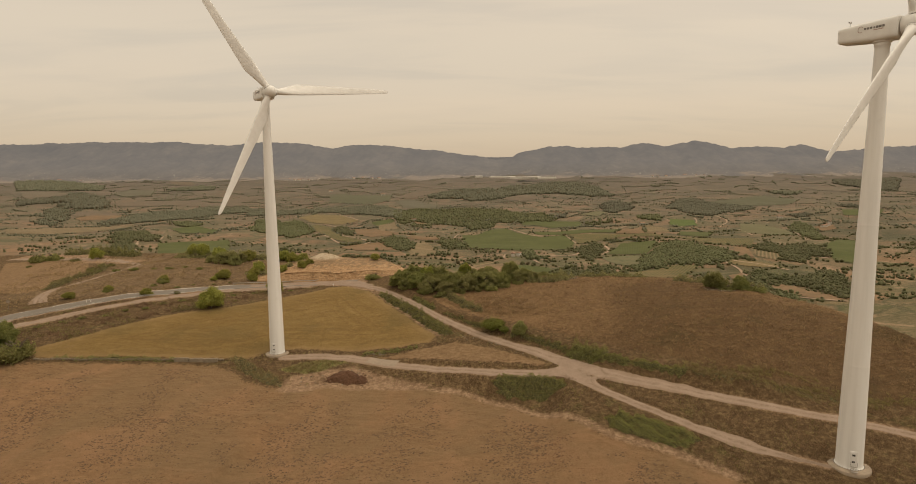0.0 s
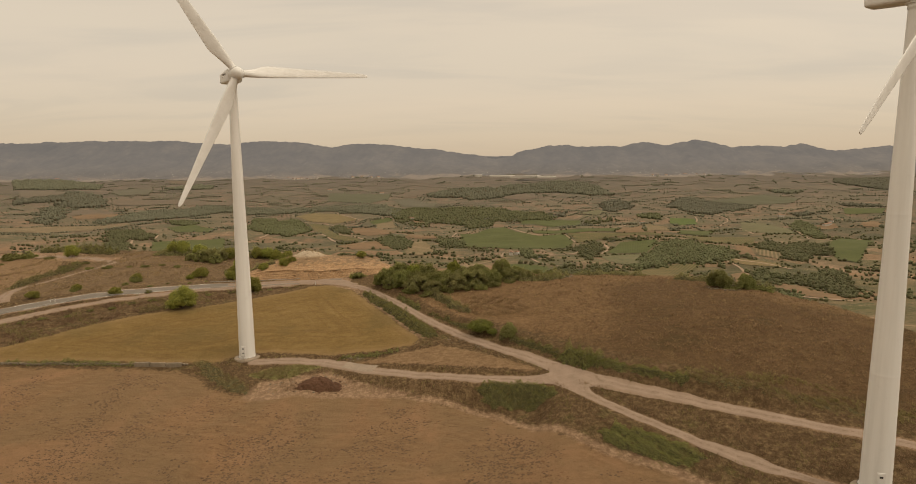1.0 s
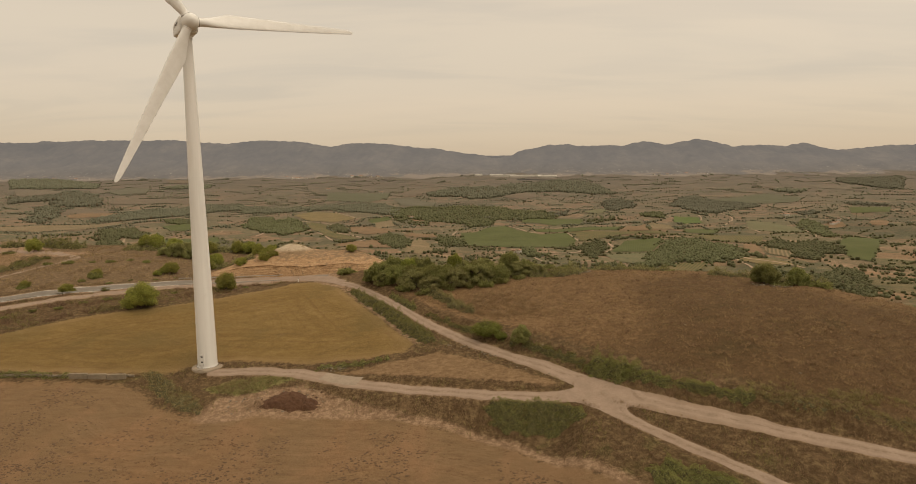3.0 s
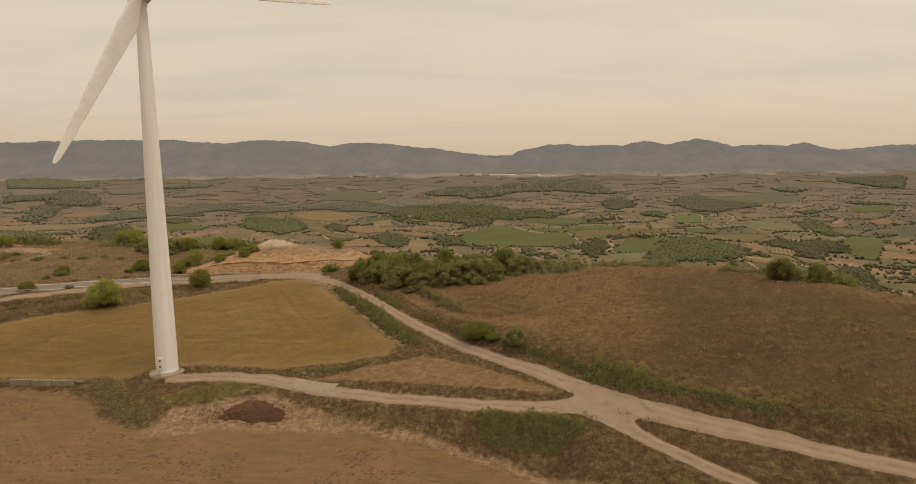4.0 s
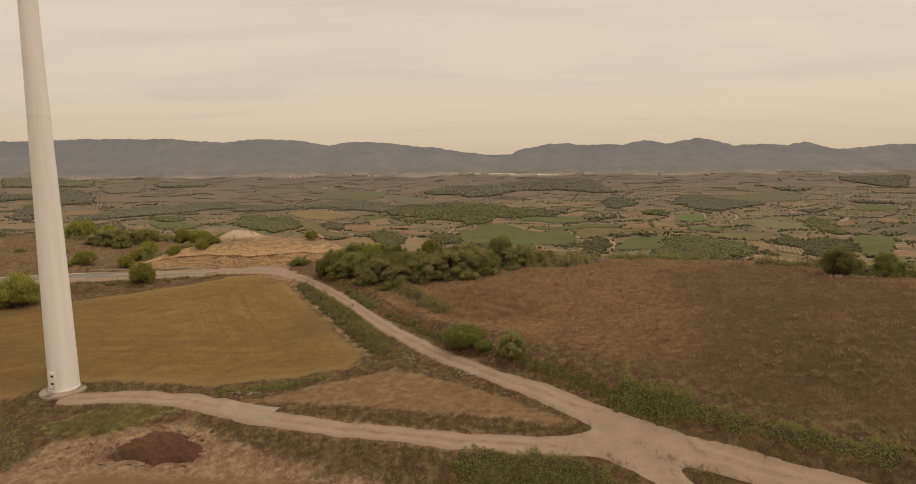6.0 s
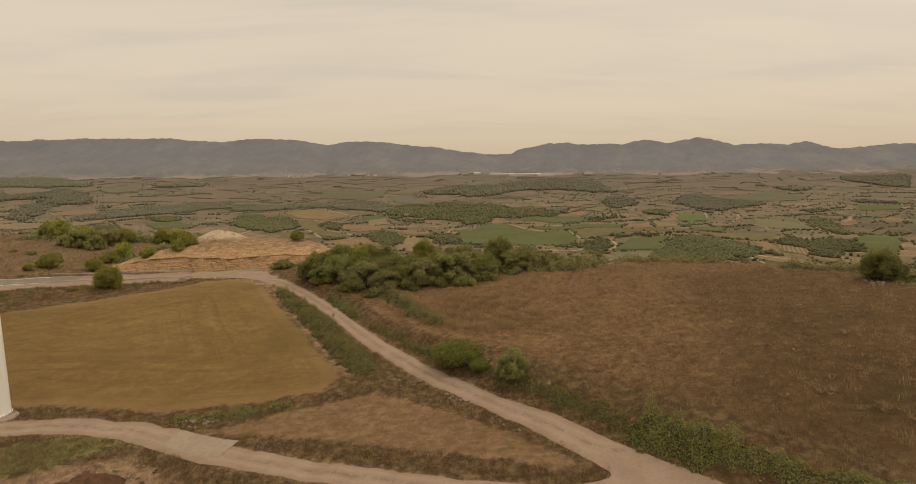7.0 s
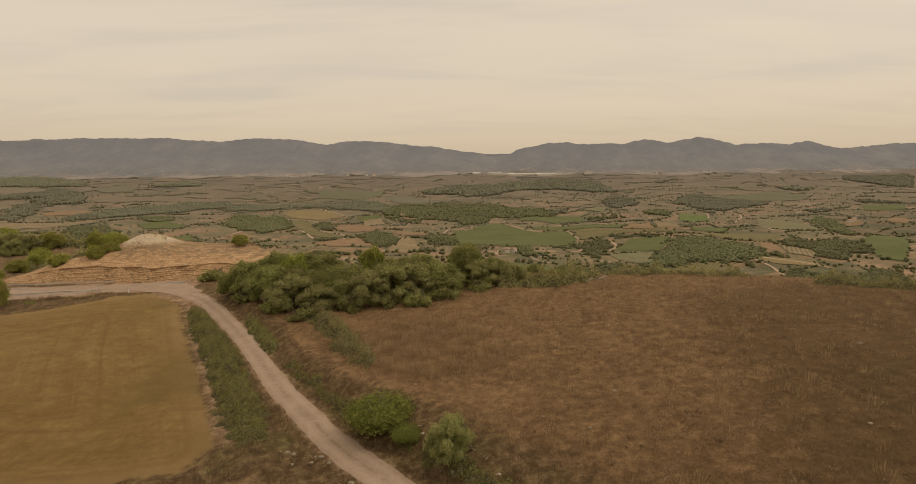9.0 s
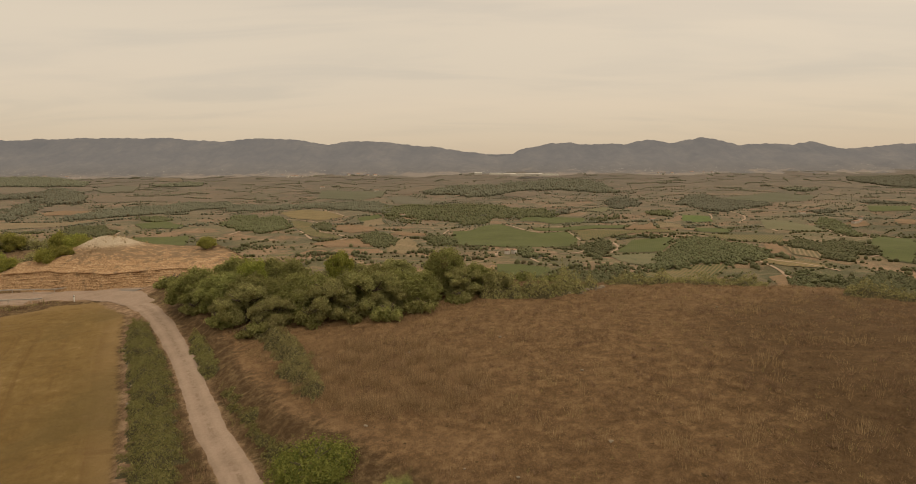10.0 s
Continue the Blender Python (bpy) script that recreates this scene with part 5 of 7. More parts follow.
thicket("bramble_hedge", belt([(-32, 223), (-25, 212), (-17.5, 200.5), (-10.5, 188.5), (-5, 179), (-3, 175)], [1.2, 2.0, 2.2, 2.4, 2.6, 1.6]), 2.1, 101, "overgrown green bramble hedge along the stubble field")
thicket("bramble_hedge", belt([(-18.3, 214.5), (-14, 208.3), (-9, 200.5)], [0.7, 1.2, 0.9]), 1.7, 102, "narrow green bramble hedge beside the track")
thicket("scrub_thicket", belt([(-6, 212), (0, 204), (4, 196), (8.5, 188)], [1.6, 2.2, 1.9, 0.8]), 2.2, 103, "dull green scrub down the terrace edge", SCRUB, category="scrub")
thicket("low_scrub", belt([(-5.5, 196), (1, 187), (8, 178.5)], [0.4, 0.7, 0.6]), 0.9, 104, "low green scrub above the track", category="scrub", lump=1.6)
thicket("low_scrub", belt([(14, 172.5), (22.5, 162.8), (31, 153.0)], [0.5, 0.9, 1.0]), 1.2, 105, "low green scrub above the track", category="scrub", lump=1.8)
thicket("bramble_hedge", belt([(36, 147.5), (45, 140.5), (56, 132.5)], [1.3, 0.9, 1.1]), 1.35, 106, "green bramble hedge on the track's stony bank")
thicket("bramble_thicket", [(8.5, 143.6), (12, 144.8), (18, 143.0), (25, 140.6), (27.5, 138.2), (26.5, 135.2), (20, 135.6), (12.5, 138.4)], 1.35, 107, "broad green bramble thicket on the bank below the junction")
thicket("bramble_thicket", [(32.5, 119.5), (36.5, 121), (42, 118), (47.5, 113), (50, 109), (46, 106.5), (39, 110.5), (33.5, 115.5)], 1.25, 108, "green bramble thicket beside the lower track")
thicket("low_hedge", belt([(-30, 166.3), (-21, 167.4), (-13.2, 167.8)], [0.8, 1.0, 0.6]), 1.0, 109, "low dark green hedge between stubble and tilled ground", category="hedge")
thicket("creepers", belt([(-124, 162.7), (-108, 162.7), (-98, 162.6), (-86, 162.5)], [0.7, 1.0, 1.1, 0.7]), 1.15, 110, "green creepers grown over the dry stone wall", category="creepers", lump=1.8)
thicket("dark_thicket", [(30, 152.0), (33, 153.2), (37, 149.8), (40.5, 146), (39.5, 143.6), (36, 145.2), (32, 148.6)], 3.8, 111, "tall dark green thicket beside the track", OAK, 170, 0.095, "thicket", 3.0)
thicket("crest_scrub", belt([(27, 221.5), (34, 220.5), (40, 219.5), (47, 222.5)], [2.2, 3.0, 3.4, 1.6]), 3.6, 114, "dark olive scrub along the crest", SCRUB, 60, 0.15, "scrub", 3.4)
thicket("crest_scrub", belt([(50, 224.5), (60, 226), (78, 225)], [1.6, 2.2, 1.6]), 1.9, 115, "low olive scrub along the crest", SCRUB, 50, 0.14, "scrub", 3.0)
thicket("crest_scrub", belt([(86, 217), (92, 210), (100, 202.5), (109, 191)], [1.6, 2.2, 2.2, 1.6]), 2.2, 116, "low olive scrub along the crest", SCRUB, 50, 0.14, "scrub", 3.0)
thicket("plateau_scrub", belt([(-155, 300), (-125, 303), (-98, 304), (-74, 297)], [3.0, 4.5, 4.0, 2.5]), 3.4, 117, "olive scrub along the far edge of the plateau", SCRUB, 26, 0.20, "scrub", 5.0)
thicket("plateau_scrub", belt([(-104, 266), (-92, 268), (-80, 264)], [1.4, 2.6, 1.4]), 2.2, 118, "low olive scrub among young pines", SCRUB, 30, 0.18, "scrub", 4.0)
thicket("field_bank", belt([(-177, 233), (-178, 242), (-179, 253), (-176, 262), (-178, 277)], [1.6, 2.4, 2.6, 2.4, 1.4]), 2.0, 120, "grey-green scrub on the bank of the upland field", SCRUB, 40, 0.16, "scrub", 3.5)
thicket("slope_scrub", belt([(-228, 320), (-208, 318), (-192, 311), (-178, 305)], [2.0, 3.5, 4.0, 2.0]), 4.5, 121, "green scrub below the yard", BRAMBLE, 30, 0.20, "scrub", 5.0)
thicket("weed_patch", [(56, 134), (66, 130.5), (80, 124), (90, 119), (84, 117.5), (70, 124.5), (58, 130.5)], 0.32, 112, "low olive-green weeds at the edge of the fallow", WEED, 60, 0.07, "weeds", 1.8)
thicket("weed_patch", [(-106, 198), (-100, 204), (-96, 206.5), (-99, 209.5), (-106, 204)], 0.9, 119, "green weeds on the road bank beside a pine", FRESH, 60, 0.12, "weeds", 2.0)
thicket("weed_patch", [(-71.1, 164.4), (-68.1, 165.4), (-57.3, 157.1), (-49.5, 150.6), (-49.3, 146.9), (-54.4, 147.7), (-64.3, 156.6)], 0.75, 113, "olive weeds and dry growth at the field corner", FRESH, 60, 0.085, "weeds", 1.8)


# hedges and thickets: short runs of separate bushes
def hedge(kind, line, gap, wide, tall, spread, group, seed, label=""):
    r = random.Random(seed)
    c, w = curve(line, gap)
    for (x, y), (wx, wy) in zip(c, w):
        o = r.uniform(-spread, spread)
        k = r.uniform(0.7, 1.25)
        plant(kind, x + wy * o + r.uniform(-0.4, 0.4), y - wx * o + r.uniform(-0.4, 0.4), wide * k, tall * k * r.uniform(0.8, 1.15), label, group)


hedge("bush", [(-146, 187), (-118, 204), (-92, 222), (-72, 233)], 6.0, 2.6, 1.1, 2.0, "weeds on the road bank", 12)
hedge("bush", [(-118, 230), (-104, 246), (-96, 262), (-88, 275)], 6.0, 2.0, 0.9, 6.0, "low scrub on the plateau", 13)
hedge("bush", [(-175, 262), (-150, 268), (-130, 275)], 7.0, 3.4, 1.6, 5.0, "low scrub on the plateau", 14)
hedge("shrub", [(28, 228), (40, 232), (56, 236)], 4.0, 4.5, 2.6, 2.0, "scrub below the crest", 17)


# ---------------------------------------------------------------- grass, as far as nobody could count it
def tufts(name, material, n, ring, size, blades, seed, label, keep=None, clump=0.0, lean=0.35, thin=0.024, root=0.30):
    r = np.random.RandomState(seed)
    a = np.array(ring)
    x, y = np.zeros(0), np.zeros(0)
    while len(x) < n:
        u, v = r.uniform(a[:, 0].min(), a[:, 0].max(), 4 * n), r.uniform(a[:, 1].min(), a[:, 1].max(), 4 * n)
        ok = inside(u, v, ring) > 0.3
        if clump:
            ok &= waves(u, v, clump, seed + 5) + 0.7 * waves(u, v, clump * 0.3, seed + 6) > r.uniform(-0.1, 1.3, 4 * n)
        d = np.minimum.reduce([np.abs(along(u, v, l)[0]) - w for l, w in ((MAIN, 2.1), (LOWER, 1.5), (LEFT, 2.1), (ROAD, 5.8), (SERVICE, 2.6), (RUT, 2.2))])
        ok &= d > 0
        if keep is not None:
            ok &= keep(u, v)
        x, y = np.append(x, u[ok]), np.append(y, v[ok])
    x, y = x[:n], y[:n]
    z = ground_z(x, y)
    s = size * (0.5 + r.rand(n) ** 1.5 * 1.2)
    vs, k = [], blades
    for b in range(k):
        t = r.uniform(0, 6.283, n)
        ox, oy = np.cos(t), np.sin(t)
        out = s * lean * (0.3 + r.rand(n))
        wid = s * thin
        base = s * root * np.sqrt(r.rand(n))
        bx, by = x + ox * base, y + oy * base
        vs.append(np.stack([np.stack([bx - oy * wid, by + ox * wid, z - 0.05], -1), np.stack([bx + oy * wid, by - ox * wid, z - 0.05], -1), np.stack([bx + ox * out, by + oy * out, z + s * (0.6 + 0.5 * r.rand(n))], -1)], 1))
    v = np.concatenate(vs, 0).reshape(-1, 3)
    ob = new(name, quick_mesh(name, v, np.arange(len(v)).reshape(-1, 3), material))
    return tagged(ob, label, "grass", kind="stuff")


def off_fields(u, v):
    return np.maximum.reduce([inside(u, v, q) for q in (PLOUGH, STUBBLE, TILLED)]) < -0.3


VERGE = [(-70, 158), (-58, 146), (-30, 147), (5, 137), (24, 119), (55, 94), (90, 88), (140, 88), (100, 118), (55, 140), (28, 166), (6, 190), (-15, 216), (-36, 232), (-36, 226), (-6, 180), (-8, 170), (-60, 172)]
PLATEAU = [(-200, 215), (-150, 205), (-95, 240), (-60, 253), (-60, 290), (-130, 310), (-220, 310)]
PLOUGH_NEAR = [(-135, 158), (-80, 158), (-56, 146), (-14, 142), (12, 129), (40, 104), (50, 90), (-120, 86)]
BANK_L = [(-170, 190), (-134, 170), (-98, 204), (-60, 238), (-56, 246), (-100, 232), (-150, 205)]
tufts("dry_grass", DEAD, 15000, FALLOW, 0.30, 11, 51, "dark dead stalks over the fallow hill", clump=9, lean=0.7)
tufts("dry_grass", STRAW, 4200, FALLOW, 0.36, 18, 52, "pale dry grass tufts on the fallow hill", clump=16, lean=0.5)
tufts("dry_grass", STRAW, 1800, FALLOW, 0.58, 46, 65, "pale wisps of tall grass on the fallow hill", clump=5, lean=0.35, thin=0.012, root=1.1)
tufts("dry_grass", STRAW, 900, [(4, 192), (8, 204), (14, 206), (24, 196), (28, 184), (20, 182), (12, 184)], 0.70, 40, 67, "tall pale grass along the terrace edge", clump=4, lean=0.35, thin=0.013, root=1.0)
tufts("dry_grass", WEED, 1500, FALLOW, 0.32, 6, 53, "dull green weeds on the fallow hill", clump=25)
tufts("dry_grass", DEAD, 8000, VERGE, 0.48, 11, 54, "dead brown grass on the banks", off_fields, 8)
tufts("dry_grass", STRAW, 2400, VERGE, 0.44, 12, 55, "pale dry grass on the banks", off_fields, 10, 0.6)
tufts("dry_grass", WEED, 2600, VERGE, 0.46, 11, 56, "green weeds among dry grass on the banks", off_fields, 14)
tufts("dry_grass", DEAD, 4500, PLATEAU, 0.6, 10, 57, "dead scrub on the plateau", None, 14)
tufts("dry_grass", STRAW, 5000, PLATEAU, 0.6, 12, 58, "dry grass on the plateau", None, 18)
tufts("dry_grass", DEAD, 4000, BANK_L, 0.6, 10, 59, "dry growth on the road bank", None, 9)
tufts("dry_grass", WEED, 1800, BANK_L, 0.6, 10, 60, "green weeds on the road bank", None, 20)


def clods(n, ring, size, clump, seed, label):
    """Lumps of turned clay, in patches."""
    r = np.random.RandomState(seed)
    a = np.array(ring)
    x, y = r.uniform(a[:, 0].min(), a[:, 0].max(), 14 * n), r.uniform(a[:, 1].min(), a[:, 1].max(), 14 * n)
    ok = (inside(x, y, ring) > 1) & (waves(x, y, clump, seed) + 0.8 * waves(x, y, clump * 0.3, seed + 1) + 0.35 * waves(x, y * 2.0, 5, seed + 2) > r.uniform(-0.5, 1.7, len(x)))
    x, y = x[ok][:n], y[ok][:n]
    ico = bmesh.new()
    bmesh.ops.create_icosphere(ico, subdivisions=1, radius=0.5)
    base = np.array([v.co[:] for v in ico.verts])
    tri = np.array([[v.index for v in f.verts] for f in ico.faces])
    ico.free()
    n, k = len(x), len(base)
    s = size * (0.4 + 1.6 * r.rand(n) ** 2.5)
    v = base[None] * r.uniform(0.65, 1.2, (n, k, 1)) * (s[:, None] * np.stack([r.uniform(0.9, 1.9, n), r.uniform(0.7, 1.3, n), np.full(n, 0.42)], -1))[:, None]
    v = v + np.stack([x, y, ground_z(x, y) + 0.06 * s], -1)[:, None]
    f = tri[None] + (np.arange(n) * k)[:, None, None]
    ob = new("clods", quick_mesh("clods", v.reshape(-1, 3), f.reshape(-1, 3), CLOD))
    return tagged(ob, label, "clods", kind="stuff")


clods(14000, PLOUGH_NEAR, 0.27, 30, 62, "dark lumps of turned clay in the tilled field")
tufts("dry_grass", FRESH, 1500, LUSH, 0.34, 11, 61, "fresh green weeds near the tower foot", lean=1.0)


tufts("dry_grass", STRAW, 520, [(52, 152), (70, 136), (100, 122), (130, 112), (118, 140), (90, 160), (66, 168)], 0.50, 30, 63, "small pale yellow tussocks on the fallow slope", clump=7, lean=0.9, thin=0.04)
tufts("dry_grass", FRESH, 2600, [(50, 134.5), (66, 128), (80, 120), (98, 110), (130, 96), (132, 108), (100, 121), (80, 131), (62, 139)], 0.38, 14, 66, "yellow-green grass between track and fallow", clump=9, lean=0.9, thin=0.05)
tufts("dry_grass", DEAD, 1500, FALLOW, 0.50, 24, 64, "dark brown dead clumps on the fallow hill", clump=6, lean=0.9)


# ---------------------------------------------------------------- stones, spoil, wall
def rock_bm(bm, x, y, z, s, r):
    m = pose(x, y, z, r.uniform(0, 360), r.uniform(0, 360), r.uniform(0, 360)) @ Matrix.Diagonal((s * r.uniform(0.7, 1.4), s * r.uniform(0.6, 1.1), s * r.uniform(0.5, 0.9), 1))
    got = bmesh.ops.create_icosphere(bm, subdivisions=1, radius=0.5, matrix=m)
    for v in got["verts"]:
        v.co += Vector((r.uniform(-1, 1), r.uniform(-1, 1), r.uniform(-1, 1))) * s * 0.09


def stones(n, ring, size, seed, label):
    r = random.Random(seed)
    a = np.array(ring)
    verts, faces = [], []
    ico = bmesh.new()
    bmesh.ops.create_icosphere(ico, subdivisions=1, radius=0.5)
    base = np.array([v.co[:] for v in ico.verts])
    tri = np.array([[v.index for v in f.verts] for f in ico.faces])
    ico.free()
    rs = np.random.RandomState(seed)
    done = 0
    while done < n:
        x, y = r.uniform(a[:, 0].min(), a[:, 0].max()), r.uniform(a[:, 1].min(), a[:, 1].max())
        if inside(np.array([x]), np.array([y]), ring)[0] < 0:
            continue
        s = size * (0.4 + r.random() ** 3 * 2.0)
        v = base * rs.uniform(0.6, 1.2, (len(base), 1)) * s * np.array([r.uniform(0.8, 1.5), r.uniform(0.7, 1.2), 0.7])
        verts.append(v + np.array([x, y, gz(x, y) + 0.12 * s + 0.04]))
        faces.append(tri + done * len(base))
        done += 1
    ob = new("stones", quick_mesh("stones", np.vstack(verts), np.vstack(faces), STONE))
    return tagged(ob, label, "stones", kind="stuff")


stones(110, [(-52, 148), (-40, 156), (-30, 159), (-22, 152), (-40, 146)], 0.28, 71, "pale stones scattered on scraped earth")
stones(90, [(0, 171), (6, 168.5), (24, 150.5), (27, 149), (6, 172), (1, 175)], 0.26, 72, "pale stones on the bank below the track")
stones(60, [(14, 172), (22, 163), (25, 160), (24, 164), (17, 173)], 0.3, 73, "pale stones beside the track")
stones(50, [(-28, 168), (-22, 166), (-26, 164), (-30, 166)], 0.34, 74, "pale rubble at the field hedge")
stones(40, [(-26, 213), (-14, 193), (-10, 187), (-14, 190), (-28, 212)], 0.4, 75, "pale stones along the bramble hedge")
stones(90, [(40, 141.5), (60, 131.5), (60, 132.8), (41, 143)], 0.17, 76, "pale stones on the track's bank")
stones(60, [(40, 220), (50, 222), (44, 217), (38, 217)], 0.5, 77, "pale stones piled on the crest")
stones(60, [(88, 196), (98, 190), (94, 187), (86, 192)], 0.5, 78, "pale stones piled on the crest")
stones(120, FALLOW, 0.22, 79, "small pale stones on the fallow hill")


def mound(name, x, y, lx, ly, h, turn, material, seed, label):
    n = 46
    v, f = [], []
    ca, sa = math.cos(turn), math.sin(turn)
    for j in range(n):
        for i in range(n):
            a, b = (i / (n - 1) * 2 - 1) * 1.12, (j / (n - 1) * 2 - 1) * 1.12
            d = math.hypot(a, b)
            w = 1 + 0.16 * math.sin(3 * math.atan2(b, a) + seed) + 0.1 * math.sin(7 * math.atan2(b, a))
            z = h * max(0.0, 1 - (d / w) ** 1.7) ** 0.85 * (0.86 + 0.22 * noise.noise((a * 2.2, b * 2.2, seed))) + 0.42 * noise.noise((a * 6, b * 6, seed)) + 0.26 * noise.noise((a * 13, b * 13, seed)) + 0.16 * noise.noise((a * 22, b * 22, seed))
            px2, py2 = x + ca * a * lx / 2 - sa * b * ly / 2, y + sa * a * lx / 2 + ca * b * ly / 2
            v.append((px2, py2, gz(px2, py2) + z - 0.16))
    f = [(j * n + i, j * n + i + 1, j * n + n + i + 1, j * n + n + i) for j in range(n - 1) for i in range(n - 1)]
    return tagged(new(name, mesh_of(name, v, f, material, True)), label, "earth heap")


mound("clay_mound", -32.0, 151.8, 11.4, 6.2, 2.5, 0.12, SPOIL, 3, "heap of dark red clay dumped beside the access track")

wall_bm = bmesh.new()
wr = random.Random(12)
x = -129.0
while x < -71.5:
    for row in range(2):
        s = wr.uniform(0.35, 0.6)
        yy = 162.4 + 0.5 * math.sin(x * 0.07)
        rock_bm(wall_bm, x + wr.uniform(-0.1, 0.1), yy + wr.uniform(-0.15, 0.15), gz(x, yy) + 0.15 + row * 0.3, s * 1.15, wr)
    x += 0.42
tagged(new("stone_wall", bmesh_data("stone_wall", wall_bm, STONE)), "low dry stone wall between the fields, partly overgrown", "stone wall", kind="structure")
for sx in (-84.0, -79.6, -75.2):
    tagged(new("concrete_kerb", bmesh_data("concrete_kerb", block(4.2, 0.6, 1.5, 0.06, pose(sx, 162.0, gz(sx, 162.0) + 0.45, 0, 0, 1)), STONE)), "pale concrete retaining block at the field edge", "retaining wall")
tagged(strip("concrete_slab", [(-27.5, 162.0), (-23, 160.2), (-18.5, 158.5)], 2.2, SLAB, 0.13, ragged=0.03, seed=8), "pale concrete slab laid across the access track", "slab", kind="structure")


# ---------------------------------------------------------------- quarried face of the mound
def outcrop():
    """A cut bank: soft clay below, a broken hard bed, rubble above."""
    us, vs = np.arange(-95, -25.9, 0.30), np.linspace(0, 1, 84)
    v, nu = [], len(us)
    edges = 252.5 + 0.6 * np.sin(us * 0.23) + 0.5 * np.sin(us * 0.61 + 1)
    low, top = ground_z(us, edges - 0.8), ground_z(us, edges + 8.4)
    for t in vs:
        for u, e, a, b in zip(us, edges, low, top):
            z = a - 0.3 + (b - a + 0.35) * t
            m = min(1.0, max(0.0, (b - a) / 5.0))
            bed = 0.62 + 0.05 * math.sin(u * 0.13)
            hard = math.exp(-(((t - bed) / 0.045) ** 2)) * (0.5 + 0.9 * noise.noise((u * 0.35, 7.0, 0.0)))
            minor = sum(math.exp(-(((t - q) / 0.016) ** 2)) * max(0.0, noise.noise((u * 0.3, q * 30, 3.0)) + 0.15) for q in (0.10, 0.18, 0.25, 0.33, 0.41, 0.50, 0.57, 0.70, 0.80))
            gully = 0.7 * noise.noise((u * 0.16, t * 0.8, 1.0)) + 0.22 * noise.noise((u * 0.6, t * 5.0, 2.0)) + 0.14 * noise.noise((u * 1.6, t * 16.0, 4.0))
            back = 7.4 * (t * 0.55 if t < bed else bed * 0.55 + (t - bed) / (1 - bed) * (1 - bed * 0.55))
            v.append((u, e - 0.7 + back + m * (gully - 0.75 * hard - 0.28 * minor), z + 0.12 * m))
    v = np.array(v)
    v[:, 2] = np.maximum(v[:, 2], ground_z(v[:, 0], v[:, 1]) - 0.10)
    i2 = np.arange(len(v)).reshape(len(vs), nu)
    f = np.stack([i2[:-1, :-1], i2[:-1, 1:], i2[1:, 1:], i2[1:, :-1]], -1).reshape(-1, 4)
    ob = new("rock_face", quick_mesh("rock_face", v, f, ROCK))
    return tagged(ob, "orange clay bank cut in ledges beside the road", "rock face", kind="structure")


outcrop()


# ---------------------------------------------------------------- road furniture
def guard_rail(line, off, label):
    t = tagged(new("guard_rail"), label, "guard rail")
    c, w = curve(line, 2.0)
    side = np.stack([w[:, 1], -w[:, 0]], -1) * off
    p = c + side
    z = ground_z(p[:, 0], p[:, 1])
    prof = [(-0.04, 0.52), (0.05, 0.58), (-0.02, 0.66), (0.05, 0.74), (-0.04, 0.80), (-0.06, 0.66)]
    v, f, k = [], [], len(prof)
    for i in range(len(p)):
        n = np.array([w[i][1], -w[i][0]])
        for a, b in prof:
            v.append((p[i][0] + n[0] * a, p[i][1] + n[1] * a, z[i] + b + 0.1))
    for i in range(len(p) - 1):
        for j in range(k):
            f.append((i * k + j, i * k + (j + 1) % k, (i + 1) * k + (j + 1) % k, (i + 1) * k + j))
    part("rail", mesh_of("rail", v, f, STEEL), t, "corrugated galvanised beam")
    post = bmesh_data("post", block(0.10, 0.08, 1.0, 0.01), STEEL)
    for i in range(0, len(p), 2):
        part("post", post, t, "", pose(p[i][0], p[i][1], z[i] + 0.38))


guard_rail([(-180, 185), (-166.7, 195.8), (-152.4, 205.4), (-136.4, 216.2), (-117.9, 225.4), (-97.7, 236.3), (-80, 243.5), (-64, 247.3)], 5.3, "grey galvanised guard rail along the road")
guard_rail([(-97.7, 236.3), (-80, 243.5), (-62, 247.5)], -4.6, "grey galvanised guard rail along the far side of the road")


def sign(x, y, tall, dia, turn):
    t = tagged(new("road_sign"), "round grey road sign on a steel post", "road sign")
    t.matrix_basis = pose(x, y, gz(x, y), 0, 0, turn)
    part("post", (lathe([(0.05, -0.3), (0.05, tall)], 10), STEEL), t)
    part("plate", (lathe([(dia / 2, -0.02), (dia / 2, 0.02)], 28), CONCRETE), t, "round pale plate", pose(0, -0.08, tall - dia / 2, 90, 0, 0))
    part("rim", (lathe([(dia / 2, -0.025), (dia / 2 + 0.05, -0.025), (dia / 2 + 0.05, 0.025), (dia / 2, 0.025)], 28, False), GREY), t, "dark rim", pose(0, -0.08, tall - dia / 2, 90, 0, 0))


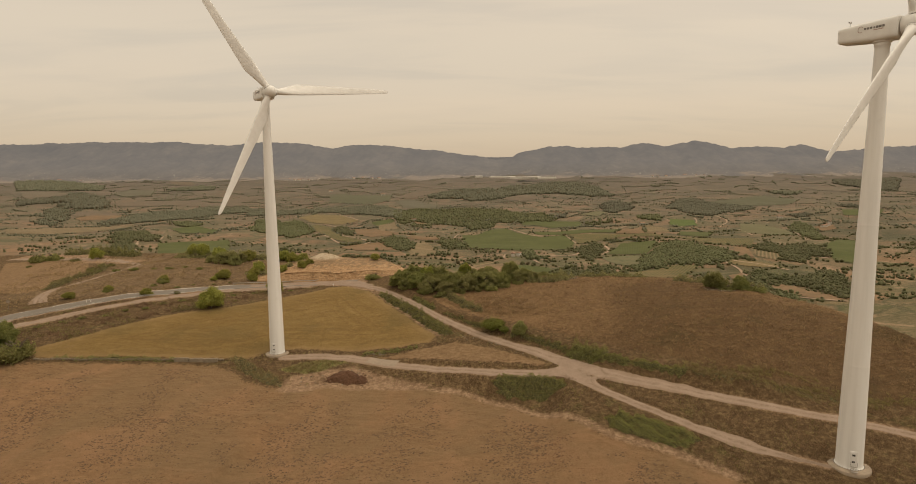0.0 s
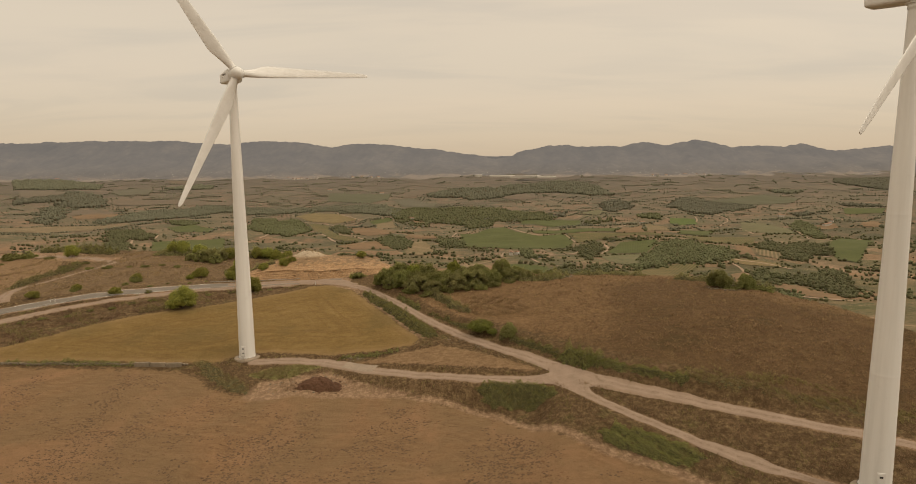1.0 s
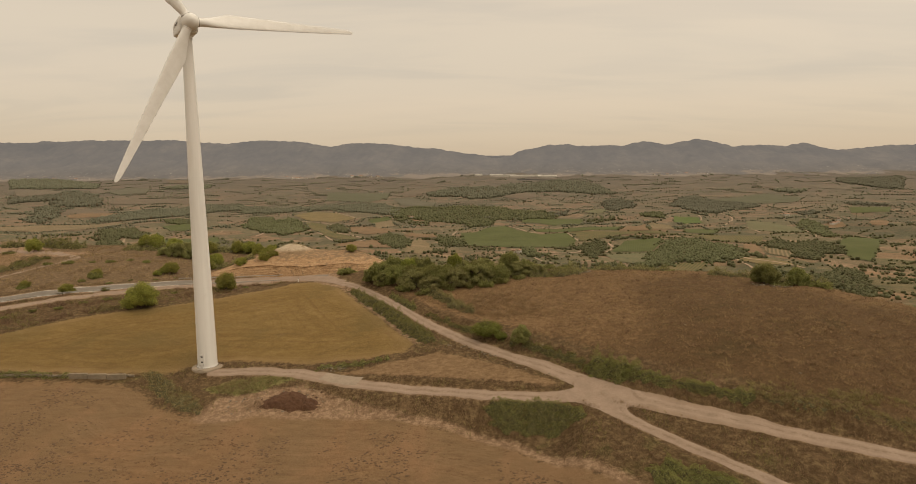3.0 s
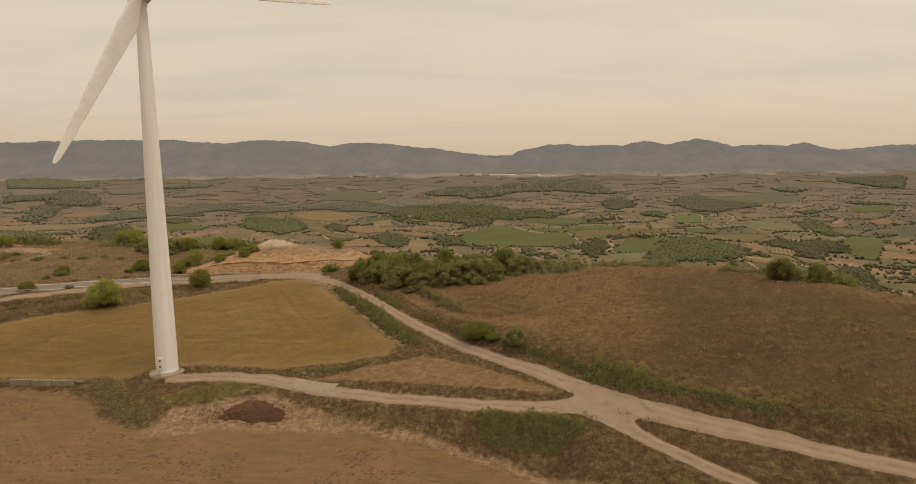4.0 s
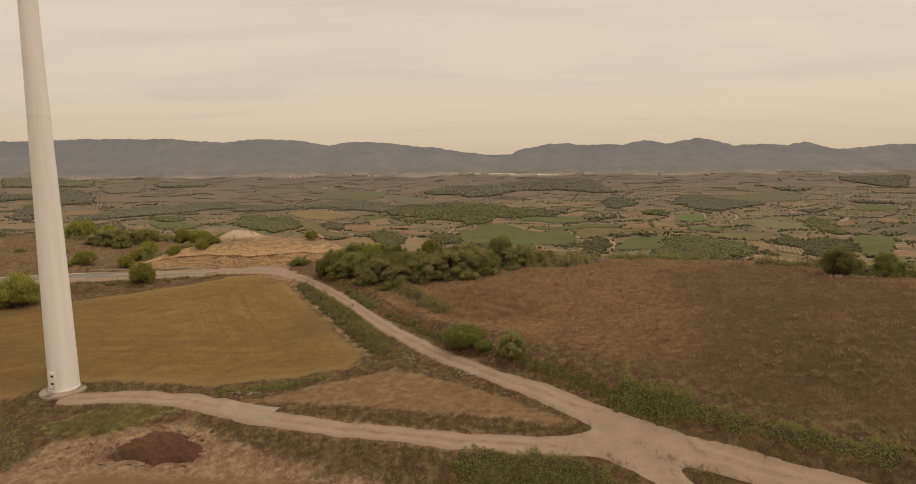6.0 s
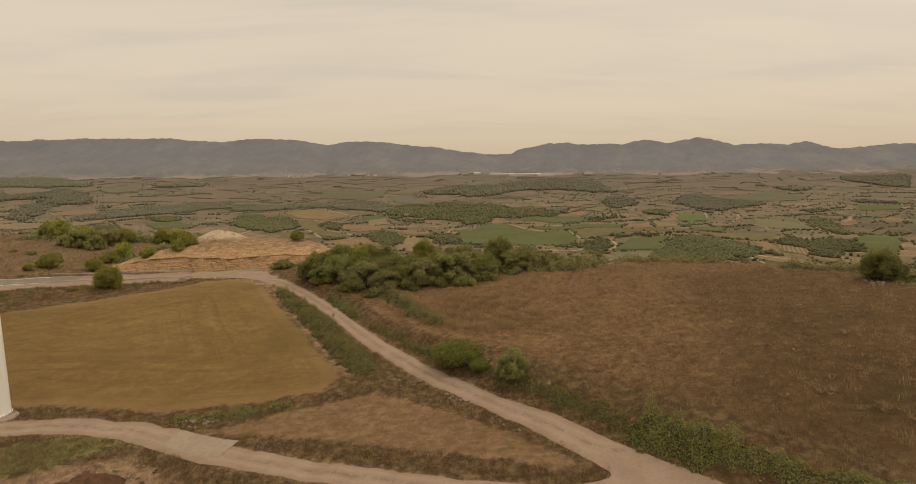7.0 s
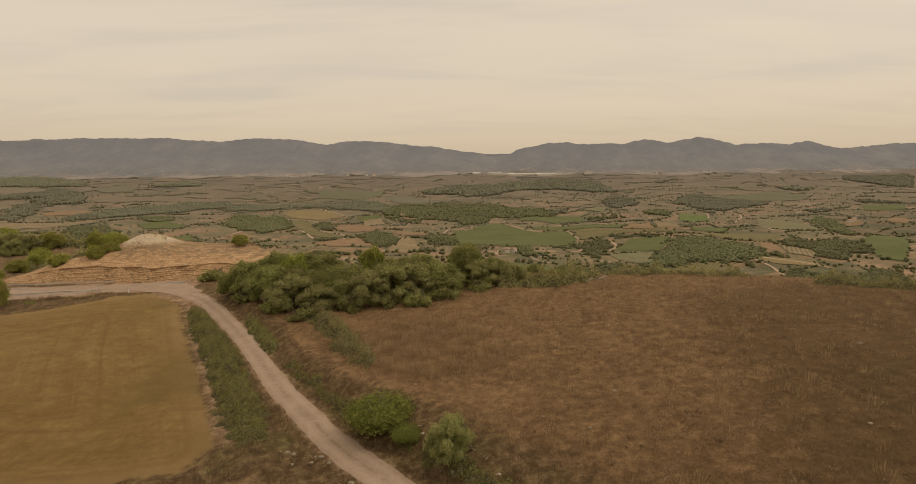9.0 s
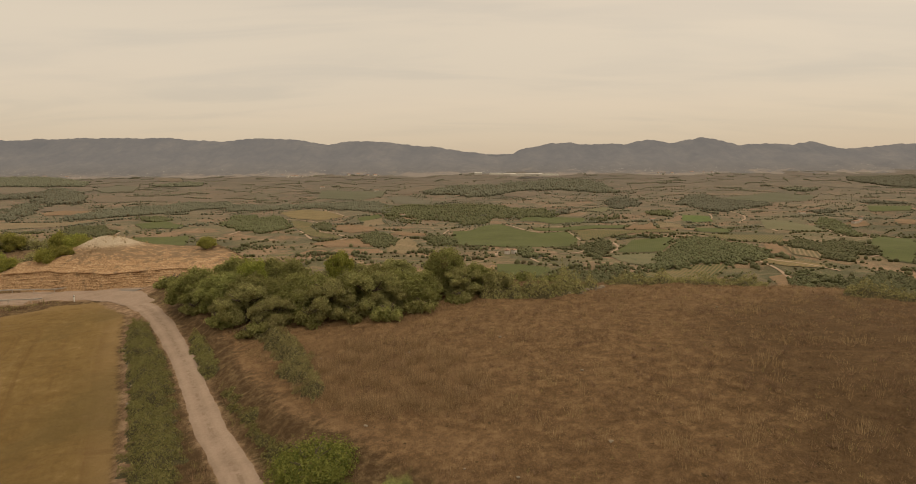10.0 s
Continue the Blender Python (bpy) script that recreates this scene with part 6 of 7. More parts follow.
sign(-172.5, 207.5, 3.6, 1.1, 20)
MARKER = bmesh_data("marker_post", block(0.22, 0.14, 1.5, 0.04, pose(0, 0, 0.65)), LINE)
for x, y in ((-144.8, 211.0), (-143.6, 211.6), (-55.5, 241.2)):
    ob = tagged(new("marker_post", MARKER), "slim white road marker post", "marker post", group="road marker posts")
    ob.matrix_basis = pose(x, y, gz(x, y))
    part("band", (block(0.23, 0.15, 0.22, 0.01, pose(0, 0, 1.15)), GREY), ob, "dark band")

# ---------------------------------------------------------------- the plain
RINGS = []


def field(kind, ring):
    """A plot that follows the roll of the plain."""
    RINGS.append(ring)
    a = np.array(ring, float)
    step = max(6.0, (a.max(0) - a.min(0)).max() / 22)
    bm = bmesh.new()
    vs = [bm.verts.new((q[0], q[1], 0)) for q in ring]
    bm.faces.new(vs)
    lo, hi = a.min(0) - step, a.max(0) + step
    for axis in (0, 1):
        k = lo[axis]
        while k < hi[axis]:
            co, no = ((k, 0, 0), (1, 0, 0)) if axis == 0 else ((0, k, 0), (0, 1, 0))
            bmesh.ops.bisect_plane(bm, geom=bm.verts[:] + bm.edges[:] + bm.faces[:], plane_co=co, plane_no=no)
            k += step
    if sum(q.normal.z for q in bm.faces) < 0:
        bmesh.ops.reverse_faces(bm, faces=bm.faces[:])
    bm.verts.ensure_lookup_table()
    xy = np.array([v.co[:2] for v in bm.verts])
    z = ground_z(xy[:, 0], xy[:, 1]) + 0.45 + 0.0004 * xy[:, 1]
    for v, q in zip(bm.verts, z):
        v.co.z = q
    # far plots take the copy with haze in its colour, where one exists
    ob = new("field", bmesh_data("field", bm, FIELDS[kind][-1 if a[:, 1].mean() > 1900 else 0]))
    text = {"green": "deep green crop field in the plain", "bright": "bright green crop field in the plain", "pale": "pale green meadow in the plain", "vine": "vineyard in rows on reddish soil in the plain", "vinetan": "dry vineyard in rows on tan soil", "tan": "bare tan soil plot in the plain", "clay": "bare reddish soil plot in the plain", "ochre": "ochre stubble plot in the plain", "floor": "shaded green floor of a wood in the plain"}[kind]
    tagged(ob, text, "field", kind="structure")


def lane(line):
    ob = strip("lane", line, 2.2, LANE, 0.9, step=12, ragged=0.5, cols=3, seed=len(line))
    tagged(ob, "pale dirt lane between plots", "lane", kind="structure")


LANE = surface("lane_dirt", plain_look((0.30, 0.215, 0.145), 0.95, 0.12, 0.05))
WOODS = []
field("green", [(10, 1253), (43, 1257), (86, 1341), (117, 1372), (136, 1263), (182, 1208), (238, 1234), (239, 1128), (220, 1062), (130, 1009), (12, 1039)])
field("green", [(280, 1004), (322, 1085), (395, 1093), (361, 1008), (331, 958), (308, 954), (265, 966)])
field("pale", [(240, 930), (271, 935), (319, 942), (295, 881), (270, 831), (252, 845), (237, 861)])
field("vine", [(-421, 1577), (-408, 1599), (-348, 1535), (-323, 1422), (-262, 1241), (-209, 1175), (-189, 1104), (-213, 1108), (-270, 1185), (-374, 1448)])
field("ochre", [(-507, 1738), (-490, 1882), (-395, 1873), (-301, 1672), (-355, 1607), (-439, 1653)])
field("clay", [(-299, 1498), (-211, 1454), (-135, 1306), (-149, 1235), (-193, 1221), (-242, 1309)])
field("clay", [(-222, 1026), (-194, 1071), (-133, 1130), (-114, 1060), (-103, 1001), (-179, 967)])
field("clay", [(-299, 2546), (-226, 2864), (-83, 2896), (-194, 2512)])
field("green", [(-636, 2775), (-322, 2717), (-298, 2449), (-342, 2208), (-540, 2340)])
field("pale", [(-278, 2390), (-188, 2445), (-78, 2196), (-85, 2116), (-196, 2075)])
field("clay", [(-1002, 2406), (-1053, 2704), (-962, 2715), (-881, 2534), (-918, 2435), (-956, 2329)])
field("clay", [(-723, 2420), (-636, 2390), (-584, 2273), (-694, 2309)])
field("pale", [(-1813, 2909), (-1879, 3208), (-1688, 3101), (-1555, 2819), (-1623, 2703)])
field("clay", [(-1482, 2367), (-1318, 2497), (-1063, 2382), (-907, 2380), (-866, 2278), (-1040, 2196), (-1397, 2273)])
field("clay", [(-1420, 2005), (-1344, 2039), (-1171, 1959), (-1183, 1891), (-1310, 1886)])
field("tan", [(-1244, 1514), (-1108, 1546), (-968, 1584), (-887, 1559), (-938, 1508), (-1001, 1439), (-1143, 1391)])
field("clay", [(-1273, 1831), (-1263, 1934), (-1083, 1887), (-1096, 1794), (-1183, 1728)])
field("green", [(-187, 329), (-637, 1164), (-592, 1171), (-490, 1178), (-464, 1116), (-157, 327), (-166, 319)])
field("green", [(-748, 1435), (-717, 1511), (-610, 1412), (-576, 1302), (-674, 1333)])
field("vinetan", [(-95, 1030), (-74, 1162), (-50, 1060), (-34, 946), (-57, 905), (-83, 929)])
field("clay", [(-114, 1203), (-100, 1255), (-45, 1219), (-38, 1182), (-75, 1178)])
field("vinetan", [(520, 1536), (546, 1433), (516, 1310), (411, 1203)])
field("clay", [(395, 1326), (509, 1513), (408, 1204), (352, 1224)])
field("green", [(167, 1270), (390, 1328), (353, 1241), (181, 1240)])
field("vine", [(251, 1237), (422, 1193), (447, 1143), (378, 1163), (321, 1155), (247, 1116)])
field("vinetan", [(530, 998), (544, 968), (564, 958), (511, 846), (479, 815), (478, 873)])
field("clay", [(497, 988), (524, 996), (470, 866), (450, 872), (466, 920)])
field("green", [(815, 1176), (853, 1130), (600, 821), (593, 858), (607, 893), (653, 971)])
field("pale", [(752, 1471), (791, 1441), (791, 1320), (739, 1204), (687, 1202), (644, 1248)])
field("vine", [(447, 1143), (571, 1155), (619, 1144), (549, 1023), (514, 1028), (466, 1049)])
field("green", [(529, 1313), (598, 1286), (544, 1189), (479, 1193)])
field("bright", [(626, 1624), (666, 1556), (630, 1446), (588, 1451), (581, 1512)])
field("clay", [(883, 1372), (931, 1367), (908, 1317), (845, 1299)])
field("clay", [(1176, 1577), (1197, 1551), (976, 1282), (956, 1315)])
field("vine", [(195, 712), (254, 776), (315, 815), (359, 808), (304, 727)])
field("ochre", [(412, 844), (439, 810), (452, 784), (457, 750), (414, 779), (400, 815)])
field("clay", [(358, 721), (386, 737), (384, 698), (367, 644), (107, 189), (104, 194), (349, 687)])
field("clay", [(385, 684), (394, 664), (399, 607), (401, 565), (392, 560), (371, 583), (370, 635)])
field("green", [(69, 796), (129, 773), (126, 717), (64, 732)])
field("green", [(206, 1719), (267, 1630), (364, 1639), (342, 1505), (238, 1371), (173, 1494)])
field("pale", [(395, 1779), (497, 1935), (493, 1818), (435, 1728)])
field("clay", [(192, 2463), (323, 2634), (383, 2429), (284, 2306)])
field("green", [(-252, 1600), (-197, 1653), (-183, 1608), (-223, 1523)])
field("tan", [(-228, 1553), (-180, 1588), (-155, 1459), (-193, 1391)])
field("clay", [(-112, 1604), (-73, 1542), (-103, 1503), (-125, 1581)])
field("clay", [(1590, 3037), (1644, 2918), (1652, 2698), (1572, 2794)])
field("tan", [(1845, 3006), (1992, 2956), (1876, 2602), (1798, 2756)])
field("clay", [(-1957, 3775), (-1801, 3770), (-1679, 3560), (-1800, 3517)])
field("tan", [(-2398, 3048), (-2289, 3107), (-2027, 2900), (-1993, 2758), (-2148, 2744)])
field("green", [(968, 2175), (1393, 2526), (1416, 2287), (1270, 2124), (1108, 2041)])
field("green", [(1323, 1907), (1462, 1895), (1299, 1693), (1202, 1718)])
WOODS.append((3, [(-3110, 3915), (-2921, 3981), (-2551, 3746), (-2197, 3442), (-2027, 3162), (-2139, 3117), (-2280, 3136), (-2479, 3147)]))
WOODS.append((3, [(-2008, 2876), (-1999, 2944), (-1690, 2641), (-1481, 2349), (-1374, 2157), (-1449, 2141), (-1626, 2321), (-1589, 2227), (-1672, 2330), (-1709, 2442), (-1787, 2528)]))
WOODS.append((2, [(-1983, 2544), (-2017, 2683), (-1826, 2490), (-1780, 2414), (-1831, 2359)]))
WOODS.append((3, [(-1070, 1651), (-1084, 1771), (-1104, 1870), (-1103, 1943), (-1024, 1974), (-983, 2046), (-969, 2186), (-780, 2097), (-739, 1994), (-847, 1930), (-834, 1760), (-845, 1656), (-920, 1646), (-1005, 1651), (-1032, 1609)]))
WOODS.append((3, [(-808, 1559), (-795, 1596), (-753, 1589), (-724, 1548), (-717, 1479), (-775, 1518)]))
WOODS.append((2, [(-1667, 3177), (-1506, 3313), (-1423, 3278), (-1364, 3080), (-1521, 3023)]))
WOODS.append((3, [(-766, 2012), (-703, 2057), (-593, 1971), (-562, 2030), (-440, 2067), (-365, 2102), (-281, 2096), (-203, 1967), (-183, 1666), (-275, 1821), (-415, 1959), (-523, 1930), (-551, 1844), (-623, 1841), (-713, 1905)]))
WOODS.append((3, [(-219, 1940), (-152, 2046), (-70, 2035), (30, 2012), (148, 1993), (216, 1890), (308, 1780), (298, 1672), (267, 1630), (163, 1543), (95, 1519), (81, 1377), (41, 1337), (0, 1469), (-37, 1492), (-109, 1570), (-186, 1633)]))
WOODS.append((3, [(-602, 1656), (-554, 1659), (-511, 1584), (-495, 1606), (-485, 1644), (-453, 1619), (-415, 1513), (-374, 1392), (-358, 1262), (-360, 1201), (-411, 1243), (-464, 1301), (-520, 1404), (-545, 1498)]))
WOODS.append((3, [(-343, 1532), (-333, 1563), (-297, 1490), (-257, 1347), (-247, 1263), (-285, 1332)]))
WOODS.append((3, [(-159, 1148), (-143, 1201), (-110, 1164), (-94, 1118), (-85, 1019), (-97, 986), (-115, 1016), (-143, 1082)]))
WOODS.append((1, [(-181, 1596), (-142, 1597), (-104, 1515), (-72, 1519), (-73, 1418), (-112, 1453)]))
WOODS.append((2, [(-40, 1142), (-17, 1158), (11, 1139), (17, 1059), (-7, 1044), (-29, 1085)]))
WOODS.append((3, [(-135, 2578), (-80, 2813), (34, 2970), (156, 3020), (212, 2948), (294, 3210), (468, 3301), (626, 3438), (731, 3288), (763, 3022), (748, 2849), (724, 2562), (609, 2513), (496, 2718), (328, 2677), (179, 2451), (55, 2377), (32, 2488), (-93, 2492)]))
WOODS.append((2, [(577, 2201), (641, 2273), (658, 2112), (641, 2027), (512, 1822), (522, 1995)]))
WOODS.append((2, [(290, 1777), (360, 1823), (334, 1732), (294, 1697)]))
WOODS.append((1, [(369, 1625), (411, 1635), (447, 1652), (490, 1609), (432, 1596), (366, 1515)]))
WOODS.append((2, [(554, 1707), (617, 1721), (613, 1666), (582, 1583), (545, 1632)]))
WOODS.append((3, [(928, 2313), (1007, 2391), (977, 2172), (1056, 2039), (1068, 1986), (984, 1903), (902, 1852), (767, 1682), (728, 1705), (791, 1956), (765, 2012)]))
WOODS.append((2, [(305, 1143), (332, 1121), (365, 1124), (362, 1085), (339, 1109), (305, 1099)]))
WOODS.append((2, [(213, 1027), (250, 1084), (279, 1117), (283, 1074), (270, 1016), (232, 934), (209, 874), (225, 995), (215, 1007)]))
WOODS.append((2, [(110, 972), (132, 994), (127, 887), (148, 899), (147, 885), (122, 845), (112, 847), (109, 885)]))
WOODS.append((3, [(348, 969), (386, 1031), (425, 1067), (442, 1050), (434, 983), (454, 968), (463, 942), (444, 900), (430, 852), (415, 844), (401, 826), (374, 808), (357, 819), (323, 824), (287, 808), (263, 791), (265, 812), (313, 909), (312, 923)]))
WOODS.append((3, [(548, 1005), (588, 1041), (594, 1005), (647, 1029), (644, 985), (620, 928), (611, 904), (594, 886), (580, 894), (511, 813), (492, 807), (515, 858), (537, 910), (526, 920), (512, 931)]))
WOODS.append((3, [(899, 1469), (899, 1437), (851, 1308), (823, 1250), (729, 1109), (732, 1140), (785, 1265), (816, 1351)]))
WOODS.append((2, [(390, 734), (408, 743), (409, 718), (427, 709), (412, 677), (400, 688), (103, 190)]))
WOODS.append((3, [(415, 688), (453, 693), (504, 752), (500, 717), (464, 656), (456, 633), (410, 574), (411, 588), (414, 621), (408, 644), (402, 662)]))
WOODS.append((2, [(100, 175), (105, 178), (378, 605), (361, 592), (364, 619)]))
WOODS.append((2, [(40, 222), (42, 218), (46, 220), (48, 217), (221, 792), (199, 729), (168, 735), (140, 760)]))
WOODS.append((2, [(49, 213), (51, 214), (242, 771), (219, 721), (209, 732)]))
WOODS.append((3, [(2345, 3469), (2797, 3518), (2136, 2705), (2126, 2860), (2137, 3122)]))
WOODS.append((2, [(1534, 2728), (1644, 2644), (1541, 2561), (1485, 2619)]))
WOODS.append((2, [(1418, 2068), (1485, 2076), (1512, 1982), (1484, 1945), (1414, 2033)]))
WOODS.append((2, [(1052, 1758), (1138, 1797), (1127, 1755), (1041, 1700)]))
WOODS.append((3, [(-836, 1334), (-812, 1365), (-757, 1332), (-690, 1248), (-672, 1231), (-673, 1183), (-713, 1198), (-199, 344)]))
WOODS.append((1, [(-1643, 2214), (-1643, 2296), (-1359, 1942), (-1284, 1832), (-1248, 1742), (-1153, 1575), (-1230, 1622), (-1305, 1698), (-1372, 1849)]))
WOODS.append((3, [(-2046, 2593), (-1957, 2585), (-1996, 2771), (-1929, 2780), (-1731, 2514), (-1767, 2434), (-1811, 2359), (-1816, 2287)]))
lane([(240, 1242), (239, 1158), (242, 1117)])
lane([(135, 899), (173, 941), (220, 995), (217, 1045)])
lane([(254, 965), (279, 1013), (288, 1065), (286, 1104)])
lane([(71, 861), (81, 915), (105, 902)])
lane([(116, 860), (123, 805), (146, 784)])
lane([(123, 1369), (162, 1233), (233, 1236)])
lane([(166, 1312), (241, 1311), (353, 1358), (472, 1525)])
lane([(629, 1332), (669, 1318), (644, 1202)])
lane([(413, 853), (421, 815), (439, 786), (451, 742)])
lane([(401, 818), (396, 772), (377, 713)])
lane([(-427, 1559), (-436, 1621), (-360, 1579), (-332, 1515), (-316, 1398), (-263, 1255), (-211, 1196), (-178, 1117), (-183, 1081)])
lane([(-524, 1763), (-501, 1921), (-411, 1901), (-294, 1669)])
lane([(-412, 1167), (-414, 1216), (-435, 1293), (-479, 1369)])
lane([(-195, 332), (-685, 1171), (-655, 1196), (-678, 1266)])
lane([(-251, 330), (-261, 349), (-262, 359)])
lane([(821, 1359), (742, 1191), (692, 1082)])
lane([(584, 1442), (656, 1515), (697, 1625)])
lane([(618, 1677), (602, 1452)])
lane([(384, 698), (359, 618), (367, 578), (402, 558)])
lane([(16, 1222), (-7, 1203), (1, 1272)])
lane([(627, 1333), (754, 1544), (786, 1688)])
lane([(585, 879), (607, 890), (616, 910)])
lane([(-352, 1362), (-282, 1208), (-225, 1075)])
lane([(-924, 1594), (-883, 1746), (-878, 1937), (-810, 2022)])
lane([(-315, 2572), (-286, 2448), (-217, 2495)])
lane([(815, 2882), (842, 2654)])


# ---------------------------------------------------------------- woods and hedgerows of the plain
def far_trees(name, x, y, wide, tall, seed, label, material=FARWOOD, lift=0.0):
    """Many small far crowns, uneven lumps, joined into one."""
    r = np.random.RandomState(seed)
    ico = bmesh.new()
    bmesh.ops.create_icosphere(ico, subdivisions=1, radius=1.0)
    base = np.array([v.co[:] for v in ico.verts])
    tri = np.array([[v.index for v in f.verts] for f in ico.faces])
    ico.free()
    n, k = len(x), len(base)
    z = ground_z(x, y) + lift
    v = base[None] * (1 + 0.22 * r.randn(n, k, 1))
    v[:, :, 2] = v[:, :, 2] * 0.62 + 0.42
    s = np.stack([wide / 2, wide / 2 * r.uniform(0.8, 1.2, n), tall], -1)
    v = v * s[:, None] + np.stack([x, y, z], -1)[:, None]
    f = tri[None] + (np.arange(n) * k)[:, None, None]
    ob = new(name, quick_mesh(name, v.reshape(-1, 3), f.reshape(-1, 3), material, True))
    return tagged(ob, label, "woodland", kind="stuff")


wr2 = np.random.RandomState(77)
for i, (dens, ring) in enumerate(WOODS):
    a = np.array(ring, float)
    lo, hi, mid = a.min(0), a.max(0), a.mean(0)
    area = abs(sum(p[0] * q[1] - q[0] * p[1] for p, q in zip(ring, ring[1:] + ring[:1]))) / 2
    if dens > 1 and lo[1] > 560:
        field("floor", [tuple(mid + 0.96 * (np.array(q) - mid)) for q in ring])
        RINGS.pop()
    size = 3.6 if mid[1] < 1100 else (4.4 if mid[1] < 1600 else (5.6 if mid[1] < 2300 else 9.0))
    want = int(min(4500, area / (size * size) * (0.30, 0.8, 1.35)[dens - 1]))
    m = int(want * 3 * (hi - lo).prod() / max(area, 1)) + 80
    x, y = wr2.uniform(lo[0] - 15, hi[0] + 15, m), wr2.uniform(lo[1] - 15, hi[1] + 15, m)
    root = min(math.sqrt(area), 150)
    ok = inside(x, y, ring) + 0.04 * root * waves(x, y, 0.4 * root, i) + 3 * waves(x, y, 25, i + 50) + 0.035 * root * wr2.randn(m) > 0
    ok &= (fall(x, y) > 0.45) & (y > 330)
    x, y = x[ok][:want], y[ok][:want]
    # stands of taller and lower trees
    tall = size * wr2.uniform(0.75, 1.35, len(x)) * (1 + 0.22 * waves(x, y, 60, i + 90))
    wide = size * wr2.uniform(1.0, 1.6, len(x))
    far_trees("woodland", x, y, wide, tall, i, "dark green pine wood in the plain" if dens > 1 else "open scatter of dull green trees in the plain", FARWOOD if mid[1] < 1750 else FARWOOD_HAZED)
    if mid[1] < 1150:
        # leafy lumps over the nearer crowns
        x, y, w8, t8 = (np.repeat(q, 4) for q in (x, y, wide, tall))
        x, y = x + wr2.randn(len(x)) * w8 * 0.26, y + wr2.randn(len(y)) * w8 * 0.26
        far_trees("woodland", x, y, w8 * wr2.uniform(0.28, 0.5, len(x)), t8 * wr2.uniform(0.20, 0.32, len(x)), i + 200, "leafy tops of the pine wood in the plain", FARWOOD, t8 * wr2.uniform(0.15, 0.80, len(x)))

hx, hy, hs = [], [], []
for i in range(1500):
    y0 = 640 + 3400 * wr2.rand() ** 1.1
    x0 = wr2.uniform(-0.92, 0.92) * (y0 + 60)
    a = wr2.choice([0.05, 0.3, 1.2, 2.9]) + wr2.randn() * 0.25
    n = wr2.randint(2, 15)
    gap = wr2.uniform(3, 8) * (1 + y0 / 4000)
    t = np.arange(n) * gap
    hx.append(x0 + np.cos(a) * t + wr2.randn(n) * 2)
    hy.append(y0 + np.sin(a) * t + wr2.randn(n) * 2)
    hs.append(np.full(n, 1.8 + 2.4 * wr2.rand()) * wr2.uniform(0.7, 1.3, n) * (1 + y0 / 6000))
for ring in RINGS:
    for (ax, ay), (bx, by) in zip(ring, ring[1:] + ring[:1]):
        n = int(math.hypot(bx - ax, by - ay) / wr2.uniform(5, 12) * wr2.choice([0, 0, 0.25, 0.6]))
        t = wr2.rand(n)
        hx.append(ax + (bx - ax) * t + wr2.randn(n) * 3)
        hy.append(ay + (by - ay) * t + wr2.randn(n) * 3)
        hs.append(wr2.uniform(1.6, 3.8, n) * (1 + ay / 7000))
hx, hy, hs = np.concatenate(hx), np.concatenate(hy), np.concatenate(hs)
free = np.ones(len(hx), bool)
for ring in RINGS:
    free &= inside(hx, hy, ring) < 3
free &= fall(hx, hy) > 0.93
near = hy < 1300
# single trees and bushes in loose drifts between the plots
n = 60000
sy = 560 + 2300 * wr2.rand(n) ** 1.3
sx = wr2.uniform(-0.92, 0.92, n) * (sy + 60)
drift = waves(sx, sy * 1.6, 260, 71) + 0.8 * waves(sx, sy * 1.6, 90, 72) + 0.6 * waves(sx, sy, 30, 73)
keep = (drift > wr2.uniform(0.35, 2.4, n)) & (fall(sx, sy) > 0.93)
for ring in RINGS:
    keep &= inside(sx, sy, ring) < 2
sx, sy = sx[keep][:9000], sy[keep][:9000]
ss = wr2.uniform(1.5, 3.6, len(sx)) * (1 + sy / 4500)
for q, material in ((sy < 1250, FARWOOD), (sy >= 1250, FARWOOD_HAZED)):
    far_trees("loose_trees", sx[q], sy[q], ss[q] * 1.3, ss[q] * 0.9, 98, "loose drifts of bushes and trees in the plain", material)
for q, material, text in ((free & near, FARWOOD, "scattered hedgerow trees between the plots"), (free & ~near, FARWOOD_HAZED, "scattered hedgerow trees in the outer plain")):
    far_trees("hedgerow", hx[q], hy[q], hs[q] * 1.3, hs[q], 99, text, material)


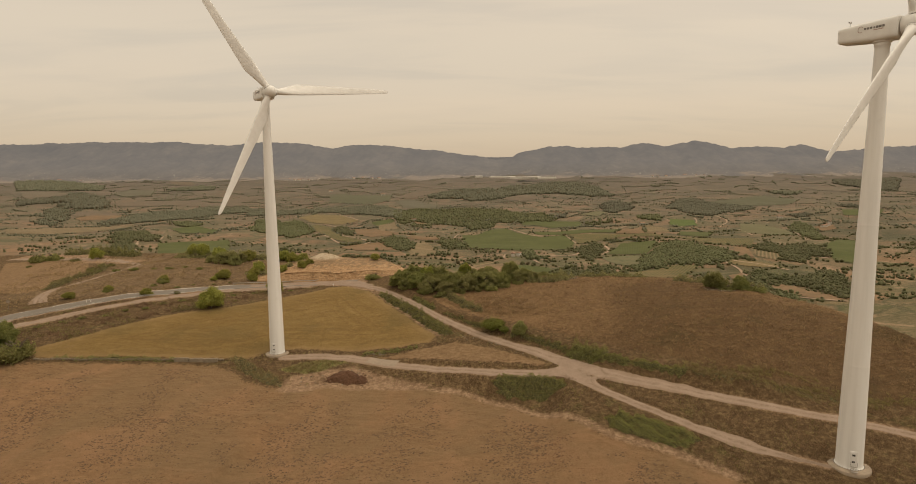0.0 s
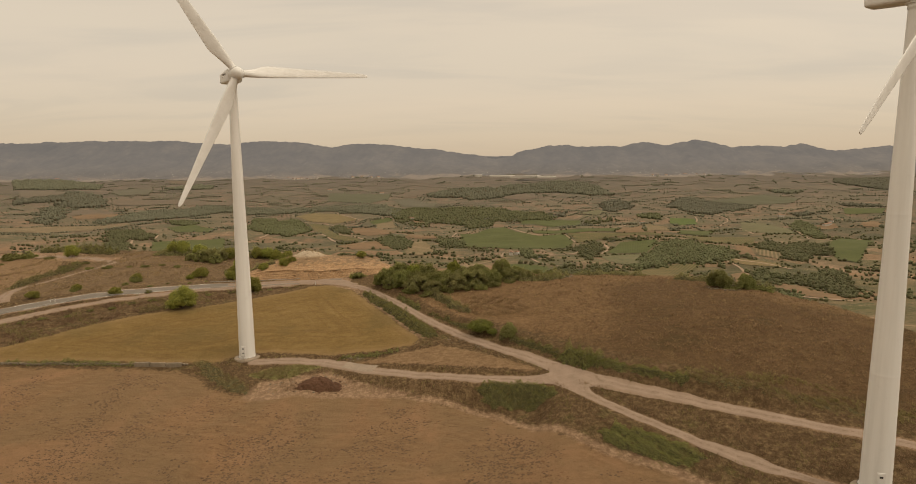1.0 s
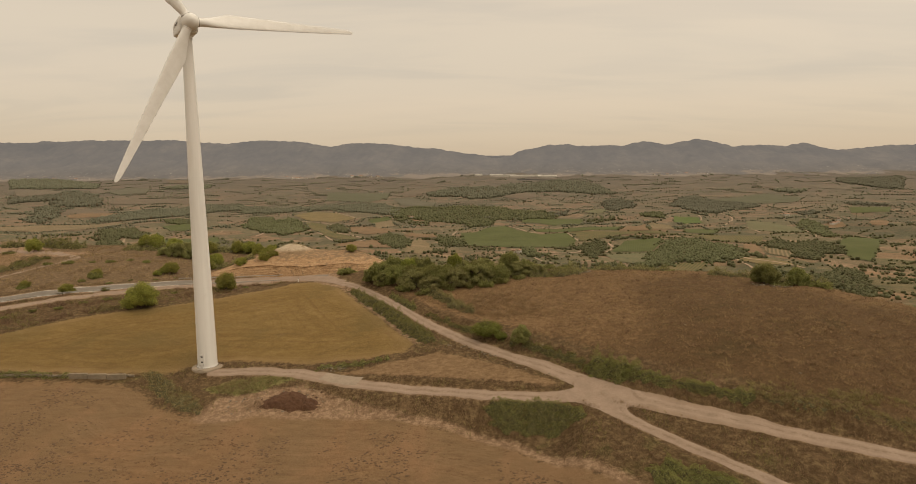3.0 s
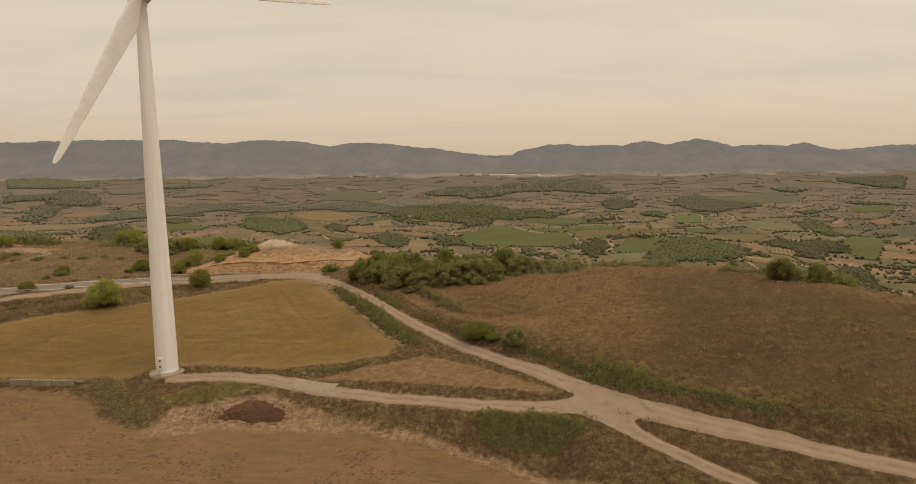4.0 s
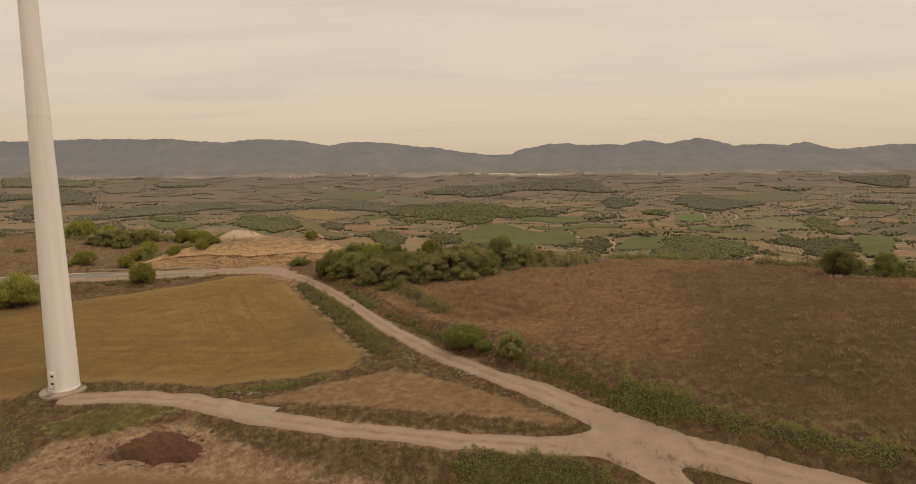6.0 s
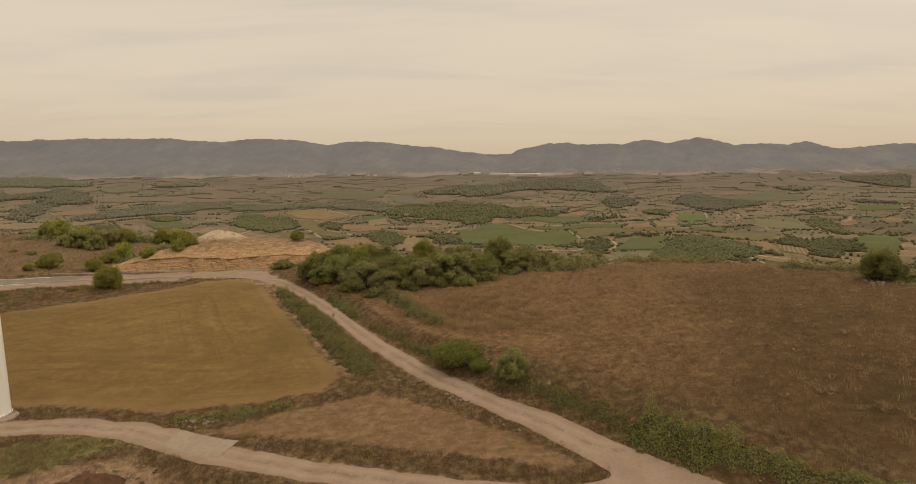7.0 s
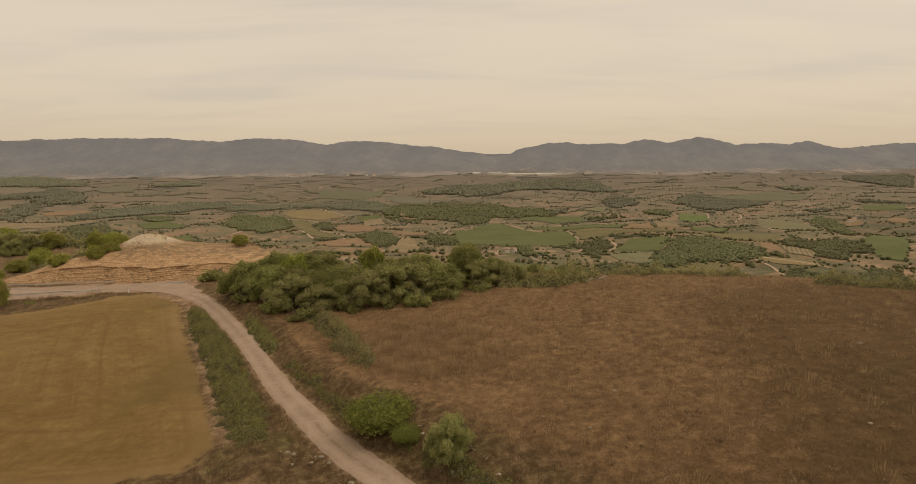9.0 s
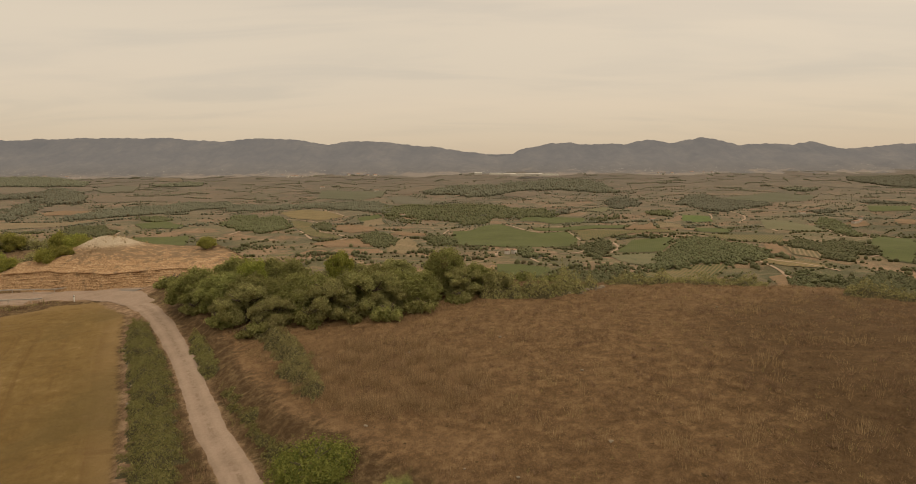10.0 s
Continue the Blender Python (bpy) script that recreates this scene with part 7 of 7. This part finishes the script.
def house(x, y, lx, ly, h, turn, label, roof_h=None, shed=False):
    t = tagged(new("house" if not shed else "warehouse"), label, "house" if not shed else "warehouse")
    t.matrix_basis = pose(x, y, gz(x, y), 0, 0, turn)
    part("wall", (block(lx, ly, h + 2, 0, pose(0, 0, h / 2 - 1)), PLASTER), t)
    bm = bmesh.new()
    k = roof_h or ly * 0.25
    a = [bm.verts.new(q) for q in ((-lx / 2 - 0.5, -ly / 2 - 0.5, h), (lx / 2 + 0.5, -ly / 2 - 0.5, h), (lx / 2 + 0.5, ly / 2 + 0.5, h), (-lx / 2 - 0.5, ly / 2 + 0.5, h), (-lx / 2 - 0.5, 0, h + k), (lx / 2 + 0.5, 0, h + k))]
    for q in ((0, 1, 5, 4), (2, 3, 4, 5), (0, 4, 3), (1, 2, 5), (3, 2, 1, 0)):
        bm.faces.new([a[i] for i in q])
    part("roof", (bm, PLASTER if shed else TILE), t, "low pale roof" if shed else "red tile roof")


for x, y, s in ((516, 1540, 14), (806, 1824, 16), (946, 1400, 14), (-666, 2920, 22), (-128, 1605, 13), (902, 1355, 14), (-370, 2750, 20), (952, 1630, 15), (89, 885, 11), (-1516, 2300, 18), (99, 890, 9), (915, 1362, 11)):
    house(x, y, s, s * 0.6, 5, (x * 7) % 90, "pale farmhouse with a tiled roof in the plain")
for x, y, lx, ly, turn in ((270, 3850, 90, 40, 5), (345, 3880, 120, 45, -4), (430, 3860, 140, 50, 3), (520, 3840, 110, 40, -6), (590, 3800, 90, 36, 4), (640, 3810, 70, 30, 0), (150, 3890, 50, 24, 8)):
    house(x, y, lx, ly, 11, turn, "long white warehouse at the foot of the mountains", 3, True)
vr = random.Random(9)
for i in range(34):
    cx, cy = ((1480, 3900), (1620, 3930), (-640, 3890), (-1050, 3860), (-2700, 3900))[i % 5]
    s = vr.uniform(12, 26)
    house(cx + vr.uniform(-130, 130), cy + vr.uniform(-50, 40), s, s * 0.7, vr.uniform(6, 11), vr.uniform(0, 90), "pale village house at the foot of the mountains")
